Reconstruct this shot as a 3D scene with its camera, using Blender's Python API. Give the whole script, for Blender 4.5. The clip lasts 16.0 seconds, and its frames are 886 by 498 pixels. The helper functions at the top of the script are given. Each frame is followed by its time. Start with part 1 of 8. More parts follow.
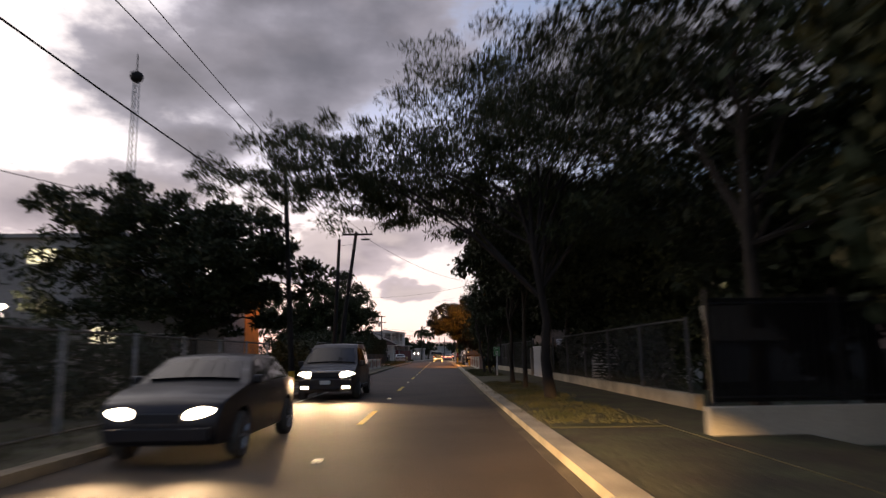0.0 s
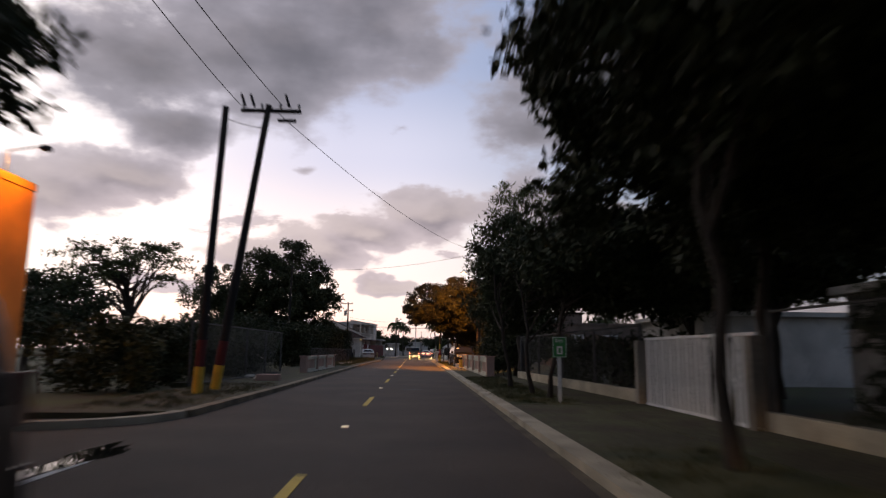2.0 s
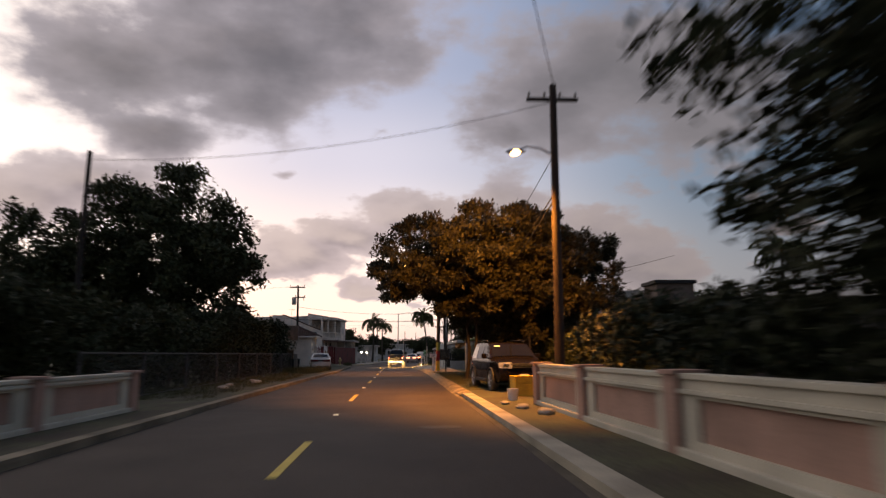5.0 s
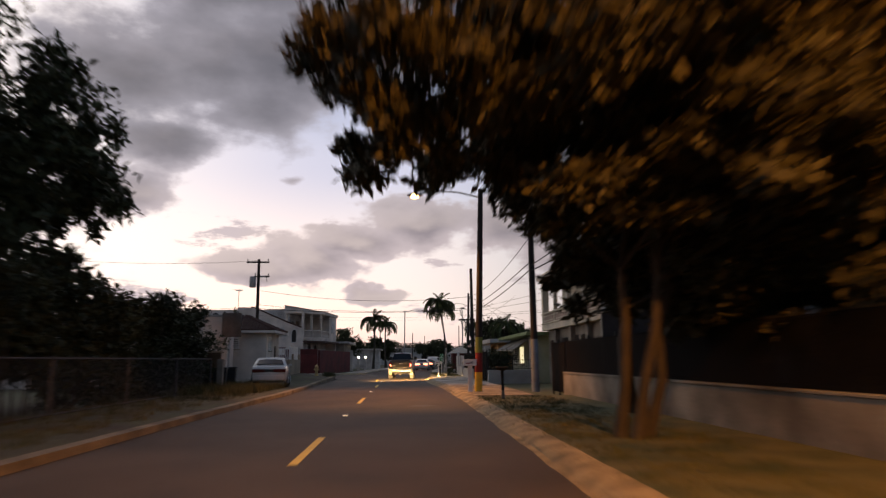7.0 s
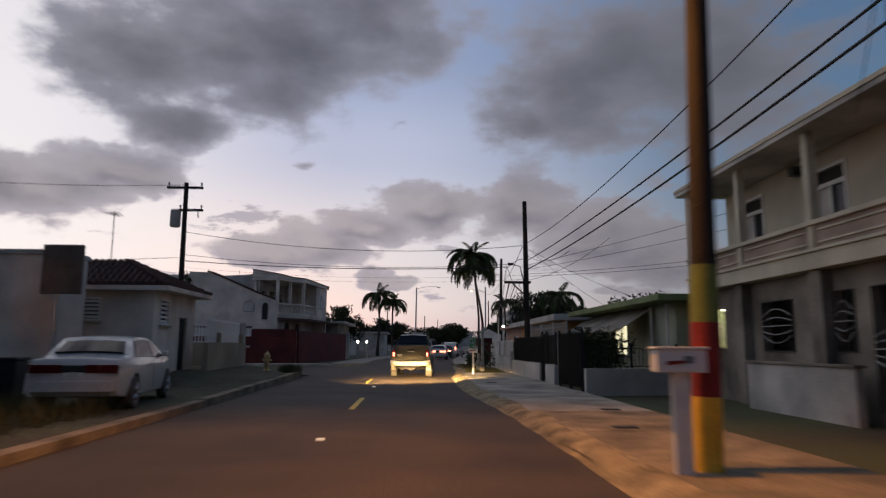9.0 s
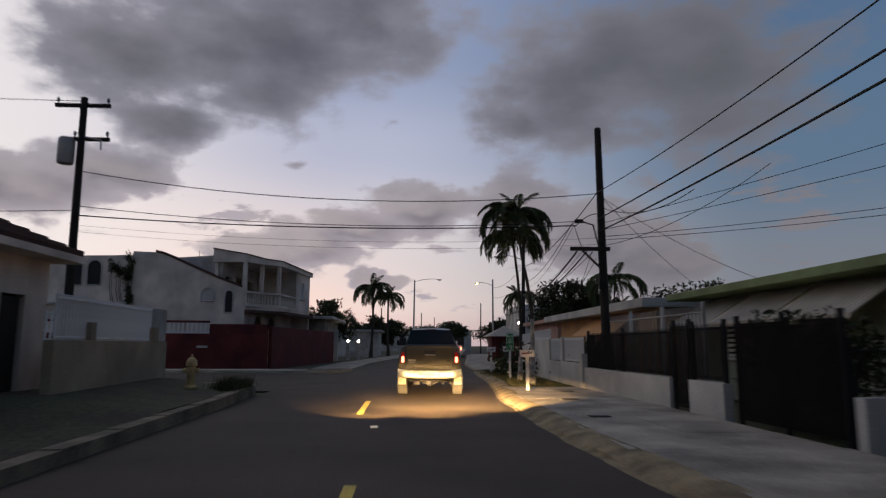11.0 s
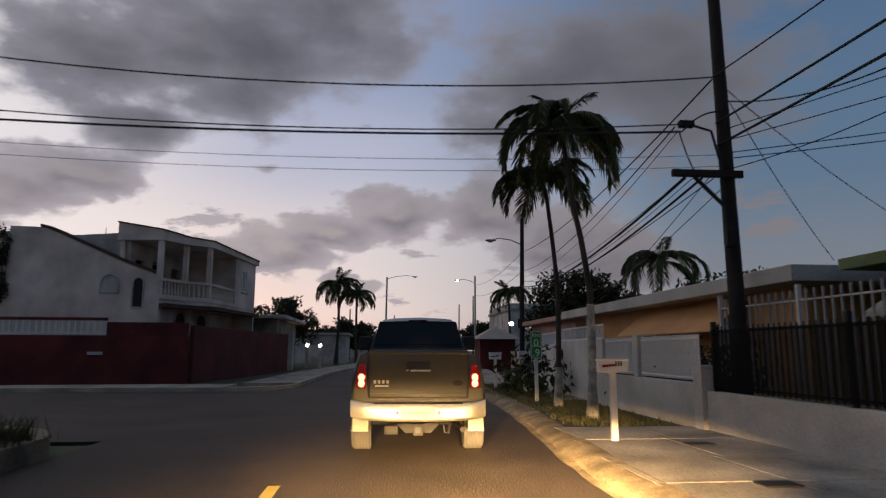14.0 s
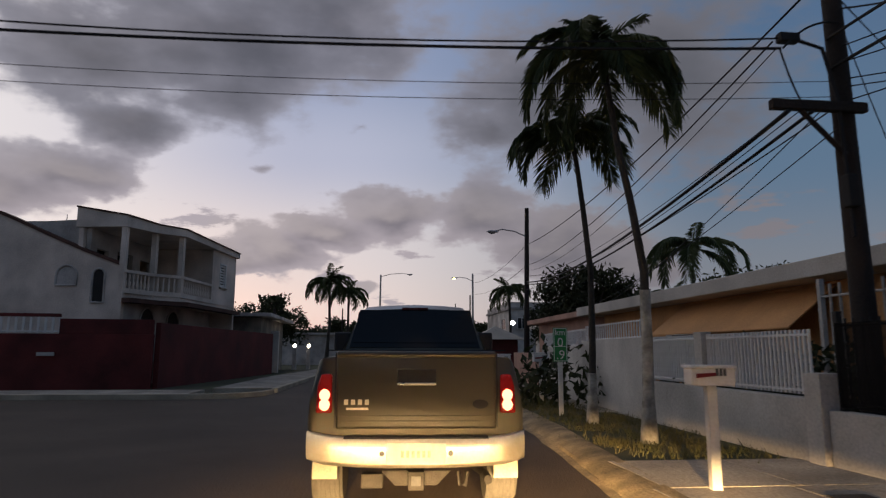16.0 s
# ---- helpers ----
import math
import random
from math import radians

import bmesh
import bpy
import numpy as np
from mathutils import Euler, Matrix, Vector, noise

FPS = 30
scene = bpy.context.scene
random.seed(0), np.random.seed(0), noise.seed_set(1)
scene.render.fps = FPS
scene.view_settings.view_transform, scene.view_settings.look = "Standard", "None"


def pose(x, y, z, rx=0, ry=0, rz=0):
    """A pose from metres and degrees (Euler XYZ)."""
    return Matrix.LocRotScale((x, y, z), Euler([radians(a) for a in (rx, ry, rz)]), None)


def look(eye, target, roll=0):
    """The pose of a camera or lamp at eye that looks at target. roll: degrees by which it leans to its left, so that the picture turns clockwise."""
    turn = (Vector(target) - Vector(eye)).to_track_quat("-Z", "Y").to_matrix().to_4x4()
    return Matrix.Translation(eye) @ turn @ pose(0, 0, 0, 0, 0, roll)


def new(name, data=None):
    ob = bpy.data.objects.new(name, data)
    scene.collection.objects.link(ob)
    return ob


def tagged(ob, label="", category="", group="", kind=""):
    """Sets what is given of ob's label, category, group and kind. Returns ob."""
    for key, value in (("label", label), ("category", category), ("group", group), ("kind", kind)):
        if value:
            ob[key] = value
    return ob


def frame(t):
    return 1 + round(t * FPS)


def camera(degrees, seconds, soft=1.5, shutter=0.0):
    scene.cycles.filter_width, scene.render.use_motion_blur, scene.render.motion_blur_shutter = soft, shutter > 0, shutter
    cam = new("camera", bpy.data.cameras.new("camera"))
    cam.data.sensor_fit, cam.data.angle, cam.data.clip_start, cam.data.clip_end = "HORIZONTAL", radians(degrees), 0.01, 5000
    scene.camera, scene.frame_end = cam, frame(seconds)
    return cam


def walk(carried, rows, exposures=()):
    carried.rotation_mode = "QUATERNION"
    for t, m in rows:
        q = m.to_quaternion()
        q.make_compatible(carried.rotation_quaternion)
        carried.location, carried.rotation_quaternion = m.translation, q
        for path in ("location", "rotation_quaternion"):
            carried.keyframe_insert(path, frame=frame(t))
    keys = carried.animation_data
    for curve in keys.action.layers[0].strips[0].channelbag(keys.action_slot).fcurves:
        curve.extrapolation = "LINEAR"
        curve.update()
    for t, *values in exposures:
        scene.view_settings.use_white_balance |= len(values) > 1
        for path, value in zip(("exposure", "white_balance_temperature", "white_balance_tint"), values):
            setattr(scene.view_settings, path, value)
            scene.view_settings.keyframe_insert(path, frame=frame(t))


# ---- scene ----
LENS = 68.3
cam = camera(LENS, 16.0, soft=1.25, shutter=0.75)

# t, x, y, yaw, pitch, roll; the camera rides 1.35 m above the road
PATH = [
    (0, 1.644, -3.849, -0.25, 9.18, 0.87),
    (0.5, 1.484, 1.692, -0.72, 9.01, 0.42),
    (1, 1.336, 6.886, -1.35, 8.88, -0.56),
    (1.5, 1.273, 12.108, -1.94, 8.8, -1.13),
    (2, 1.244, 17.383, -2.44, 8.89, -0.57),
    (2.5, 1.297, 22.771, -2.87, 9.08, -0.51),
    (3, 1.333, 27.859, -3.19, 9.31, 0.07),
    (3.2, 1.341, 29.971, -3.4, 9.36, 0.18),
    (5.3, 1.438, 54.297, -3.93, 9.12, 0.45),
    (5.5, 1.426, 56.698, -3.95, 9.34, 0.12),
    (6, 1.42, 62.252, -3.97, 9.47, 0.38),
    (6.5, 1.371, 67.789, -4.15, 9.55, -0.74),
    (7, 1.499, 73.763, -3.27, 9.6, 0.46),
    (7.5, 1.575, 79.635, -2.82, 9.23, 0.28),
    (8, 1.57, 85.084, -2.21, 8.97, 1.11),
    (8.5, 1.476, 89.271, -2.29, 8.68, 0.21),
    (9, 1.38, 92.845, -2.39, 8.42, -0.28),
    (9.2, 1.333, 94.198, -2.44, 8.41, -0.73),
    (11.3, 0.514, 104.948, -3.19, 8.4, -0.19),
    (11.5, 0.51, 105.825, -3.24, 8.69, -0.17),
    (12, 0.531, 107.539, -3.53, 8.72, -0.04),
    (12.5, 0.564, 109.12, -3.91, 8.85, 0.16),
    (13, 0.588, 110.558, -4.5, 8.83, 0.13),
    (13.5, 0.632, 111.775, -5.03, 8.85, 0.08),
    (14, 0.668, 112.941, -5.51, 8.82, -0.06),
    (14.5, 0.73, 113.938, -5.73, 8.84, 0.07),
    (15, 0.773, 114.778, -5.9, 8.85, -0.06),
    (15.5, 0.795, 115.453, -5.99, 8.82, -0.18),
    (16, 0.827, 116.116, -5.97, 8.91, -0.16),
]
EXPOSURES = [(0, 0.2, 7800, 21), (0.5, 0.3, 7800, 21), (1, 0.5, 7800, 21), (1.5, 0.35, 7800, 21), (2, 0.15, 7800, 21), (3, 0.1, 7700, 22), (5.5, 0.1, 8600, 22), (6.5, 0.05, 8400, 21), (7.2, 0.05, 7700, 19), (8, -0.28, 7150, 17), (9, -0.35, 7100, 17), (11.5, -0.48, 7250, 18), (16, -0.48, 7300, 18)]
walk(cam, [(t, pose(x, y, 1.35, 90 + p, r, w)) for t, x, y, w, p, r in PATH], EXPOSURES)

# ---- sky, dusk after sunset ----
world = bpy.data.worlds.new("dusk_sky")
scene.world = world
world.use_nodes = True
WN = world.node_tree
WN.nodes.clear()


def wn(kind, **kw):
    n = WN.nodes.new(kind)
    for k, v in kw.items():
        setattr(n, k, v)
    return n


def wput(sock, v):
    if isinstance(v, bpy.types.NodeSocket):
        WN.links.new(v, sock)
    else:
        sock.default_value = v


def wm(op, a, b=None, c=None, clamp=False):
    n = wn("ShaderNodeMath", operation=op, use_clamp=clamp)
    for i, v in enumerate((a, b, c)):
        if v is not None:
            wput(n.inputs[i], v)
    return n.outputs[0]


def wmix(f, a, b, blend="MIX"):
    n = wn("ShaderNodeMix", data_type="RGBA", blend_type=blend)
    wput(n.inputs[0], f)
    wput(n.inputs[6], a)
    wput(n.inputs[7], b)
    return n.outputs[2]


def wramp(f, stops, mode="EASE"):
    n = wn("ShaderNodeValToRGB")
    n.color_ramp.interpolation = mode
    el = n.color_ramp.elements
    while len(el) < len(stops):
        el.new(0.5)
    for e, (p, c) in zip(el, stops):
        e.position, e.color = p, (*c, 1)
    wput(n.inputs[0], f)
    return n.outputs[0]


def wstep(f, lo, hi):
    n = wn("ShaderNodeMapRange", interpolation_type="SMOOTHSTEP")
    wput(n.inputs[0], f)
    n.inputs[1].default_value, n.inputs[2].default_value = lo, hi
    return n.outputs[0]


tc = wn("ShaderNodeTexCoord").outputs["Generated"]
sep = wn("ShaderNodeSeparateXYZ")
wput(sep.inputs[0], tc)
DEG = 57.2958
az = wm("MULTIPLY", wm("ARCTAN2", sep.outputs[0], sep.outputs[1]), DEG)
el = wm("MULTIPLY", wm("ARCSINE", sep.outputs[2]), DEG)


def wnoise(scale, detail, offs=0.0, rough=0.55):
    comb = wn("ShaderNodeCombineXYZ")
    wput(comb.inputs[0], wm("MULTIPLY", az, 0.75))
    wput(comb.inputs[1], wm("MULTIPLY", el, 1.35))
    comb.inputs[2].default_value = offs
    n = wn("ShaderNodeTexNoise")
    wput(n.inputs["Vector"], comb.outputs[0])
    n.inputs["Scale"].default_value, n.inputs["Detail"].default_value, n.inputs["Roughness"].default_value = scale, detail, rough
    return wm("SUBTRACT", n.outputs[0], 0.5)


# clear sky: pale peach at the horizon ahead, cool white above, blue to the right and behind
elf = wm("DIVIDE", el, 60.0, clamp=True)
front = wramp(elf, [(0.0, (0.66, 0.655, 0.74)), (0.06, (0.82, 0.86, 0.94)), (0.15, (0.80, 0.86, 0.97)), (0.28, (0.52, 0.64, 0.89)), (0.42, (0.32, 0.45, 0.72)), (1.0, (0.13, 0.2, 0.38))])
side = wramp(elf, [(0.0, (0.30, 0.28, 0.33)), (0.1, (0.20, 0.27, 0.37)), (0.25, (0.11, 0.225, 0.38)), (0.5, (0.085, 0.19, 0.37)), (1.0, (0.06, 0.12, 0.27))])
right = wstep(az, -4.0, 30.0)
left = wm("SUBTRACT", 1.0, wstep(az, -120.0, -45.0))
front = wmix(wm("MULTIPLY", wm("SUBTRACT", 1.0, wstep(az, -34.0, -6.0)), 0.75), front, (1.14, 1.18, 1.22, 1))
clear = wmix(wm("MAXIMUM", right, left), front, side)
nishita = wn("ShaderNodeTexSky", sky_type="NISHITA", sun_disc=False, sun_elevation=radians(1.0), sun_rotation=radians(-14.0))
clear = wmix(0.025, clear, nishita.outputs[0], "ADD")

# cloud banks: azimuth, elevation, half width, half height in degrees
CLOUDS = [(-23.7, 22.4, 7.4, 4.8), (-16.5, 23.6, 9.6, 5.6), (-12.0, 25.6, 10.0, 6.0), (-4.0, 27.8, 10.4, 5.4), (-20.5, 17.8, 5.0, 2.0), (-15.1, 30.4, 11.4, 4.0), (13.4, 21.3, 6.0, 4.0),
          (19.4, 24.2, 7.4, 4.0), (25.8, 22.3, 7.4, 5.0), (10.3, 18.9, 4.5, 1.9), (-9.7, 15.4, 2.4, 0.9), (1.1, 12.0, 4.2, 1.6), (-4.1, 10.3, 3.0, 1.2), (9.7, 11.8, 3.7, 1.9),
          (-13.0, 7.6, 4.2, 1.0), (-8.3, 8.3, 3.2, 1.4), (-30.4, 11.4, 4.6, 2.2), (-24.3, 13.6, 4.2, 1.5), (-1.8, 19.1, 2.4, 0.9), (15.9, 8.8, 4.7, 2.1),
          (20.0, 6.7, 4.2, 1.4), (-2.3, 5.5, 2.1, 0.6)]
azd = wm("ADD", az, wm("MULTIPLY", wnoise(0.16, 4, 3.1), 6.0))
SOFT = wm("MULTIPLY", wnoise(0.2, 4, 5.0, 0.46), 1.25)
BILLOW = wm("ADD", SOFT, wm("MULTIPLY", wnoise(0.75, 5, 2.0, 0.55), 0.46))
warp = wm("MULTIPLY", wnoise(0.19, 4, 8.7), 4.0)


def cloud_mass(rise):
    """Thickness of the cloud seen this many degrees higher up."""
    eld = wm("ADD", wm("ADD", el, rise), warp)
    mass = None
    for a, e, w, h in CLOUDS:
        w, h = (w * 1.3, h * 1.25) if e < 14 or a > 12 else (w, h)
        dx = wm("DIVIDE", wm("SUBTRACT", azd, a), w * 1.25)
        dy = wm("DIVIDE", wm("SUBTRACT", eld, e), h * 1.35)
        r = wm("SQRT", wm("ADD", wm("MULTIPLY", dx, dx), wm("MULTIPLY", dy, dy)))
        v = wm("SUBTRACT", 0.4 if h < 1.2 and e > 14 else 1.0, r)
        mass = v if mass is None else wm("SMOOTH_MAX", mass, v, 0.25)
    return mass


# beyond the view the broken cloud goes on
wide = wm("MAXIMUM", wstep(el, 33.0, 42.0), wm("MAXIMUM", wstep(az, 36.0, 46.0), wm("SUBTRACT", 1.0, wstep(az, -48.0, -38.0))))
field = wm("MULTIPLY", wnoise(0.09, 5, 1.3), 3.0)
bank = cloud_mass(0.0)
lit = wm("ADD", wm("SUBTRACT", bank, cloud_mass(1.6)), wm("MULTIPLY", wnoise(0.4, 3, 11.0, 0.45), 0.9))
mass = wm("ADD", wm("MULTIPLY", bank, wm("SUBTRACT", 1.0, wide)), wm("MULTIPLY", field, wide))
inner = wm("ADD", mass, wm("MULTIPLY", SOFT, 0.8))
mass = wm("ADD", mass, BILLOW)
streak = wn("ShaderNodeCombineXYZ")
wput(streak.inputs[0], wm("MULTIPLY", az, 0.11))
wput(streak.inputs[1], wm("MULTIPLY", el, 0.34))
sn = wn("ShaderNodeTexNoise")
wput(sn.inputs["Vector"], streak.outputs[0])
sn.inputs["Scale"].default_value, sn.inputs["Detail"].default_value, sn.inputs["Roughness"].default_value = 1.0, 6, 0.6
low = wm("MULTIPLY", wstep(el, 1.0, 3.0), wm("SUBTRACT", 1.0, wstep(el, 10.0, 15.0)))
mass = wm("MAXIMUM", mass, wm("MULTIPLY", low, wm("MULTIPLY", wm("SUBTRACT", sn.outputs[0], 0.55), 4.0)))
cover = wmix(wstep(el, 13.0, 19.0), wstep(mass, 0.0, 0.26), wstep(mass, 0.0, 0.5))
core = wstep(inner, 0.0, 1.05)
glow = wstep(lit, -0.1, 0.75)
cloud_hi = wmix(core, (0.38, 0.42, 0.54, 1), (0.122, 0.138, 0.178, 1))
cloud_hi = wmix(wm("MULTIPLY", glow, 0.35), cloud_hi, (0.34, 0.35, 0.42, 1))
cloud_lo = wmix(core, (0.56, 0.55, 0.64, 1), (0.20, 0.20, 0.26, 1))
cloud_lo = wmix(wm("MULTIPLY", glow, 0.75), cloud_lo, (0.58, 0.565, 0.61, 1))
cloud = wmix(wstep(el, 9.0, 19.0), cloud_lo, cloud_hi)
cloud = wmix(wm("MULTIPLY", right, 0.7), cloud, (0.145, 0.165, 0.20, 1))
final = wmix(wm("MULTIPLY", cover, 0.95), clear, cloud)
below = wstep(el, -4.0, -0.5)
final = wmix(below, (0.05, 0.045, 0.045, 1), final)
bg = wn("ShaderNodeBackground")
wput(bg.inputs[0], final)
bg.inputs[1].default_value = 1.0
wout = wn("ShaderNodeOutputWorld")
WN.links.new(bg.outputs[0], wout.inputs[0])


def lamp(name, kind, m, energy, color, radius=0.1, spot=None):
    d = bpy.data.lights.new(name, kind)
    d.energy, d.color = energy, color
    if kind in ("POINT", "SPOT"):
        d.shadow_soft_size = radius
    if spot:
        d.spot_size, d.spot_blend = radians(spot[0]), spot[1]
    ob = new(name, d)
    ob.matrix_world = m
    return ob


SODIUM = (1.0, 0.42, 0.075)
HALOGEN = (1.0, 0.68, 0.31)
lamp("street_light_glow", "SPOT", pose(5.15, 70.6, 7.42, 24, 0, 0) @ Matrix.Diagonal((0.27, 1, 1, 1)), 7600, SODIUM, 0.12, (160, 0.3))
lamp("street_light_glow", "SPOT", look((1.87, 99.6, 7.62), (1.87, 99.6, 0)), 2500, SODIUM, 0.12, (108, 0.5))
lamp("porch_light_glow", "POINT", pose(11.3, 113.5, 2.3), 60, (0.95, 1.0, 0.62), 0.06)
# fixed spots standing in for the unseen camera car's dipped beams, at its start
for hx in (0.7, 1.9):
    lamp("fixed_dipped_beam", "SPOT", pose(hx, -2.4, 0.66, 90 - 4.6, 0, -13.0) @ Matrix.Diagonal((3.4, 1, 1, 1)), 7000, HALOGEN, 0.05, (10.0, 1.0))
# the same stand-in beams, fixed short of its stop, to light pickup and kerb:
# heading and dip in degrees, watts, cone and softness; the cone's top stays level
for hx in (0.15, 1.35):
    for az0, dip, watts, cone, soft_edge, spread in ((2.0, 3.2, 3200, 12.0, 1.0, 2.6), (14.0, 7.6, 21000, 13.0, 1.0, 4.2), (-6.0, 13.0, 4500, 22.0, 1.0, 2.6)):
        lamp("fixed_dipped_beam", "SPOT", pose(hx, 114.6, 0.66, 90 - dip, 0, -az0) @ Matrix.Diagonal((spread, 1, 1, 1)), watts, HALOGEN, 0.05, (cone, soft_edge))

# ---- materials ----


def mat(name, col, rough=0.8, var=0.25, scale=2.0, bump=0.15, bscale=35.0, metal=0.0, col2=None, spec=0.35, island=0.0, emit=None, coat=0.0, grain=0.35):
    m = bpy.data.materials.new(name)
    m.use_nodes = True
    nt = m.node_tree
    p = nt.nodes["Principled BSDF"]
    co = nt.nodes.new("ShaderNodeTexCoord").outputs["Object"]
    big, fine = nt.nodes.new("ShaderNodeTexNoise"), nt.nodes.new("ShaderNodeTexNoise")
    for n, s, d in ((big, scale, 5), (fine, bscale, 4)):
        nt.links.new(co, n.inputs["Vector"])
        n.inputs["Scale"].default_value, n.inputs["Detail"].default_value = s, d
    ramp = nt.nodes.new("ShaderNodeValToRGB")
    a = tuple(c * (1 - var) for c in col)
    b = col2 or tuple(min(1, c * (1 + var)) for c in col)
    ramp.color_ramp.elements[0].position, ramp.color_ramp.elements[1].position = 0.32, 0.68
    ramp.color_ramp.elements[0].color, ramp.color_ramp.elements[1].color = (*a, 1), (*b, 1)
    nt.links.new(big.outputs[0], ramp.inputs[0])
    mx = nt.nodes.new("ShaderNodeMix")
    mx.data_type, mx.blend_type = "RGBA", "OVERLAY"
    mx.inputs[0].default_value = grain
    nt.links.new(ramp.outputs[0], mx.inputs[6])
    nt.links.new(fine.outputs[0], mx.inputs[7])
    outc = mx.outputs[2]
    if island:
        g = nt.nodes.new("ShaderNodeNewGeometry")
        oi = nt.nodes.new("ShaderNodeObjectInfo")
        ad = nt.nodes.new("ShaderNodeMath")
        ad.operation = "ADD"
        nt.links.new(g.outputs["Random Per Island"], ad.inputs[0])
        nt.links.new(oi.outputs["Random"], ad.inputs[1])
        mr = nt.nodes.new("ShaderNodeMapRange")
        mr.inputs[2].default_value, mr.inputs[3].default_value, mr.inputs[4].default_value = 2.0, 1 - island, 1 + island
        nt.links.new(ad.outputs[0], mr.inputs[0])
        hs = nt.nodes.new("ShaderNodeHueSaturation")
        nt.links.new(mr.outputs[0], hs.inputs["Value"])
        nt.links.new(outc, hs.inputs["Color"])
        outc = hs.outputs[0]
    nt.links.new(outc, p.inputs["Base Color"])
    rr = nt.nodes.new("ShaderNodeMapRange")
    rr.inputs[3].default_value, rr.inputs[4].default_value = max(0.02, rough - 0.12), min(1, rough + 0.12)
    nt.links.new(big.outputs[0], rr.inputs[0])
    nt.links.new(rr.outputs[0], p.inputs["Roughness"])
    p.inputs["Metallic"].default_value = metal
    p.inputs["Specular IOR Level"].default_value = spec
    p.inputs["Coat Weight"].default_value = coat
    if bump:
        bp = nt.nodes.new("ShaderNodeBump")
        bp.inputs["Strength"].default_value, bp.inputs["Distance"].default_value = bump, 0.02
        nt.links.new(fine.outputs[0], bp.inputs["Height"])
        nt.links.new(bp.outputs[0], p.inputs["Normal"])
    if emit:
        p.inputs["Emission Color"].default_value = (*emit[0], 1)
        p.inputs["Emission Strength"].default_value = emit[1]
    return m


def glass(name, col=(0.02, 0.022, 0.025), rough=0.06, spec=0.5):
    m = bpy.data.materials.new(name)
    m.use_nodes = True
    p = m.node_tree.nodes["Principled BSDF"]
    p.inputs["Base Color"].default_value = (*col, 1)
    p.inputs["Roughness"].default_value = rough
    p.inputs["Specular IOR Level"].default_value = spec
    return m


def sheer(m, alpha):
    """Open-woven cloth lets part of the view through."""
    m.node_tree.nodes["Principled BSDF"].inputs["Alpha"].default_value = alpha
    return m


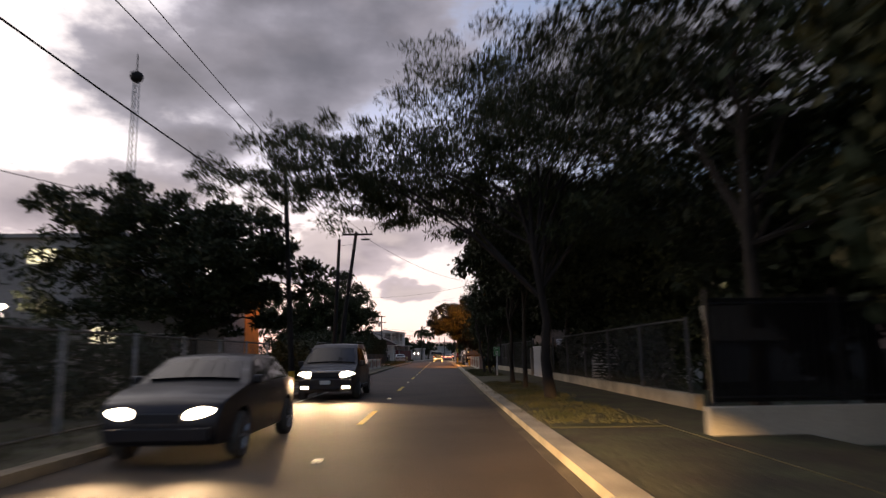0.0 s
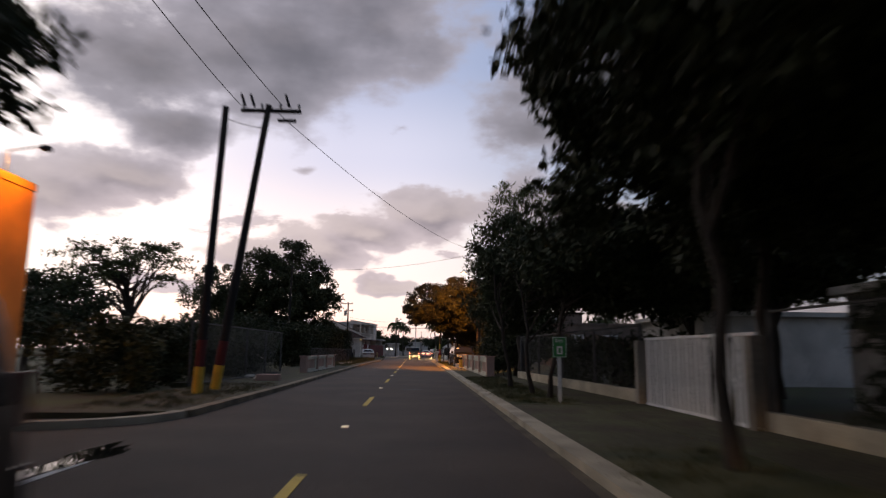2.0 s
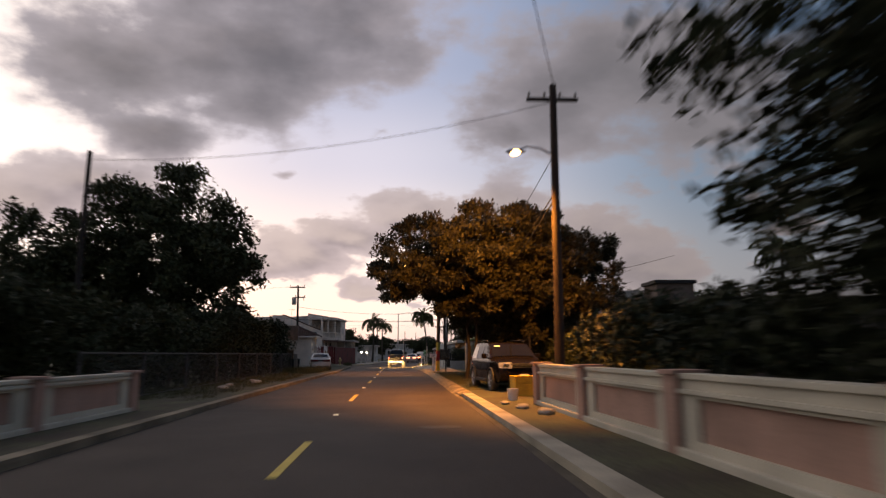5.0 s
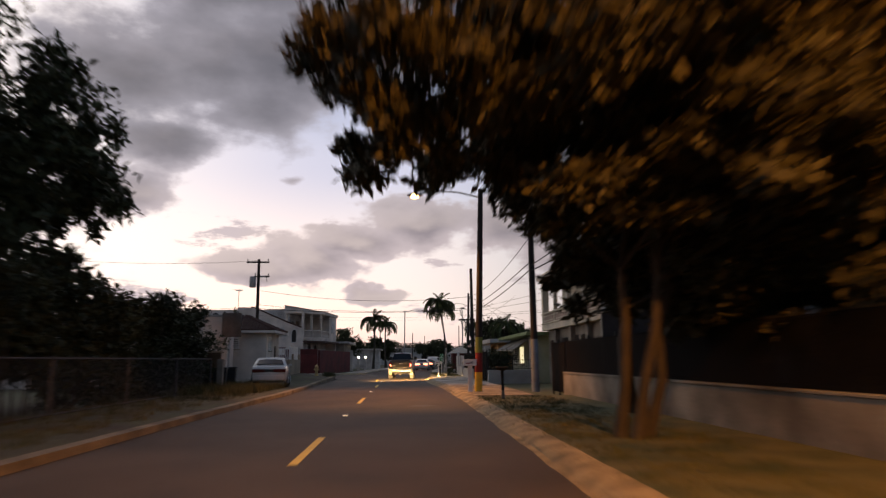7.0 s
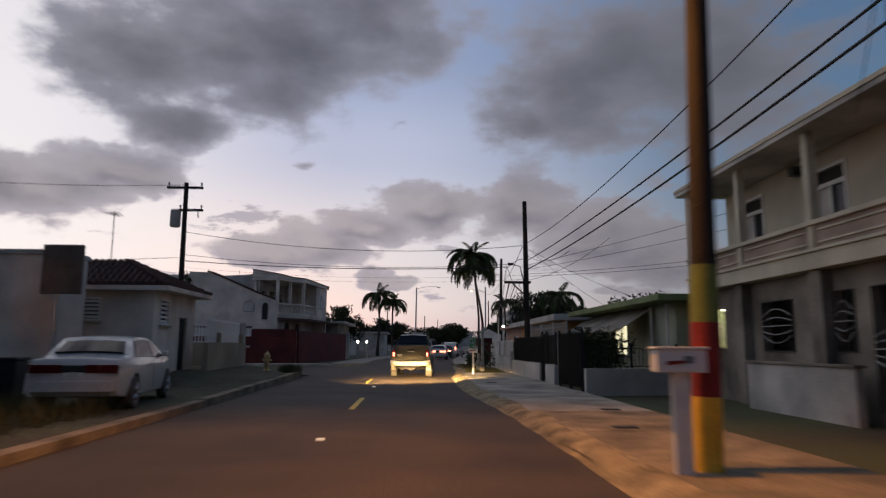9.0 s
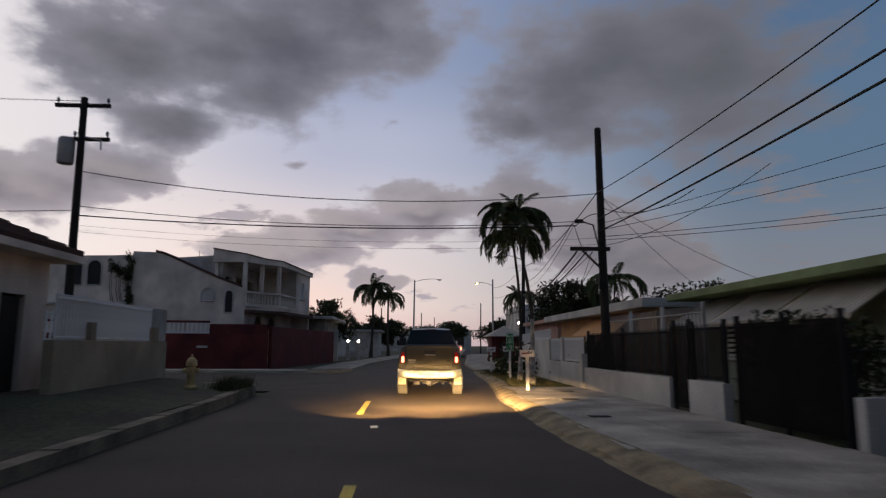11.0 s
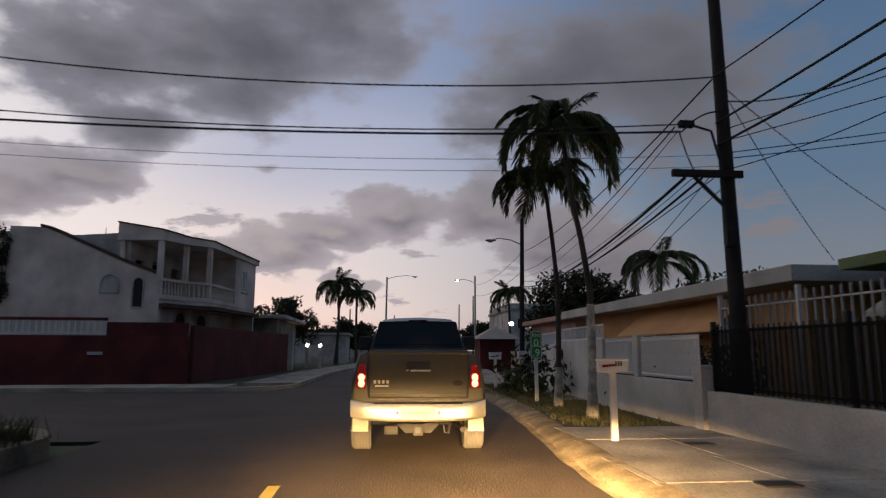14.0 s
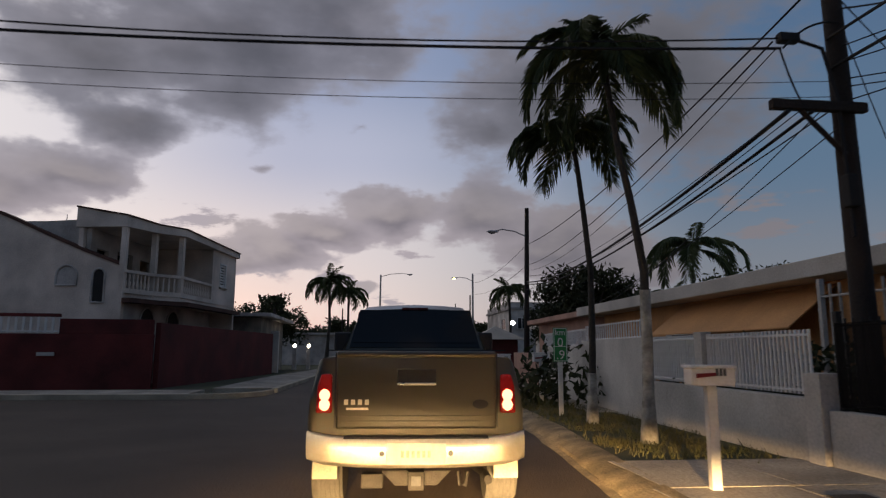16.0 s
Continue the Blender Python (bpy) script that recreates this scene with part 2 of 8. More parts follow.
M = dict(
    asphalt=mat("asphalt", (0.075, 0.056, 0.043), 0.72, 0.35, 0.45, 1.0, 38.0, spec=0.18, grain=1.0),
    patch=mat("asphalt_patch", (0.045, 0.042, 0.04), 0.6, 0.2, 1.5, 0.5, 60.0),
    ground=mat("ground_dirt", (0.10, 0.085, 0.055), 0.95, 0.35, 0.5, 0.4, 12.0, col2=(0.075, 0.09, 0.035)),
    dirt=mat("packed_dirt", (0.095, 0.069, 0.043), 0.95, 0.45, 0.9, 1.0, 14.0, col2=(0.085, 0.085, 0.04), grain=1.0),
    grass=mat("grass", (0.06, 0.075, 0.024), 0.9, 0.4, 1.2, 0.5, 25.0, col2=(0.11, 0.095, 0.04), island=0.3),
    concrete=mat("concrete", (0.32, 0.28, 0.225), 0.88, 0.4, 0.9, 0.5, 30.0, island=0.12, grain=0.7),
    silt=mat("gutter_silt", (0.10, 0.078, 0.052), 0.95, 0.45, 1.4, 0.6, 22.0, grain=0.8),
    water=glass("still_water", (0.012, 0.012, 0.012), 0.03, 0.6),
    sand=mat("washed_sand", (0.25, 0.19, 0.11), 0.95, 0.5, 2.2, 0.6, 40.0, grain=0.8),
    oldkerb=mat("dirty_kerb_concrete", (0.21, 0.165, 0.11), 0.92, 0.45, 1.3, 0.5, 26.0, grain=0.7),
    kerb=mat("kerb_concrete", (0.40, 0.34, 0.25), 0.88, 0.3, 1.1, 0.4, 30.0),
    cutter=mat("drain_iron", (0.05, 0.045, 0.04), 0.6, 0.3, 6.0, 0.3, 60.0, metal=0.6),
    line_yellow=mat("road_paint_yellow", (0.72, 0.50, 0.10), 0.7, 0.15, 4.0, 0.3, 50.0),
    line_white=mat("road_paint_white", (0.6, 0.58, 0.52), 0.7, 0.2, 4.0, 0.3, 50.0),
    # faint emission stands in for headlamp light thrown back by the studs
    stud=mat("reflector", (0.85, 0.78, 0.6), 0.35, 0.1, 20.0, 0.0, emit=((1.0, 0.85, 0.6), 0.35)),
    white=mat("white_paint_wall", (0.47, 0.44, 0.40), 0.85, 0.25, 0.7, 0.2, 30.0),
    # plaster stains plus the shade on these walls, put into one dark colour
    dimwall=mat("grimy_shaded_plaster", (0.21, 0.18, 0.148), 0.92, 0.55, 0.7, 0.35, 18.0),
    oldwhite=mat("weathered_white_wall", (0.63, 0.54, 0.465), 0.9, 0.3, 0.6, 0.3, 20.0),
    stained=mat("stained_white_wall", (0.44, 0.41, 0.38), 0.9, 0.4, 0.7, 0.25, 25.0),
    cream=mat("cream_paint_wall", (0.55, 0.49, 0.38), 0.85, 0.15, 0.9, 0.2, 30.0),
    rosegrey=mat("dull_rose_stucco", (0.33, 0.25, 0.205), 0.92, 0.3, 1.2, 0.5, 45.0, grain=0.5),
    brownboard=mat("dark_brown_boards", (0.045, 0.03, 0.026), 0.85, 0.35, 1.2, 0.3, 20.0),
    signbrown=mat("weathered_brown_board", (0.13, 0.095, 0.075), 0.85, 0.3, 1.5, 0.2, 20.0),
    ochre=mat("ochre_plaster", (0.12, 0.075, 0.045), 0.9, 0.3, 1.0, 0.3, 25.0),
    # the tan includes warm headlamp light on the grey corner wall
    tanwall=mat("warm_lit_tan", (0.30, 0.235, 0.165), 0.9, 0.25, 0.8, 0.25, 25.0),
    # cream plaster with the porch lamp's green cast put into the colour
    palegreen=mat("pale_green_plaster", (0.40, 0.41, 0.32), 0.88, 0.25, 0.8, 0.2, 30.0),
    grey=mat("grey_paint_wall", (0.33, 0.305, 0.285), 0.88, 0.18, 0.8, 0.2, 30.0),
    pinkpanel=mat("dull_rose_paint", (0.42, 0.25, 0.19), 0.88, 0.18, 1.0, 0.25, 30.0),
    maroon=mat("maroon_paint", (0.12, 0.022, 0.02), 0.85, 0.4, 0.7, 0.2, 30.0),
    orange=mat("orange_paint_wall", (0.57, 0.29, 0.12), 0.85, 0.15, 0.8, 0.2, 30.0),
    # orange lamplight on the shop wall is put into this colour
    glow_orange=mat("orange_lit_facade", (0.72, 0.27, 0.05), 0.75, 0.2, 0.9, 0.15, 30.0),
    dullwire=mat("dull_wire", (0.09, 0.085, 0.08), 0.75, 0.25, 4.0, 0.1, 60.0, metal=0.2),
    green=mat("green_paint", (0.19, 0.24, 0.11), 0.8, 0.2, 1.0, 0.2, 30.0),
    tile=mat("clay_roof_tile", (0.085, 0.042, 0.032), 0.85, 0.35, 1.5, 0.4, 25.0, island=0.2),
    awning=mat("awning_metal", (0.43, 0.37, 0.29), 0.6, 0.12, 1.0, 0.1, 30.0),
    # near-black colour stands in for the unlit depth behind openings
    dark=mat("interior_shade", (0.03, 0.027, 0.025), 0.9, 0.2, 1.0, 0.1),
    black=mat("black_iron", (0.018, 0.017, 0.017), 0.6, 0.2, 5.0, 0.1, spec=0.2),
    thinmesh=sheer(mat("thin_woven_screen", (0.014, 0.012, 0.011), 0.9, 0.3, 2.0, 0.3, 60.0, spec=0.05), 0.5),
    mesh=sheer(mat("woven_screen", (0.012, 0.010, 0.010), 0.9, 0.3, 2.0, 0.3, 60.0, spec=0.05), 0.74),
    whitemetal=mat("white_enamel", (0.68, 0.66, 0.63), 0.55, 0.12, 2.0, 0.1, 40.0),
    galv=mat("galvanised_steel", (0.34, 0.34, 0.34), 0.5, 0.2, 4.0, 0.1, 60.0, metal=0.7),
    pole=mat("weathered_pole_wood", (0.026, 0.02, 0.017), 0.9, 0.3, 1.5, 0.5, 30.0),
    polebrown=mat("warm_pole_wood", (0.035, 0.022, 0.016), 0.9, 0.3, 1.5, 0.5, 30.0),
    yellow=mat("yellow_paint", (0.72, 0.42, 0.05), 0.75, 0.15, 3.0, 0.2, 30.0),
    red=mat("red_paint", (0.22, 0.022, 0.02), 0.75, 0.2, 3.0, 0.2, 30.0),
    olive=mat("green_band_paint", (0.15, 0.18, 0.045), 0.75, 0.2, 3.0, 0.2, 30.0),
    bluegrey=mat("blue_grey_paint", (0.20, 0.23, 0.26), 0.75, 0.2, 3.0, 0.2, 30.0),
    wire=mat("cable_rubber", (0.012, 0.012, 0.013), 0.7, 0.1, 3.0, 0.0),
    bark=mat("bark", (0.045, 0.034, 0.026), 0.95, 0.35, 2.0, 0.7, 18.0),
    palmbark=mat("palm_bark", (0.05, 0.042, 0.034), 0.95, 0.3, 2.5, 0.6, 20.0),
    whitewash=mat("whitewash", (0.36, 0.33, 0.28), 0.9, 0.55, 5.0, 0.4, 25.0),
    leaf=mat("leaf_green", (0.055, 0.07, 0.022), 0.6, 0.3, 0.6, 0.0, island=0.45, spec=0.25),
    leafwarm=mat("leaf_olive", (0.05, 0.045, 0.02), 0.55, 0.3, 0.6, 0.0, island=0.45, spec=0.3),
    leafdark=mat("leaf_dark", (0.036, 0.043, 0.018), 0.65, 0.3, 0.6, 0.0, island=0.45, spec=0.2),
    frond=mat("palm_leaf", (0.055, 0.075, 0.025), 0.5, 0.3, 0.8, 0.0, island=0.3),
    rubber=mat("tyre_rubber", (0.10, 0.092, 0.08), 0.85, 0.2, 5.0, 0.3, 60.0),
    chrome=mat("chrome", (0.75, 0.74, 0.72), 0.22, 0.05, 3.0, 0.0, metal=1.0),
    rim=mat("alloy_rim", (0.5, 0.5, 0.5), 0.35, 0.1, 5.0, 0.0, metal=0.9),
    bumper=mat("bumper_chrome", (0.85, 0.80, 0.66), 0.34, 0.12, 3.0, 0.05, 40.0, metal=0.5),
    truckpaint=mat("grey_green_car_paint", (0.075, 0.07, 0.052), 0.42, 0.1, 1.0, 0.0, metal=0.3, coat=0.5, grain=0.0),
    darkpaint=mat("dark_car_paint", (0.014, 0.013, 0.015), 0.42, 0.08, 1.0, 0.0, coat=0.25),
    silverpaint=mat("charcoal_car_paint", (0.008, 0.006, 0.006), 0.2, 0.2, 1.5, 0.0, spec=0.22),
    whitepaint=mat("white_car_paint", (0.58, 0.56, 0.52), 0.3, 0.05, 1.0, 0.0, coat=0.6),
    plastic=mat("black_plastic", (0.025, 0.025, 0.026), 0.6, 0.15, 8.0, 0.1, 80.0),
    flap=mat("pale_mud_flap", (0.55, 0.52, 0.40), 0.7, 0.15, 6.0, 0.1, 50.0),
    plate=mat("number_plate", (0.78, 0.76, 0.70), 0.5, 0.05, 8.0, 0.0),
    grime=mat("lettering_grey", (0.10, 0.10, 0.10), 0.7, 0.1, 8.0, 0.0),
    badge=mat("badge_silver", (0.7, 0.68, 0.6), 0.3, 0.05, 8.0, 0.0, metal=0.8),
    barrelblue=mat("blue_plastic", (0.03, 0.06, 0.13), 0.5, 0.2, 3.0, 0.1, 40.0),
    signgreen=mat("sign_green", (0.03, 0.24, 0.07), 0.5, 0.1, 6.0, 0.0),
    signwhite=mat("sign_white", (0.8, 0.8, 0.76), 0.5, 0.05, 6.0, 0.0),
    hydrant=mat("hydrant_paint", (0.50, 0.34, 0.15), 0.6, 0.3, 5.0, 0.2, 40.0),
    glass=glass("window_glass"),
    carglass=glass("tinted_car_glass", (0.008, 0.008, 0.009), 0.05, 0.3),
    lampred=mat("tail_lamp_lens", (0.22, 0.008, 0.008), 0.25, 0.05, 5.0, 0.0, emit=((1.0, 0.03, 0.02), 0.1)),
    lampon=mat("tail_lamp_lit", (0.8, 0.2, 0.15), 0.3, 0.05, 5.0, 0.0, emit=((1.0, 0.25, 0.15), 7.0)),
    lampoff=mat("tail_lamp_unlit", (0.10, 0.009, 0.008), 0.25, 0.1, 5.0, 0.0),
    headon=mat("headlamp_lit", (0.9, 0.85, 0.7), 0.3, 0.05, 5.0, 0.0, emit=((1.0, 0.88, 0.66), 22.0)),
    headoff=mat("headlamp_clear", (0.62, 0.58, 0.48), 0.25, 0.25, 14.0, 0.3, 30.0, metal=0.6),
    sodium=mat("sodium_bowl", (0.9, 0.7, 0.4), 0.3, 0.05, 5.0, 0.0, emit=((1.0, 0.5, 0.14), 26.0)),
    bulb=mat("lit_bulb", (0.9, 0.9, 0.8), 0.3, 0.05, 5.0, 0.0, emit=((1.0, 0.95, 0.8), 18.0)),
    litwindow=mat("lit_louvre", (0.7, 0.68, 0.5), 0.5, 0.1, 5.0, 0.0, emit=((0.95, 0.95, 0.65), 1.3)),
)

# ---- mesh helpers ----


def box(bm, x0, y0, z0, x1, y1, z1):
    v = [bm.verts.new(c) for c in ((x0, y0, z0), (x1, y0, z0), (x1, y1, z0), (x0, y1, z0), (x0, y0, z1), (x1, y0, z1), (x1, y1, z1), (x0, y1, z1))]
    for f in ((3, 2, 1, 0), (4, 5, 6, 7), (0, 1, 5, 4), (1, 2, 6, 5), (2, 3, 7, 6), (3, 0, 4, 7)):
        bm.faces.new([v[i] for i in f])
    return bm


def bevelled(bm, w=0.01, seg=2):
    bmesh.ops.bevel(bm, geom=bm.edges[:], offset=w, segments=seg, affect="EDGES", profile=0.6)
    return bm


def tube(bm, pts, radii, n=8, caps=True):
    pts = [Vector(p) for p in pts]
    if not isinstance(radii, (list, tuple)):
        radii = [radii] * len(pts)
    rings, up = [], None
    for i, p in enumerate(pts):
        d = (pts[min(i + 1, len(pts) - 1)] - pts[max(i - 1, 0)]).normalized()
        if up is None:
            up = d.orthogonal().normalized()
        up = (up - d * up.dot(d)).normalized()
        s = d.cross(up)
        rings.append([bm.verts.new(p + (up * math.cos(2 * math.pi * k / n) + s * math.sin(2 * math.pi * k / n)) * radii[i]) for k in range(n)])
    for a, b in zip(rings, rings[1:]):
        for k in range(n):
            bm.faces.new((a[k], a[(k + 1) % n], b[(k + 1) % n], b[k]))
    if caps:
        bm.faces.new(rings[0][::-1])
        bm.faces.new(rings[-1])
    return bm


def lathe(bm, prof, n=20, axis="z", at=(0, 0, 0)):
    """prof: (radius, height) pairs, turned round an axis through at."""
    rings = []
    for r, h in prof:
        ring = []
        for k in range(n):
            c, s = math.cos(2 * math.pi * k / n) * r, math.sin(2 * math.pi * k / n) * r
            p = (c, s, h) if axis == "z" else ((h, c, s) if axis == "x" else (s, h, c))
            ring.append(bm.verts.new((p[0] + at[0], p[1] + at[1], p[2] + at[2])))
        rings.append(ring)
    for a, b in zip(rings, rings[1:]):
        for k in range(n):
            bm.faces.new((a[k], a[(k + 1) % n], b[(k + 1) % n], b[k]))
    bm.faces.new(rings[0][::-1])
    bm.faces.new(rings[-1])
    return bm


def slab(bm, pts, d):
    """A flat polygon made thick by the vector d."""
    a = [bm.verts.new(p) for p in pts]
    b = [bm.verts.new(Vector(p) + Vector(d)) for p in pts]
    bm.faces.new(a[::-1])
    bm.faces.new(b)
    for i in range(len(a)):
        j = (i + 1) % len(a)
        bm.faces.new((a[i], a[j], b[j], b[i]))
    return bm


def to_mesh(name, bm, material, smooth=False):
    bmesh.ops.recalc_face_normals(bm, faces=bm.faces[:])
    me = bpy.data.meshes.new(name)
    bm.to_mesh(me)
    bm.free()
    me.materials.append(material)
    if smooth:
        me.polygons.foreach_set("use_smooth", [True] * len(me.polygons))
        me.set_sharp_from_angle(angle=radians(40))
    return me


def part(name, bm, material, parent, label="", smooth=False):
    ob = new(name, to_mesh(name, bm, material, smooth) if isinstance(bm, bmesh.types.BMesh) else bm)
    ob.parent = parent
    return tagged(ob, label) if label else ob


def thing(name, label, category, at=(0, 0, 0), rz=0.0, group="", kind=""):
    ob = new(name)
    ob.empty_display_size = 0.2
    ob.matrix_world = pose(*at, 0, 0, rz)
    return tagged(ob, label, category, group, kind)


def solo(name, bm, material, label, category, group="", kind="", smooth=False):
    return tagged(new(name, to_mesh(name, bm, material, smooth)), label, category, group, kind)


def B():
    return bmesh.new()

# ---- ground, road, kerbs ----


def along(pts, y):
    return float(np.interp(y, [p[1] for p in pts], [p[0] for p in pts]))


RIGHT = [(3.1, -80), (3.15, 20), (3.25, 34), (3.42, 60), (3.6, 95), (3.45, 105), (3.0, 113), (3.05, 120), (3.65, 127), (4.6, 150), (8.2, 187), (16, 240), (34, 330)]
LEFT = [(-3.08, -80), (-3.1, 21), (-3.2, 31), (-3.15, 40), (-3.3, 60), (-3.4, 75), (-3.35, 90), (-3.15, 100), (-3.2, 106), (-3.3, 112), (-3.35, 118), (-3.5, 121.6), (-3.0, 136.4), (-2.3, 138.5), (-2.0, 150), (1.4, 187), (9, 240), (27, 330)]


def strip(bm, fa, fb, y0, y1, z0, z1, step=4.0):
    """A flat bar of ground between two lines that follow y."""
    n = max(1, int(math.ceil((y1 - y0) / step)))
    rows = []
    for i in range(n + 1):
        y = y0 + (y1 - y0) * i / n
        a, b = fa(y), fb(y)
        rows.append([bm.verts.new(c) for c in ((a, y, z0), (b, y, z0), (b, y, z1), (a, y, z1))])
    for p, q in zip(rows, rows[1:]):
        for k in range(4):
            bm.faces.new((p[k], p[(k + 1) % 4], q[(k + 1) % 4], q[k]))
    bm.faces.new(rows[0][::-1])
    bm.faces.new(rows[-1])
    return bm


def rx(d):
    return lambda y: along(RIGHT, y) + d


def lx(d):
    return lambda y: along(LEFT, y) + d


bm = B()
box(bm, -900, -400, -0.5, 900, 1500, -0.06)
solo("ground", bm, M["ground"], "dark earth and rough grass around the houses", "ground", kind="structure")
bm = strip(B(), lx(0), rx(0), -80, 330, -0.2, 0.0, 3.0)
solo("road", bm, M["asphalt"], "worn dark asphalt road with a yellow centre line", "road", kind="structure")
bm = B()
slab(bm, [(-120, 123.5, -0.2), (-2.6, 123.5, -0.2), (-2.2, 135.6, -0.2), (-120, 135.6, -0.2)], (0, 0, 0.196))
solo("side_street", bm, M["asphalt"], "dark asphalt side street", "road", kind="structure")

bm = strip(B(), rx(0), rx(0.32), -80, 72, -0.2, 0.114, 2.0)
strip(bm, rx(0.1), rx(0.3), 72.004, 137, -0.2, 0.07, 2.0)
strip(bm, rx(0), rx(0.2), 137.004, 200, -0.2, 0.133, 2.0)
solo("kerb_right", bm, M["kerb"], "worn pale concrete kerb along the road", "kerb", kind="structure")
bm = strip(B(), rx(-0.16), rx(-0.004), -80, 200, -0.2, 0.004, 2.0)
solo("gutter_right", bm, M["silt"], "dark sandy silt along the kerb", "gutter", kind="structure")
# worn kerb: a broad sandy slope from the road to the verge, with an uneven lower edge
bm = B()
rows = []
rng = np.random.default_rng(23)
for i in range(261):
    y = 72.004 + 0.25 * i
    x, w = along(RIGHT, y), 0.09 + 0.012 * math.sin(y * 1.1) + 0.012 * math.sin(y * 2.9 + 1)
    prof = [(x - w - 0.1, 0.003), (x - w, 0.012), (x - 0.06, 0.05), (x + 0.06, 0.098), (x + 0.2, 0.124), (x + 0.32, 0.126)]
    rows.append([bm.verts.new((px + 0.006 * rng.normal(), y, pz + (0.002 * rng.normal() if 0 < k < 5 else 0))) for k, (px, pz) in enumerate(prof)])
for p, q in zip(rows, rows[1:]):
    for k in range(5):
        bm.faces.new((p[k], p[k + 1], q[k + 1], q[k]))
solo("kerb_worn", bm, M["sand"], "broad worn kerb edge with sand and litter", "kerb", kind="structure", smooth=True)
bm = strip(B(), lx(-0.26), lx(0), -80, 21.4, -0.2, 0.13, 2.0)
strip(bm, lx(-0.26), lx(0), 31.0, 108, -0.2, 0.13, 2.0)
for i in range(8):
    strip(bm, lx(-0.26), lx(0), 108.004 + 1.7 * i, 109.7 + 1.7 * i, -0.2, 0.15 + 0.0145 * i, 2.0)
solo("kerb_left", bm, M["oldkerb"], "worn pale concrete kerb along the road", "kerb", kind="structure")


def bend(bm, cx, cy, r0, r1, a0, a1, z0, z1, n=10):
    rows = []
    for i in range(n + 1):
        a = radians(a0 + (a1 - a0) * i / n)
        rows.append([bm.verts.new((cx + r * math.cos(a), cy + r * math.sin(a), z)) for r, z in ((r0, z0), (r1, z0), (r1, z1), (r0, z1))])
    for p, q in zip(rows, rows[1:]):
        for k in range(4):
            bm.faces.new((p[k], p[(k + 1) % 4], q[(k + 1) % 4], q[k]))
    bm.faces.new(rows[0][::-1])
    bm.faces.new(rows[-1])
    return bm


# kerb turning into the yard entrance, with a puddle in the dip
bm = bend(B(), -4.75, 21.4, 1.34, 1.6, 0, 80, -0.2, 0.13)
solo("kerb_entrance", bm, M["kerb"], "rounded kerb at a yard entrance", "kerb", kind="structure")
bm = bend(B(), -5.6, 31.0, 2.04, 2.3, -88, 0, -0.2, 0.13)
solo("kerb_entrance", bm, M["kerb"], "rounded kerb at a yard entrance", "kerb", kind="structure")
bm = strip(B(), lambda y: -13.0, lx(-0.002), 21.6, 30.9, -0.2, -0.003, 1.5)
solo("yard_entrance", bm, M["asphalt"], "dark asphalt entrance to a yard", "driveway", kind="structure")
bm = B()
ring = []
for i in range(28):
    a = 2 * math.pi * i / 28
    k = 1 + 0.28 * math.sin(3 * a + 0.6) + 0.16 * math.sin(7 * a)
    ring.append((-2.86 + 0.26 * k * math.cos(a), 25.9 + 1.35 * k * math.sin(a), 0.002))
slab(bm, ring, (0, 0, 0.004))
solo("puddle", bm, M["water"], "shallow puddle on the asphalt reflecting the sky", "puddle", kind="structure")
bm = bend(B(), -5.4, 121.6, 1.64, 1.9, 0, 90, -0.2, 0.25)
box(bm, -60, 123.24, -0.2, -5.4, 123.5, 0.25)
solo("kerb_corner", bm, M["oldkerb"], "rounded concrete kerb at the street corner", "kerb", kind="structure")
bm = bend(B(), -4.5, 137.7, 2.0, 2.2, -90, 0, -0.2, 0.14)
box(bm, -60, 135.5, -0.2, -4.5, 135.7, 0.14)
strip(bm, lx(-0.2), lx(0), 138.5, 200, -0.2, 0.14, 3.0)
solo("kerb_far_corner", bm, M["kerb"], "pale kerb round the far street corner", "kerb", kind="structure")

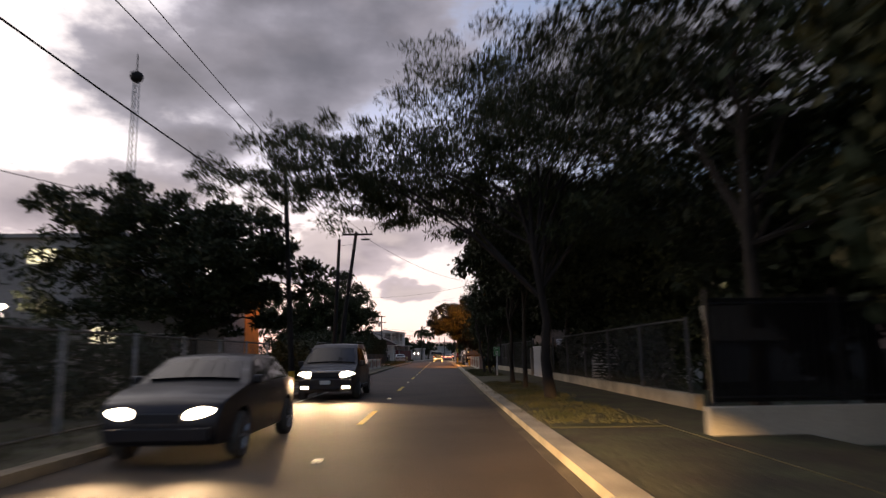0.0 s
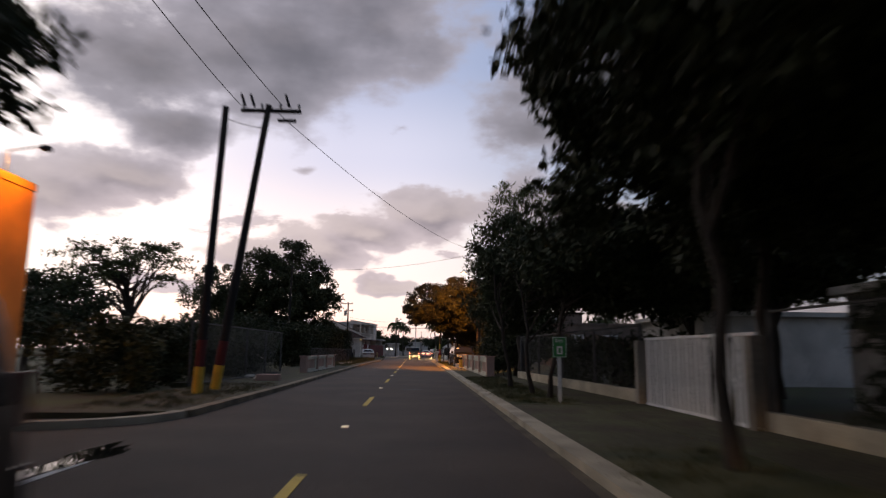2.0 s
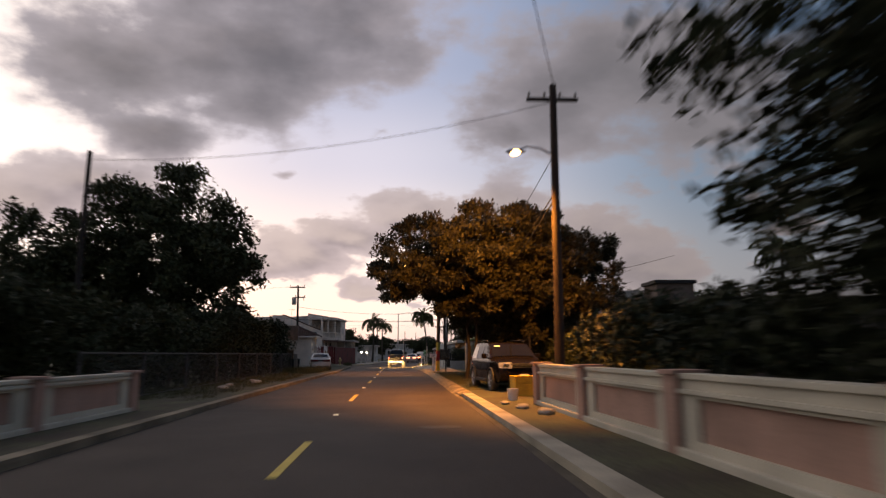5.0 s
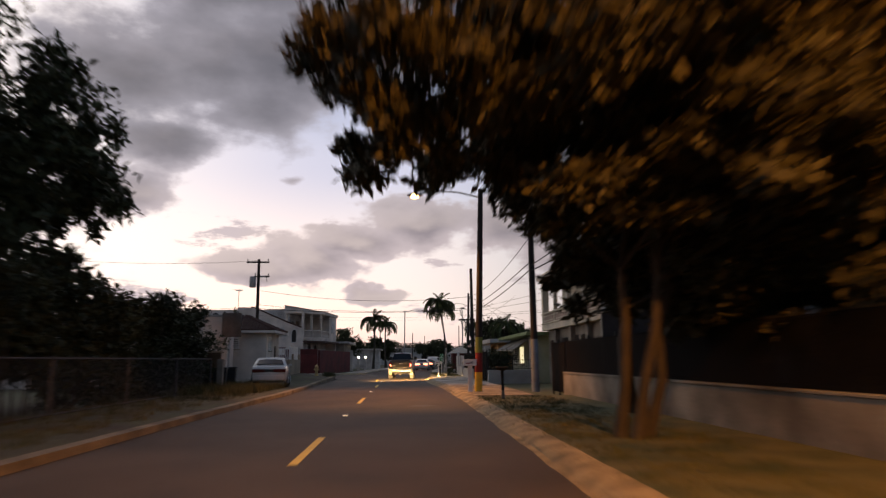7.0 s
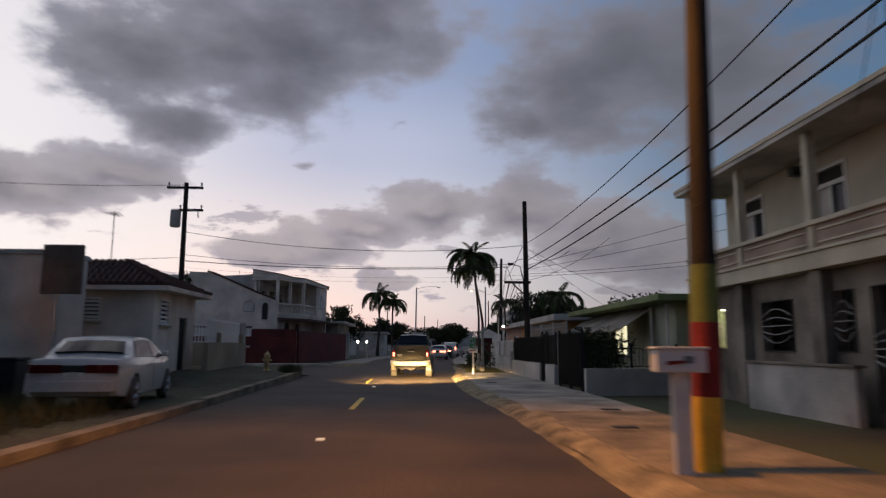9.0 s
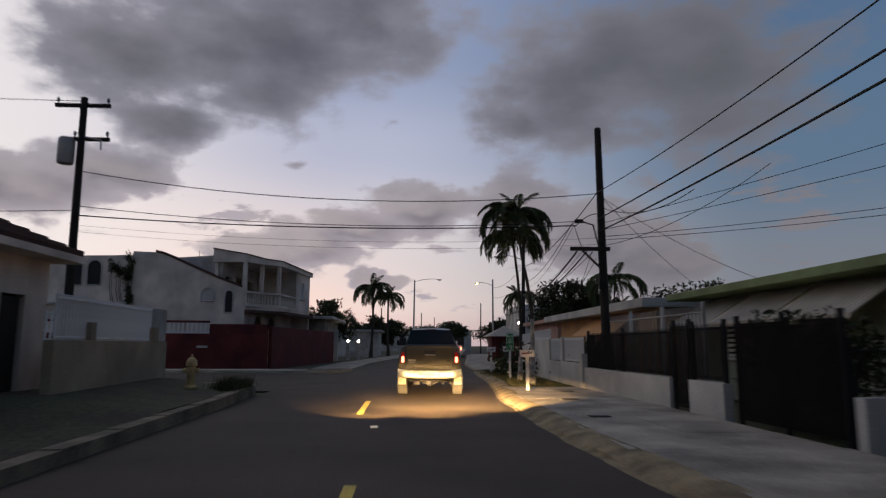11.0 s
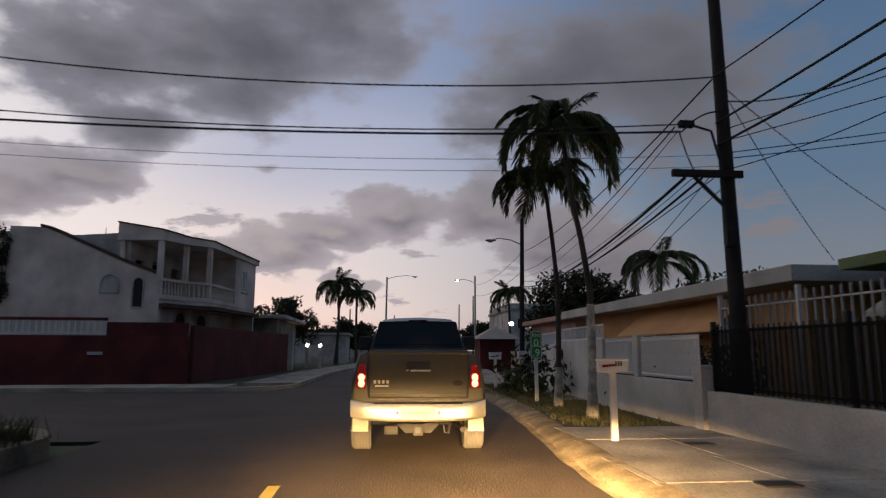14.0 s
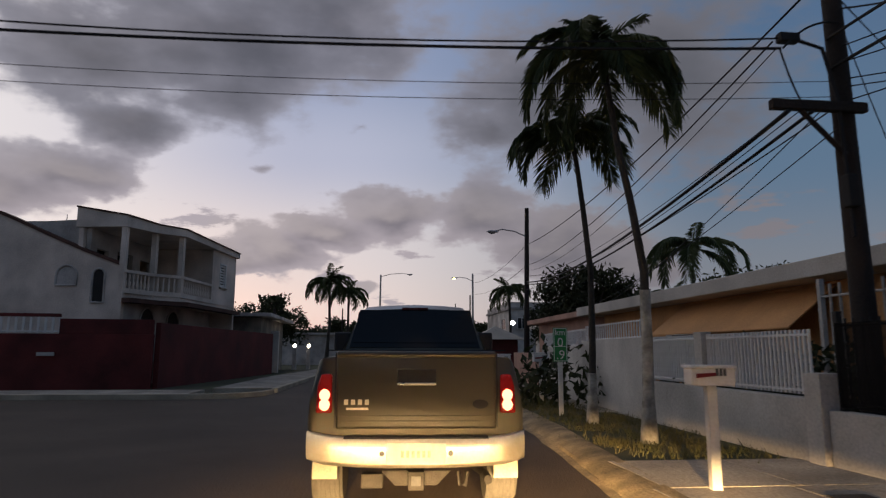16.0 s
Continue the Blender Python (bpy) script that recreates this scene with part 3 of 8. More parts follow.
VERGES = [
    ("verge", "grass", rx(0.2), lambda y: 5.45, 7.5, 26.2, 0.11, "dry grass verge with trodden patches"),
    ("gate_apron", "dirt", rx(0.2), lambda y: 5.45, 26.2, 33.4, 0.104, "trodden brown earth before the sliding gate"),
    ("verge", "grass", rx(0.2), lambda y: 5.45, 33.4, 50.5, 0.11, "dry grass verge under slim trees"),
    ("driveway", "dirt", rx(0.2), lambda y: 5.45, -80, 7.5, 0.1, "dusty brown driveway apron"),
    ("pavement", "dirt", lambda y: 5.45, lambda y: 7.05, -80, 50.5, 0.115, "dusty brown footpath beside the verge"),
    ("pavement_bridge", "dirt", rx(0.2), lambda y: 5.9, 50.5, 74, 0.1, "sandy footpath beside the low wall"),
    ("verge_far", "grass", rx(0.2), lambda y: 7.2, 74, 96.5, 0.11, "grass verge under the big tree"),
    ("pavement_end", "concrete", rx(0.2), rx(2.6), 138, 200, 0.12, "concrete footpath"),
    ("verge_left", "dirt", lambda y: -6.2, lx(-0.2), -80, 21.4, 0.11, "trodden earth and grass beside the kerb"),
    ("verge_left_entrance", "dirt", lambda y: -6.2, lambda y: -4.4 - 0.2 * max(0, 31 - y), 30.6, 31.0, 0.11, "trodden earth at the yard entrance"),
    ("verge_left_second", "dirt", lambda y: -6.2, lx(-0.2), 31.0, 42, 0.11, "trodden earth and grass beside the kerb"),
    ("verge_left_mid", "dirt", lambda y: -7.6, lx(-0.2), 42, 104, 0.11, "sandy earth strip beside the kerb"),
    ("verge_left_end", "dirt", lambda y: -7.6, lx(-0.2), 104, 113, 0.1, "rough earth strip in front of the houses"),
    ("corner_left", "dirt", lambda y: -7.6, lambda y: -5.4 + 1.6 * math.sqrt(max(0.0, 1 - ((y - 121.6) / 1.62) ** 2)), 121.6, 123.2, 0.235, "earth at the street corner"),
    ("pavement_corner", "concrete", lambda y: -60 if y < 138 else -7.0, lambda y: -4.5, 135.7, 138.0, 0.125, "concrete footpath at the far corner"),
    ("pavement_left_far", "concrete", lx(-2.2), lx(-0.2), 139.0, 200, 0.12, "concrete footpath along the far houses"),
]
for nm, mt, fa, fb, y0, y1, z, lab in VERGES:
    solo(nm, strip(B(), fa, fb, y0, y1, -0.2, z, 3.0), M[mt], lab, "pavement" if "concrete" in mt else "verge", kind="structure")

# bank rising from the corner kerb to the garden wall
bm = B()
rows = []
for i in range(10):
    y = 112.2 + 9.4 * i / 9
    k = min(1.0, (y - 112.2) / 3.0)
    a = along(LEFT, y) - 0.24
    rows.append([bm.verts.new(c) for c in ((-7.6, y, -0.2), (a, y, -0.2), (a, y, 0.06 + 0.17 * k), ((a - 5.6) / 2, y, 0.08 + 0.24 * k), (-5.6, y, 0.1 + 0.36 * k), (-7.6, y, 0.1 + 0.38 * k))])
for p, q in zip(rows, rows[1:]):
    for k in range(6):
        bm.faces.new((p[k], p[(k + 1) % 6], q[(k + 1) % 6], q[k]))
bm.faces.new(rows[0][::-1])
bm.faces.new(rows[-1])
solo("bank_left", bm, M["dirt"], "bare earth bank rising to the garden wall", "verge", kind="structure")

# centre line and studs
DASH0 = 9.57
for k in range(-3, 9):
    y = DASH0 + 12.2 * k
    solo("lane_dash", box(B(), -0.03, y, 0.0, 0.09, y + 3.05, 0.006), M["line_yellow"], "yellow painted centre dash on asphalt", "road marking", group="centre line dashes", kind="structure")
    solo("road_stud", bevelled(box(B(), -0.03, y + 7.55, 0.0, 0.09, y + 7.68, 0.022), 0.006), M["stud"], "small pale raised reflector stud with a faint added glow", "road stud", group="road studs")
solo("lane_dash", box(B(), -0.42, 116.9, 0.0, -0.3, 119.9, 0.006), M["line_yellow"], "yellow painted centre dash on asphalt", "road marking", group="centre line dashes", kind="structure")
solo("edge_line", strip(B(), lambda y: -2.72, lambda y: -2.62, 9, 26, 0.0, 0.005), M["line_white"], "thin faded white edge line", "road marking", kind="structure")
for px, py, rot in ((2.0, 93.6, 8), (1.2, 41.0, 0), (2.2, 63.2, 0)):
    bm = B()
    lathe(bm, [(0.0001, 0.0), (0.42, 0.0), (0.42, 0.004), (0.0001, 0.004)], 14)
    o = solo("asphalt_patch", bm, M["patch"], "small dark patch in the asphalt", "road patch", kind="structure")
    o.matrix_world = pose(px, py, 0.0, 0, 0, rot) @ Matrix.Diagonal((1.0, 0.6, 1, 1))

# ---- trees ----


def leaves(name, spots, radii, per, size, material, aspect=0.42, droop=0.0, seed=1):
    """Many small folded leaves scattered in clumps round the spots."""
    rng = np.random.default_rng(seed)
    spots, radii = np.asarray(spots, float), np.asarray(radii, float)
    n = len(spots) * per
    c = np.repeat(spots, per, 0)
    r = np.repeat(radii, per, 0)
    v = rng.normal(size=(n, 3))
    v /= np.linalg.norm(v, axis=1)[:, None]
    p = c + v * r * (rng.random((n, 1)) ** 0.45)
    d = rng.normal(size=(n, 3))
    d[:, 2] -= droop
    d /= np.linalg.norm(d, axis=1)[:, None]
    s = np.cross(d, rng.normal(size=(n, 3)))
    s /= np.linalg.norm(s, axis=1)[:, None] + 1e-9
    k = size * (0.6 + 0.8 * rng.random((n, 1)))
    nrm = np.cross(d, s) * k * 0.12
    quad = np.stack([p, p + d * k * 0.5 + s * k * aspect * 0.5 + nrm, p + d * k, p + d * k * 0.5 - s * k * aspect * 0.5 + nrm], 1).reshape(-1, 3)
    me = bpy.data.meshes.new(name)
    me.vertices.add(n * 4)
    me.vertices.foreach_set("co", quad.astype(np.float32).ravel())
    me.loops.add(n * 4)
    me.loops.foreach_set("vertex_index", np.arange(n * 4, dtype=np.int32))
    me.polygons.add(n)
    me.polygons.foreach_set("loop_start", np.arange(n, dtype=np.int32) * 4)
    me.polygons.foreach_set("loop_total", np.full(n, 4, dtype=np.int32))
    me.update(calc_edges=True)
    me.materials.append(material)
    return me


def tree(at, height, trunk_r, crowns, clumps, per, size, material, label, lean=(0, 0), limbs=14, aspect=0.42, droop=0.0, seed=1, clump=0.26, bark="bark", name="tree", shell=0.45, stems=1, group=""):
    """crowns: list of (centre, radii) in metres from the foot."""
    rng = np.random.default_rng(seed)
    t = thing(name, label, "tree", at, 0, group)
    bm = B()
    spots, rad = [], []
    tot = sum(c[1][0] * c[1][1] for c in crowns)
    for (c, r) in crowns:
        k = max(4, int(clumps * r[0] * r[1] / tot))
        v = rng.normal(size=(k, 3))
        v /= np.linalg.norm(v, axis=1)[:, None]
        q = rng.random((k, 1)) ** shell
        spots.append(np.asarray(c) + v * q * np.asarray(r))
        rad.append(np.asarray(r)[None] * clump * (0.6 + 0.8 * rng.random((k, 1))))
    spots, rad = np.concatenate(spots), np.concatenate(rad)
    spots[:, 2] = np.maximum(spots[:, 2], 0.5)
    for st in range(stems):
        off = Vector((0.0, 0.0, 0)) if st == 0 else Vector((rng.uniform(-0.5, 0.5), rng.uniform(-0.6, 0.6), 0))
        top = Vector((lean[0] * 1.5 + off.x * 2, lean[1] * 1.5 + off.y * 2, height * 0.72))
        wob = [rng.uniform(-0.12, 0.12, 2) for _ in range(7)]
        path = [off.lerp(top, i / 6) + Vector((wob[i][0] * (i > 0), wob[i][1] * (i > 0), -0.1 if i == 0 else 0)) for i in range(7)]
        tr = [trunk_r * (1.3 if i == 0 else 1.0 - 0.72 * (i / 6) ** 1.3) for i in range(7)]
        tube(bm, path, tr, 10)
        pick = rng.choice(len(spots), min(limbs, len(spots)), replace=False)
        for i in pick:
            e = Vector(spots[i])
            f = 2.4 + 3.5 * rng.random() if e.z > height * 0.45 else 2.0 + 1.5 * rng.random()
            k = min(5, int(f))
            a = path[k].lerp(path[k + 1], f - k)
            r0 = max(0.018, tr[k] * 0.55)
            L = (e - a).length
            m1 = a.lerp(e, 0.3) + Vector((rng.normal() * 0.12 * L ** 0.5, rng.normal() * 0.12 * L ** 0.5, 0.1 * L))
            mid = a.lerp(e, 0.6) + Vector((rng.normal() * 0.1 * L ** 0.5, rng.normal() * 0.1 * L ** 0.5, 0.13 * L))
            tube(bm, [a, m1, mid, e], [r0, r0 * 0.65, r0 * 0.4, r0 * 0.12], 6, False)
            for _ in range(2):
                w = Vector(spots[int(rng.integers(len(spots)))])
                if (w - mid).length < 2.8:
                    tube(bm, [mid, mid.lerp(w, 0.5) + Vector((rng.normal() * 0.1, rng.normal() * 0.1, 0.12)), w], [r0 * 0.38, r0 * 0.22, r0 * 0.08], 5, False)
    part("trunk", bm, M[bark], t, smooth=True)
    part("crown", leaves("crown", spots, rad, per, size, M[material], aspect, droop, seed), None, t)
    return t


# great spreading tree whose boughs arch over the road
tree((4.7, 14.6, 0.1), 9.0, 0.15, [((-1.2, 2.5, 8.4), (4.4, 4.6, 1.9)), ((-2.2, 2.2, 7.0), (3.4, 3.6, 1.5)), ((-5.2, 3.0, 7.3), (3.2, 3.6, 1.3)), ((-6.6, -0.6, 7.0), (2.0, 2.6, 1.2)), ((-5.6, 4.2, 6.5), (2.6, 2.4, 1.0)), ((-3.0, 4.6, 6.4), (3.2, 1.8, 0.9)), ((-9.0, 3.4, 7.2), (2.6, 2.6, 1.0)), ((1.2, 0.6, 5.2), (2.4, 2.6, 1.7)), ((2.6, 1.0, 8.6), (4.5, 4.8, 2.9)), ((1.0, 3.0, 10.6), (5.5, 4.5, 1.6)), ((4.0, 3.0, 5.6), (3.4, 4.0, 2.2)), ((0.6, 1.8, 5.4), (1.8, 2.2, 1.4))], 640, 112, 0.23, "leafdark",
     "spreading roadside tree with boughs arching over the road", lean=(-0.2, 0.4), limbs=26, aspect=0.2, droop=1.0, seed=3, clump=0.2, stems=1, bark="pole")
tree((7.6, 8.6, 0.0), 10.0, 0.16, [((0.5, 1.0, 8.2), (4.6, 4.6, 3.0)), ((3.5, 0.5, 5.6), (3.6, 4.4, 3.0))], 120, 110, 0.26, "leafdark", "tall dark tree behind the driveway fence", seed=2, clump=0.2, limbs=16)
tree((4.7, 20.1, 0.1), 8.5, 0.08, [((2.2, 0.5, 5.6), (3.4, 3.4, 2.5)), ((0.3, 0.8, 5.6), (2.2, 3.0, 1.8)), ((4.4, 0, 5.2), (3.6, 3.6, 3.0))], 130, 230, 0.22, "leafdark", "dark leafy roadside tree with a thin leaning trunk", lean=(0.1, 0.2), seed=4)
tree((4.75, 24.6, 0.1), 8.5, 0.09, [((1.8, 0.3, 6.2), (3.4, 3.2, 2.8)), ((0.0, 0.6, 5.9), (2.3, 3.0, 2.0)), ((4.6, 0.5, 5.4), (3.4, 3.6, 3.2)), ((-0.1, 3.9, 5.4), (1.8, 1.6, 2.7)), ((1.3, 4.6, 4.8), (2.0, 1.8, 2.4))], 290, 250, 0.22, "leafdark", "dark leafy roadside tree beside the footpath", lean=(-0.1, 0.3), seed=5)
tree((4.95, 35.5, 0.1), 5.2, 0.07, [((2.2, -0.6, 3.8), (2.8, 2.4, 1.3))], 120, 230, 0.19, "leafdark", "slim roadside tree with drooping dark foliage", lean=(0.3, 0.1), seed=6, droop=0.6, limbs=10)
tree((4.8, 37.1, 0.1), 5.2, 0.07, [((2.8, 1.5, 3.9), (3.2, 3.0, 1.3))], 120, 220, 0.19, "leafdark", "slim roadside tree beside the footpath", lean=(-0.3, 0.3), seed=7, limbs=10)
tree((4.6, 40.4, 0.1), 6.4, 0.08, [((2.6, 1.0, 4.4), (3.2, 3.0, 1.7)), ((0.4, 1.0, 5.0), (1.9, 2.4, 1.5)), ((0.3, 2.2, 3.4), (1.5, 2.0, 1.6))], 210, 170, 0.2, "leafdark", "slim roadside tree with a feathery crown", lean=(-0.4, 0.2), seed=8, limbs=12, aspect=0.25)
tree((6.6, 50.5, 0), 9.5, 0.2, [((0.6, 0, 5.2), (3.4, 3.6, 2.6)), ((0.4, 0, 8.4), (2.3, 2.6, 1.7))], 110, 95, 0.26, "leaf", "feathery tree with open fine-leaved crown", seed=9, aspect=0.2, clump=0.17, limbs=26)
tree((8.3, 30.3, 0), 8.9, 0.16, [((-0.9, -0.2, 6.8), (2.6, 2.4, 2.4)), ((0.6, -0.4, 5.0), (2.6, 2.6, 1.6)), ((1.6, 0.2, 7.0), (2.2, 2.2, 2.2))], 210, 230, 0.22, "leafdark", "tall dark tree behind the sliding gate", seed=44)
tree((7.4, 57.0, 0), 7.0, 0.2, [((0, 0, 4.4), (3.2, 3.5, 2.6))], 80, 140, 0.25, "leafdark", "dense dark tree behind the low wall", seed=10)
for i, (x, y, h) in enumerate(((12.0, 12.0, 8.5), (11.5, 20.5, 9.5), (12.5, 29.0, 8.0), (13.0, 38.5, 6.5), (16.5, 4.0, 8.0), (9.5, 1.0, 9.5), (14, 47, 6))):
    tree((x, y, 0), h, 0.22, [((0, 0, h * 0.74), (4.2, 4.4, h * 0.26))] if y > 25 else [((0, 0, h * 0.62), (4.2, 4.4, h * 0.36)), ((-1.0, 0.6, h * 0.3), (2.8, 3.5, h * 0.22))], 110, 170, 0.32, "leafdark", "dark garden tree behind the fence", seed=20 + i)
# left side
tree((-9.2, 25.0, 0), 8.4, 0.2, [((-2.4, 0, 7.7), (4.6, 4.4, 1.5)), ((0.4, 0, 6.2), (4.6, 4.6, 1.9)), ((2.6, -0.2, 5.0), (3.2, 3.4, 1.5)), ((-2.2, 0, 4.6), (5.0, 4.4, 2.4)), ((1.4, 0.2, 3.6), (3.0, 3.4, 1.3))], 300, 130, 0.26, "leafdark", "broad leafy tree in front of a building", seed=31, clump=0.17, limbs=22)
tree((-15.0, 14.0, 0), 7.5, 0.22, [((0, 0, 5.0), (3.8, 4.4, 2.4))], 70, 130, 0.3, "leafdark", "dark leafy garden tree", seed=32)
tree((-15.5, 95.0, 0), 13.5, 0.4, [((4.5, 3.5, 8.0), (2.2, 2.4, 3.0)), ((1.0, 0, 10.2), (5.2, 5.0, 3.7)), ((3.6, -2.0, 6.8), (4.6, 4.6, 3.4)), ((-3.4, 0.5, 7.0), (4.6, 4.6, 4.2)), ((3.0, -1.0, 3.0), (4.8, 4.6, 2.6)), ((-6.0, -1.5, 6.4), (4.4, 4.6, 5.0)), ((-3.0, 0, 3.0), (5, 4.6, 2.6))], 620, 130, 0.34, "leafdark", "tall dense dark tree behind the hedge", seed=33, clump=0.17, limbs=24)
tree((-18.0, 62.0, 0), 8.6, 0.22, [((0, 0, 7.4), (5.2, 4.6, 1.1)), ((-1, 0.6, 6.2), (4.0, 4.0, 0.8))], 100, 46, 0.26, "leaf", "flat-topped tree with a sparse open crown", seed=34, limbs=48, clump=0.15)
tree((-27.0, 70.0, 0), 7.0, 0.25, [((0, 0, 4.8), (5.0, 5.0, 2.6))], 70, 110, 0.36, "leafdark", "dark round tree in the distance", seed=35)
tree((-22.0, 58.0, 0), 5.2, 0.2, [((0, 0, 3.0), (5.0, 4.0, 1.9))], 60, 110, 0.34, "leafdark", "low dark tree behind the fence", seed=36)
tree((-12.0, 66.0, 0), 4.6, 0.2, [((0, 0, 2.6), (4.6, 4.0, 1.7))], 60, 110, 0.3, "leafdark", "low dark tree behind the fence", seed=37)
# big tree lit by the street lamp
tree((4.9, 84.3, 0.1), 7.4, 0.09, [((-0.8, -2.6, 5.9), (3.8, 3.6, 2.0)), ((1.4, -2.4, 6.5), (4.0, 3.8, 1.9)), ((5.4, -2.0, 5.0), (2.4, 3.0, 2.3)), ((5.2, -0.6, 3.2), (2.0, 2.4, 1.6)), ((3.2, -2.0, 5.4), (3.2, 3.4, 2.2)), ((-3.0, -1.8, 5.0), (1.9, 2.8, 1.3)), ((1.2, -0.4, 4.2), (3.0, 2.8, 1.7)), ((3.2, -0.6, 3.6), (2.7, 3.0, 2.0)), ((2.0, 1.8, 3.8), (2.6, 2.6, 2.2)), ((1.2, 2.2, 3.4), (1.9, 2.0, 1.5)), ((2.6, 2.8, 4.6), (2.2, 2.2, 2.4)), ((0.4, -2.4, 4.2), (2.6, 2.2, 1.2)), ((3.4, 1.5, 2.8), (2.6, 2.6, 1.6)), ((-0.4, 1.6, 5.2), (2.4, 2.4, 1.3))], 980, 180, 0.2, "leafwarm", "dense round tree lit orange by the street lamp", lean=(0.2, -0.6), seed=41, clump=0.15, stems=3, limbs=12, shell=0.33)
tree((6.7, 89.0, 0.1), 6.8, 0.17, [((0.9, 0.4, 4.4), (1.7, 1.8, 2.7)), ((2.4, -0.8, 4.6), (2.2, 2.2, 2.6))], 190, 150, 0.22, "leafdark", "dark thick-stemmed tree before the low wall", seed=42)
tree((9.6, 69.5, 0), 3.8, 0.1, [((-0.6, 1.5, 1.7), (2.0, 2.6, 1.1)), ((0.8, -2.0, 1.5), (2.4, 3.0, 0.95))], 80, 150, 0.17, "leafdark", "leafy shrub tree behind the panelled wall", seed=43, clump=0.22)
for i, (x, y, h, w) in enumerate(((22, 150, 6.0, 4), (15, 160, 5.5, 3.5), (12.6, 152.5, 6.2, 2.7), (15.4, 153.5, 5.6, 2.6), (28, 128, 4.6, 3.5), (33, 118, 4.4, 3.5), (-7.6, 172, 6, 2.6), (-14, 190, 6.5, 4), (-4, 215, 6.0, 4), (9, 250, 6.5, 5), (22, 240, 6.5, 6), (-14, 250, 7, 8), (30, 290, 8, 12), (4, 300, 7, 9), (-40, 270, 9, 14), (24, 95, 6.2, 3))):
    tree((x, y, 0), h, 0.2, [((0, 0, h * 0.62), (w, w, h * 0.36))], 60, 90, 0.34 if y < 200 else 0.6, "leafdark", "dark leafy tree behind the far houses", seed=60 + i)


def hedge(name, x0, y0, x1, y1, z0, z1, label, seed, per=110, size=0.2, mt="leafdark", clumps=90):
    rng = np.random.default_rng(seed)
    t = thing(name, label, "hedge", ((x0 + x1) / 2, (y0 + y1) / 2, 0))
    k = clumps
    s = np.stack([rng.uniform(x0, x1, k) - (x0 + x1) / 2, rng.uniform(y0, y1, k) - (y0 + y1) / 2, z0 + (z1 - z0) * rng.random(k) ** 0.7], 1)
    bm = B()
    for i in range(0, k, 6):
        tube(bm, [(s[i][0] * 0.9, s[i][1], -0.05), (s[i][0], s[i][1] + 0.1, s[i][2] * 0.5), tuple(s[i])], [0.03, 0.022, 0.01], 5)
    tagged(part("stem", bm, M["bark"], t), kind="stuff")
    part("foliage", leaves("foliage", s, np.full((k, 3), 0.55), per, size, M[mt], seed=seed), None, t)
    return t


hedge("hedge", -9.4, 84, -7.2, 103, 0.2, 3.5, "overgrown vine-covered hedge along the fence", 51, 150, 0.22, clumps=240)
hedge("hedge", -9.6, 103, -7.4, 106, 0.2, 2.3, "dark overgrown bush at the hedge end", 59, 140, 0.18, clumps=50)
hedge("hedge", -9.6, 66, -7.4, 84, 0.2, 3.0, "overgrown dark hedge along the fence", 52, 140, 0.22, clumps=200)
hedge("hedge", 6.0, 53, 8.4, 68, 0.2, 2.3, "dark bushes behind the panelled wall", 53, 130, 0.2, clumps=100)
hedge("hedge", 7.6, 16, 9.6, 28, 0.1, 2.2, "dark bushes behind the fence", 54, 130, 0.22, clumps=80)
hedge("hedge", 7.6, 34, 9.6, 48, 0.1, 1.6, "dark bushes behind the fence", 60, 130, 0.22, clumps=80)
hedge("hedge", 8.8, 74, 11.0, 86, 0.1, 1.9, "dark overgrown bushes behind the parked car", 61, 130, 0.22, clumps=120)
hedge("hedge", -10.5, 38, -7.0, 58, 0.1, 2.0, "dark growth behind the wire fence", 55, 130, 0.2, clumps=230)
hedge("hedge", -9.5, 2, -6.4, 20, 0.1, 2.0, "dark bushes behind the wire fence", 56, 110, 0.2, clumps=110)
hedge("shrub", 6.6, 113.2, 7.8, 115.4, 0.3, 1.6, "round dark shrub behind the garden wall", 57, 120, 0.14, clumps=30)
hedge("shrub", 4.6, 130.6, 5.8, 134, 0.1, 1.2, "spiky dark shrubs beside the footpath", 58, 34, 0.28, clumps=12)


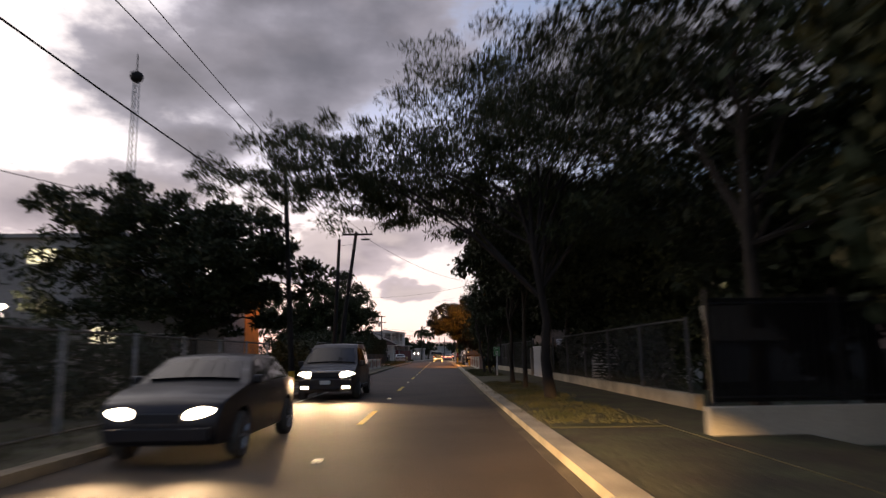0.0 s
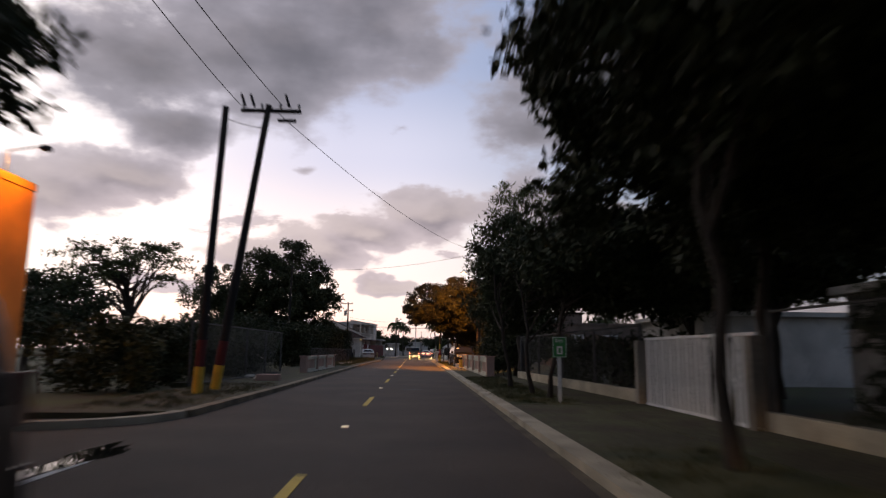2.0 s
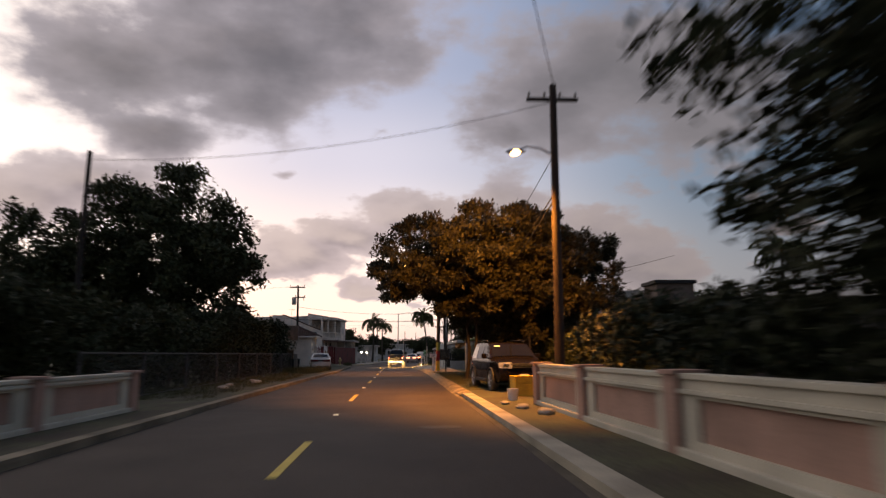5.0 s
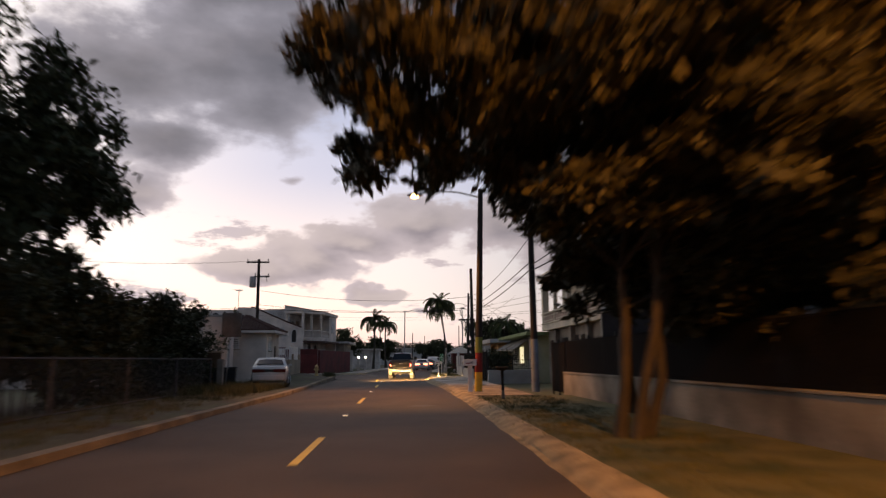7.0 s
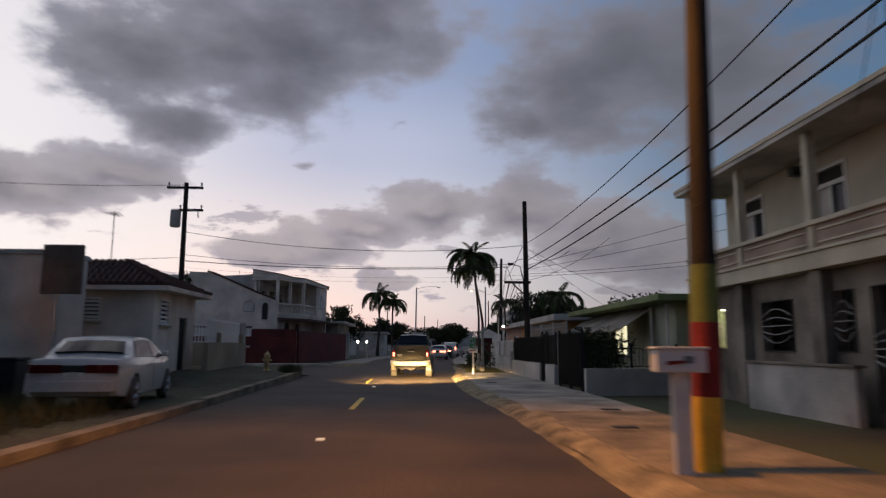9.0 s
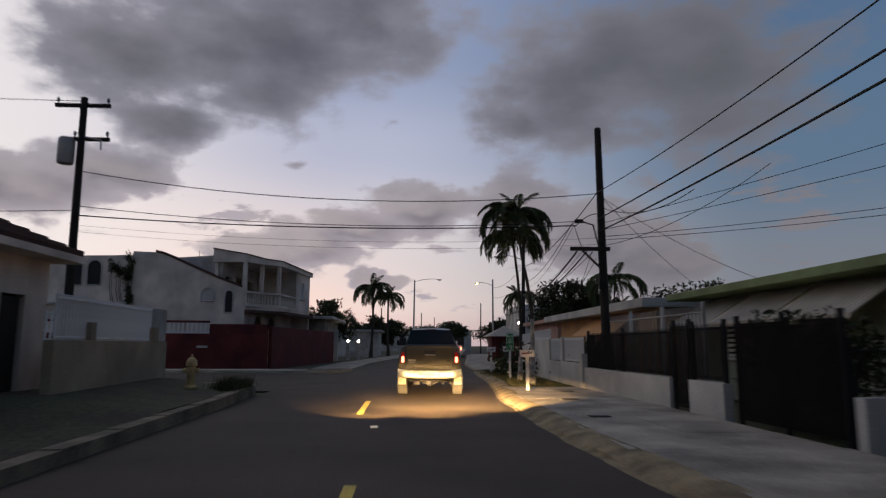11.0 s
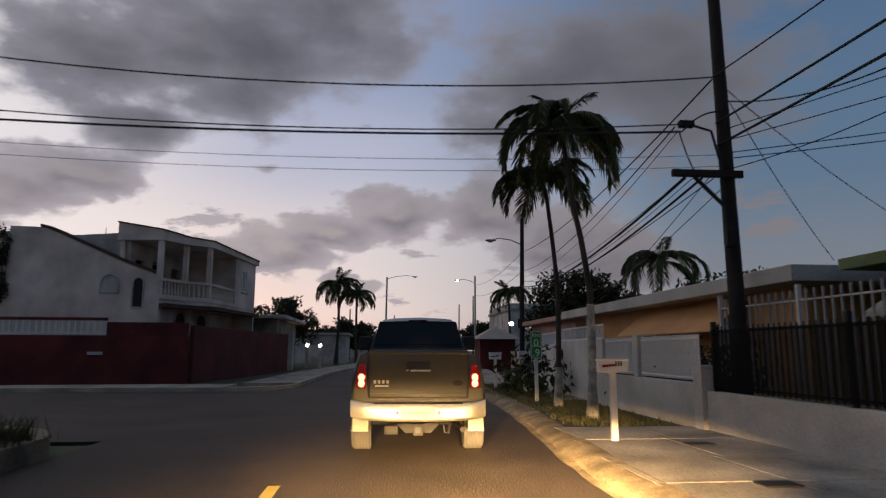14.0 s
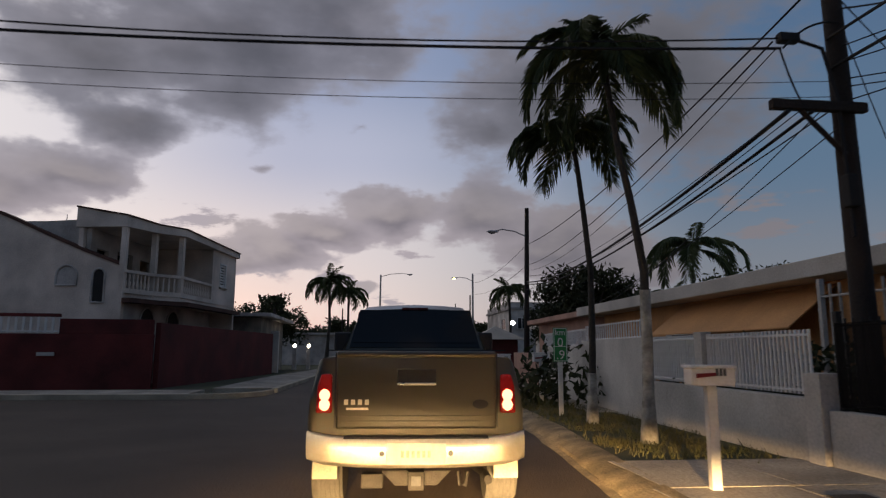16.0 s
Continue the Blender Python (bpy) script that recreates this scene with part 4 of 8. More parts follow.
def frond_mesh(length, seed, rise, fall):
    """A feathery leaf whose stalk climbs at the angle rise and curls over to the angle fall (degrees)."""
    rng = np.random.default_rng(seed)
    bm = B()
    pts, n = [Vector((0, 0, 0))], 16
    for i in range(n):
        a = radians(rise + (fall - rise) * ((i + 0.5) / n) ** 0.85)
        pts.append(pts[-1] + Vector((math.cos(a), 0, math.sin(a))) * length / n)
    tube(bm, pts, [0.032 * (1 - 0.85 * i / n) for i in range(n + 1)], 5, False)
    count = 46
    for i in range(count):
        u = 0.13 + 0.86 * i / (count - 1)
        f = u * n
        k = int(min(n - 1, f))
        a = pts[k].lerp(pts[k + 1], f - k)
        tan = (pts[k + 1] - pts[k]).normalized()
        up = Vector((-tan.z, 0, tan.x))
        for s in (-1, 1):
            if rng.random() < 0.06:
                continue
            ln = length * 0.235 * math.sin(math.pi * min(0.97, 0.2 + u * 0.66)) ** 0.7 * rng.uniform(0.8, 1.12)
            d = (tan * (0.55 + 0.25 * u) + Vector((0, s * rng.uniform(0.55, 0.85), 0)) + up * rng.uniform(-0.1, 0.3) + Vector((0, 0, -0.25))).normalized()
            w = d.cross(Vector((0, s * 0.3, 1))).normalized() * 0.02 * (length / 1.9)
            m = a + d * ln * 0.5
            e = a + d * ln + Vector((0, 0, -0.25 * ln))
            bm.faces.new([bm.verts.new(p) for p in (a - w * 0.6, m - w, e, m + w, a + w * 0.6)])
    return to_mesh("frond", bm, M["frond"])


FRONDS = [frond_mesh(n, 70 + i, r, f) for i, (n, r, f) in enumerate(((1.35, 84, 20), (1.8, 72, -60), (1.95, 62, -82), (2.0, 50, -92), (2.0, 34, -94), (1.9, 8, -98)))]


def palm(at, path, r, scale, count, label, seed, wash=0.0):
    rng = np.random.default_rng(seed)
    t = thing("palm_tree", label, "palm tree", at)
    bm = B()
    P = [Vector(p) for p in path]
    fine = []
    for a, b in zip(P, P[1:]):
        fine += [a.lerp(b, i / 8) for i in range(8)]
    fine.append(P[-1])
    n = len(fine)
    tube(bm, fine, [r * (1.35 - 0.6 * min(1, i / 4) + 0.25 - 0.4 * i / n) * (1.0 + 0.05 * (i % 2)) for i in range(n)], 10)
    part("trunk", bm, M["palmbark"], t, smooth=True)
    if wash:
        k = next(i for i, p in enumerate(fine) if p.z > wash)
        bm = B()
        tube(bm, fine[:k + 1], [r * (1.35 - 0.6 * min(1, i / 4) + 0.25 - 0.4 * i / n) * (1.0 + 0.05 * (i % 2)) + 0.012 for i in range(k + 1)], 10)
        part("painted_band", bm, M["whitewash"], t, "flaking whitewash on the lower trunk", smooth=True)
    top = P[-1]
    part("crownshaft", tube(B(), [top - Vector((0, 0, 0.45)) * scale, top, top + Vector((0, 0, 0.3)) * scale], [r * 0.9, r * 1.25, r * 0.5], 8), M["frond"], t, smooth=True)
    for i in range(count + 4):
        k = (0, 1, 2, 2, 3, 3, 3, 4, 4, 5)[(i * 7 + 3 * seed) % 10]
        f = part("frond", FRONDS[k], None, t)
        q = scale * rng.uniform(0.88, 1.1)
        f.matrix_basis = Matrix.Translation(top) @ pose(0, 0, 0, 0, 0, i * 137.5 + rng.uniform(-14, 14)) @ pose(0, 0, 0, rng.uniform(-20, 20), rng.uniform(-7, 7), 0) @ Matrix.Diagonal((q, q, q, 1))
    return t


palm((4.64, 125.1, 0.1), [(0, 0, 0), (0.03, 0, 1.3), (0.03, 0, 2.4), (-0.12, 0, 3.4), (-0.28, 0, 4.2), (-0.42, 0.1, 5.62)], 0.07, 0.83, 19, "tall coconut palm with a whitewashed lower trunk", 81, 2.0)
palm((4.68, 127.6, 0.1), [(0, 0, 0), (0.04, 0, 1.4), (0.05, 0, 2.7), (-0.05, 0, 3.8), (-0.15, 0, 4.7), (-0.25, 0, 5.3)], 0.064, 0.78, 17, "coconut palm with a slim leaning trunk", 82, 0.8)
palm((10.9, 136.0, 0.0), [(0, 0, 0), (0, 0, 2.5), (0.1, 0, 4.6)], 0.055, 1.05, 9, "small palm behind the garden wall", 83)
palm((28.5, 95.0, 0.0), [(0, 0, 0), (0.1, 0, 4.0), (0.2, 0, 8.6)], 0.16, 1.35, 15, "palm tree behind the flat-roofed house", 84)
palm((-3.4, 176.0, 0.0), [(0, 0, 0), (0.2, 0, 4.0), (0.1, 0, 7.5)], 0.15, 1.45, 16, "palm tree beside the road", 85)
palm((-1.6, 180.0, 0.0), [(0, 0, 0), (-0.1, 0, 3.0), (-0.1, 0, 6.9)], 0.15, 1.3, 15, "palm tree beside the road", 86)
palm((11.5, 168.0, 0.0), [(0, 0, 0), (0.2, 0, 3.0), (0.1, 0, 6.2)], 0.14, 1.25, 14, "palm tree beside the road", 87)
palm((13.5, 143.0, 0.0), [(0, 0, 0), (0.2, 0, 2.0), (0.1, 0, 3.6)], 0.12, 0.9, 12, "low palm in a garden", 88)
palm((22.5, 92.0, 0.0), [(0, 0, 0), (0.1, 0, 2.5), (0.2, 0, 4.7)], 0.14, 0.8, 12, "palm tree behind the flat-roofed house", 89)

# ---- poles, lamps and cables ----


def pole(at, top, r, label, mt="pole", bands=(), name="utility_pole"):
    """top: offset of the tip from the foot. bands: (z0, z1, material)."""
    t = thing(name, label, "pole", at)
    top = Vector(top)
    bm = tube(B(), [top * (i / 6) for i in range(7)], [r * (1.12 - 0.34 * i / 6) for i in range(7)], 12)
    part("post", bm, M[mt], t, smooth=True)
    for z0, z1, m in bands:
        a, b = top * (z0 / top.z), top * (z1 / top.z)
        ra, rb = (r * (1.12 - 0.34 * z / top.z) + 0.006 for z in (z0, z1))
        part("painted_band", tube(B(), [a, b], [ra, rb], 12), M[m], t, m.replace("olive", "green").replace("bluegrey", "blue-grey") + " painted band", smooth=True)
    return t


def crossarm(t, z, x0, x1, y=0.14, ins=3, off=(0, 0), rot=0.0):
    bm = bevelled(box(B(), x0, y - 0.05, z - 0.06, x1, y + 0.05, z + 0.06), 0.01)
    arm = part("crossarm", bm, M["pole"], t)
    for i in range(ins):
        x = x0 + 0.08 + (x1 - x0 - 0.16) * i / max(1, ins - 1)
        part("insulator", lathe(B(), [(0.02, z + 0.06), (0.025, z + 0.12), (0.055, z + 0.14), (0.04, z + 0.19), (0.05, z + 0.21), (0.02, z + 0.26)], 10, at=(x, y, 0)), M["grey"], arm, smooth=True)
    return arm


def lamp_arm(t, base, head, bowl="sodium"):
    b, h = Vector(base), Vector(head)
    d = (h - b)
    bm = tube(B(), [b, b + d * 0.35 + Vector((0, 0, 0.22)), b + d * 0.7 + Vector((0, 0, 0.26)), h + Vector((0, 0, 0.1))], [0.035, 0.032, 0.03, 0.028], 8)
    part("lamp_arm", bm, M["galv"], t, smooth=True)
    u = Vector((d.x, d.y, 0)).normalized()
    yaw = math.degrees(math.atan2(u.y, u.x))
    hd = part("lamp_head", lathe(B(), [(0.05, -0.34), (0.1, -0.22), (0.14, 0.0), (0.12, 0.2), (0.03, 0.3)], 12, axis="x"), M["galv"], t, smooth=True)
    hd.matrix_basis = Matrix.Translation(h + Vector((0, 0, 0.08))) @ pose(0, 0, 0, 0, 0, yaw) @ Matrix.Diagonal((1, 1, 0.55, 1))
    bw = part("bowl", lathe(B(), [(0.03, -0.2), (0.12, -0.17), (0.17, -0.06), (0.18, 0.02)], 16), M[bowl], hd, "glowing sodium bowl" if bowl == "sodium" else "", smooth=True)
    bw.matrix_basis = pose(0, 0, -0.01) @ Matrix.Diagonal((1.1, 0.8, 1.1, 1))


pole((-4.85, 36.4, 0.1), (0.3, 0, 8.45), 0.12, "leaning bare wooden utility pole with painted foot", bands=((0.0, 0.75, "yellow"), (0.75, 1.5, "maroon")))
p_mid = pole((-4.95, 38.4, 0.1), (1.2, 0, 9.3), 0.13, "leaning wooden utility pole with a loaded crossarm", bands=((0.0, 0.75, "yellow"), (0.75, 1.5, "maroon")))
crossarm(p_mid, 9.15, 0.25, 2.25, ins=4)
for dx in (0.45, 0.75, 1.9):
    part("fuse_holder", tube(B(), [(dx, -0.1, 9.2), (dx - 0.12, -0.2, 9.6)], [0.05, 0.04], 8), M["black"], p_mid)
part("brace", box(B(), 1.5, 0.05, 8.75, 2.1, 0.12, 8.85), M["pole"], p_mid)
pole((-4.35, 23.1, -0.02), (-0.5, 0, 9.4), 0.11, "dark wooden utility pole with a yellow foot", bands=((0.0, 0.8, "yellow"),))
pole((-9.5, 73.6, 0.0), (0.1, 0, 8.5), 0.10, "slim wooden utility pole behind the hedge")
p_lamp = pole((6.35, 70.6, 0.1), (0.1, 0, 9.9), 0.14, "tall brown wooden utility pole carrying a street lamp", "polebrown")
crossarm(p_lamp, 9.45, -0.75, 0.95, ins=4)
lamp_arm(p_lamp, (0.08, 0, 7.5), (-1.2, 0, 7.55))
p_two = pole((4.34, 99.55, 0.1), (0.22, 0, 8.1), 0.13, "street lamp pole painted yellow, red and green at the foot", "pole", ((0.0, 0.75, "yellow"), (0.75, 1.5, "red"), (1.5, 2.1, "olive")), name="street_lamp")
lamp_arm(p_two, (0.2, 0, 7.75), (-2.47, 0, 7.75))
pole((6.5, 99.1, 0.1), (-0.02, 0, 8.25), 0.13, "wooden utility pole with a blue-grey painted foot", bands=((0.0, 2.0, "bluegrey"),))
p_four = pole((6.6, 123.3, 0.1), (-0.08, 0, 8.1), 0.13, "dark wooden utility pole on the footpath corner")
crossarm(p_four, 4.2, -1.08, 0.15, y=-0.14, ins=0)
part("brace", tube(B(), [(-0.7, -0.14, 4.14), (-0.12, -0.1, 3.6)], 0.035, 6), M["pole"], p_four)
part("splice_box", bevelled(box(B(), -0.92, -0.2, 5.0, -0.66, -0.08, 5.12), 0.02), M["black"], p_four)
part("cable_riser", tube(B(), [(-0.7, -0.14, 5.05), (-0.35, -0.14, 4.95), (-0.2, -0.14, 4.3), (-0.17, -0.16, 2.6)], 0.025, 6), M["wire"], p_four)
part("meter_box", bevelled(box(B(), -0.24, -0.24, 2.95, -0.1, -0.1, 3.35), 0.02), M["black"], p_four)
p_t = pole((-9.6, 123.8, 0.1), (-0.05, 0, 8.9), 0.13, "wooden utility pole with a grey transformer")
crossarm(p_t, 8.7, -1.0, 0.7, ins=3)
crossarm(p_t, 7.6, -0.4, 0.75, ins=2)
part("transformer", lathe(B(), [(0.02, 0.0), (0.22, 0.0), (0.24, 0.05), (0.24, 0.75), (0.2, 0.82), (0.02, 0.86)], 16, at=(-0.45, -0.05, 6.75)), M["grey"], p_t, "grey pole transformer can", smooth=True)
part("bracket", tube(B(), [(0.1, -0.1, 7.6), (0.6, -0.1, 7.5), (0.62, -0.1, 7.2)], 0.03, 6), M["galv"], p_t)
p_five = pole((8.75, 150.0, 0.0), (0.15, 0, 9.0), 0.14, "dark utility pole with a street lamp arm", name="street_lamp")
lamp_arm(p_five, (0.1, 0, 7.45), (-1.75, 0, 7.6), "grey")
p_six = pole((1.35, 190.0, 0.0), (0.1, 0, 9.9), 0.12, "slim grey street lamp with a curved arm", "galv", name="street_lamp")
lamp_arm(p_six, (0.1, 0, 9.7), (3.4, 0, 9.9), "grey")
p_sev = pole((11.2, 185.0, 0.0), (0.0, 0, 9.6), 0.12, "slim street lamp beside the road", "galv", name="street_lamp")
lamp_arm(p_sev, (0, 0, 8.8), (-2.0, 0, 9.0))
for x, y, h in ((3.2, 230, 7.5), (13.0, 215, 8.5), (7, 262, 8), (-3.5, 205, 7.0), (-6.5, 165, 4.4), (13.8, 205, 9)):
    pole((x, y, 0), (0.05, 0, h), 0.11, "thin utility pole in the distance")


def cable(a, b, sag, r=0.013, label="thin black overhead cable span"):
    a, b = Vector(a), Vector(b)
    n = 18
    bm = tube(B(), [a.lerp(b, i / n) - Vector((0, 0, sag * 4 * (i / n) * (1 - i / n))) for i in range(n + 1)], r, 5)
    return solo("overhead_cable", bm, M["wire"], label, "cable", group="overhead cables")


for a, b, s, r in (
    ((6.4, 123.2, 6.05), (-9.7, 123.8, 6.65), 0.55, 0.014), ((5.7, 123.15, 5.15), (-9.7, 123.8, 5.55), 0.35, 0.012), ((5.7, 123.15, 5.02), (-9.7, 123.8, 5.25), 0.22, 0.02),
    ((6.4, 123.2, 4.65), (-9.7, 123.8, 4.95), 0.3, 0.0045), ((6.4, 123.2, 4.45), (-9.7, 123.8, 4.75), 0.3, 0.0045),
    ((6.42, 123.3, 6.1), (6.45, 99.1, 6.15), 0.45, 0.013), ((6.42, 123.3, 5.25), (6.45, 99.1, 5.15), 0.2, 0.02), ((6.42, 123.3, 4.85), (6.45, 99.1, 4.85), 0.22, 0.022),
    ((6.45, 99.1, 6.2), (6.55, 70.6, 7.88), 0.5, 0.013), ((6.45, 99.1, 5.0), (6.50, 70.6, 6.55), 0.6, 0.02), ((6.45, 99.1, 4.78), (6.50, 70.6, 6.37), 0.75, 0.024), ((6.45, 99.1, 5.9), (16, 84, 6.4), 0.4, 0.01),
    ((6.53, 70.6, 6.55), (9.2, 99.6, 5.4), 0.3, 0.01), ((6.45, 99.1, 6.1), (9.4, 104.0, 5.6), 0.1, 0.008),
    ((6.4, 123.3, 6.05), (8.85, 150.0, 7.0), 0.45, 0.016), ((5.6, 123.15, 5.1), (8.85, 150.0, 5.9), 0.5, 0.012), ((5.7, 123.1, 4.2), (8.8, 150.0, 5.0), 0.55, 0.03), ((6.0, 123.1, 4.2), (8.8, 150.0, 4.9), 0.6, 0.024),
    ((6.2, 123.1, 4.2), (8.8, 150.0, 4.6), 0.4, 0.01), ((5.75, 123.1, 4.25), (8.8, 150.0, 5.3), 0.5, 0.007), ((5.9, 123.1, 4.25), (8.8, 150.0, 5.4), 0.7, 0.007), ((5.62, 123.1, 5.0), (8.8, 150.0, 5.6), 0.65, 0.007),
    ((5.65, 123.1, 5.0), (5.95, 123.12, 4.24), 0.1, 0.012), ((5.7, 123.1, 5.0), (6.5, 123.16, 5.4), -0.12, 0.014), ((6.55, 123.16, 5.6), (7.6, 119.0, 5.2), 0.35, 0.012), ((6.55, 123.16, 4.4), (9.0, 118.0, 5.6), 0.3, 0.009), ((6.2, 123.1, 4.3), (9.6, 140.0, 3.2), 0.2, 0.008), ((6.3, 123.1, 4.0), (9.0, 140.0, 3.1), 0.2, 0.008),
    ((6.45, 123.3, 6.1), (11.5, 127.5, 3.5), 0.15, 0.009), ((6.45, 123.3, 6.05), (15.0, 127.0, 3.4), 0.35, 0.009), ((6.45, 123.3, 5.1), (21, 104, 8.2), 0.3, 0.009), ((6.45, 123.3, 4.9), (21, 104, 7.2), 0.35, 0.009),
    ((6.45, 123.3, 4.7), (24, 112, 6.2), 0.4, 0.009), ((6.45, 123.3, 4.6), (24, 112, 6.0), 0.45, 0.009),
    ((8.85, 150, 7.0), (11.2, 185, 8.6), 0.5, 0.014), ((8.85, 150, 5.9), (11.2, 185, 7.4), 0.5, 0.014),
    ((-9.7, 123.8, 5.4), (-24, 120, 5.2), 0.3, 0.012), ((-9.7, 123.8, 8.9), (-26, 119, 8.6), 0.4, 0.012),
    ((-4.7, 38.4, 9.4), (-4.90, 23.1, 9.3), 0.25, 0.013), ((-3.3, 38.4, 9.4), (-4.50, 23.1, 9.4), 0.25, 0.013), ((-4.90, 23.1, 9.3), (-5.6, -30, 9.3), 0.6, 0.014), ((-4.50, 23.1, 9.4), (-4.6, -30, 9.6), 0.6, 0.012),
    ((-4.70, 23.1, 7.2), (-6.0, -30, 7.6), 0.8, 0.02), ((-4.70, 23.1, 6.5), (-16, -6, 6.4), 0.5, 0.012),
    ((-3.75, 38.4, 9.4), (6.60, 70.6, 9.47), 0.9, 0.012), ((-4.55, 36.4, 8.2), (-3.9, 38.4, 8.6), 0.05, 0.012),
    ((6.60, 70.6, 9.47), (-9.4, 73.6, 8.2), 0.6, 0.01)):
    cable(a, b, s, r)

# far radio mast
mast = thing("radio_mast", "thin lattice radio mast with a round cage on a flat roof", "mast", (-17.4, 35.5, 7.9))
bm = B()
for a in range(3):
    c, s = math.cos(a * 2.094), math.sin(a * 2.094)
    tube(bm, [(c * 0.32, s * 0.32, 0), (c * 0.2, s * 0.2, 10.8)], 0.03, 5)
for i in range(24):
    z, w0, w1 = i * 0.45, 0.32 - 0.005 * i, 0.315 - 0.005 * i
    for a in range(3):
        a0, a1 = a * 2.094, (a + 1) * 2.094
        tube(bm, [(math.cos(a0) * w0, math.sin(a0) * w0, z), (math.cos(a1) * w1, math.sin(a1) * w1, z + 0.45)], 0.014, 4)
part("lattice", bm, M["galv"], mast)
part("cage", lathe(B(), [(0.12, 10.8), (0.34, 10.95), (0.42, 11.2), (0.34, 11.42), (0.1, 11.55)], 14), M["black"], mast, "round dark cage at the mast head", smooth=True)
part("antenna", tube(B(), [(0, 0, 11.5), (0, 0, 12.7)], 0.04, 5), M["black"], mast)

# ---- houses ----


def wallbox(bm, plane, u0, u1, z0, z1, d0, d1):
    """A box on a wall: plane is ('x' or 'y', place, outward sign); d0 to d1 is its depth outwards."""
    ax, c, s = plane
    a, b = c + s * d0, c + s * d1
    a, b = min(a, b), max(a, b)
    if ax == "x":
        return box(bm, a, u0, z0, b, u1, z1)
    return box(bm, u0, a, z0, u1, b, z1)


def pierced(bm, plane, u0, u1, z0, z1, thick, holes):
    """A wall in one piece with real openings: holes are (u0, u1, z0, z1)."""
    ax, c, sg = plane
    us = sorted({u0, u1, *(h[0] for h in holes), *(h[1] for h in holes)})
    zs = sorted({z0, z1, *(max(z0, h[2]) for h in holes), *(min(z1, h[3]) for h in holes)})
    solid = {}
    for i in range(len(us) - 1):
        for k in range(len(zs) - 1):
            mu, mz = (us[i] + us[i + 1]) / 2, (zs[k] + zs[k + 1]) / 2
            solid[i, k] = not any(h[0] < mu < h[1] and h[2] < mz < h[3] for h in holes)
    cache = {}

    def vert(i, k, d):
        if (i, k, d) not in cache:
            w = c if d == 0 else c - sg * thick
            cache[i, k, d] = bm.verts.new((w, us[i], zs[k]) if ax == "x" else (us[i], w, zs[k]))
        return cache[i, k, d]
    for (i, k), full in solid.items():
        if not full:
            continue
        for d in (0, 1):
            bm.faces.new((vert(i, k, d), vert(i + 1, k, d), vert(i + 1, k + 1, d), vert(i, k + 1, d)))
        for (ni, nk), (a, b) in (((i - 1, k), ((i, k), (i, k + 1))), ((i + 1, k), ((i + 1, k), (i + 1, k + 1))), ((i, k - 1), ((i, k), (i + 1, k))), ((i, k + 1), ((i, k + 1), (i + 1, k + 1)))):
            if not solid.get((ni, nk), False):
                bm.faces.new((vert(*a, 0), vert(*b, 0), vert(*b, 1), vert(*a, 1)))
    return bm


def window(t, plane, u0, u1, z0, z1, style="glass", frame_mat="whitemetal"):
    w = 0.06
    bm = B()
    for a in ((u0, u0 + w, z0, z1), (u1 - w, u1, z0, z1), (u0 + w, u1 - w, z0, z0 + w), (u0 + w, u1 - w, z1 - w, z1)):
        wallbox(bm, plane, *a, -0.1, 0.025)
    win = part("window", bm, M[frame_mat], t)
    if style == "louvre":
        part("pane", wallbox(B(), plane, u0 + w, u1 - w, z0 + w, z1 - w, -0.14, -0.11), M["dark"], win)
        n = max(3, int((z1 - z0) / 0.14))
        for i in range(n):
            z = z0 + w + (z1 - z0 - 2 * w) * (i + 0.15) / n
            part("slat", wallbox(B(), plane, u0 + w, u1 - w, z, z + 0.075, -0.06, -0.02), M["whitemetal"], win)
    else:
        mid = (u0 + u1) / 2
        part("pane", wallbox(B(), plane, u0 + w, mid - 0.025, z0 + w, z1 - w, -0.06, -0.045), M["glass" if style != "lit" else "litwindow"], win)
        part("pane", wallbox(B(), plane, mid + 0.025, u1 - w, z0 + w, z1 - w, -0.06, -0.045), M["glass" if style != "lit" else "litwindow"], win)
        part("mullion", wallbox(B(), plane, mid - 0.025, mid + 0.025, z0 + w, z1 - w, -0.08, 0.01), M[frame_mat], win)
    part("sill", wallbox(B(), plane, u0 - 0.06, u1 + 0.06, z0 - 0.07, z0 - 0.004, -0.02, 0.09), M["concrete"], win)
    return win


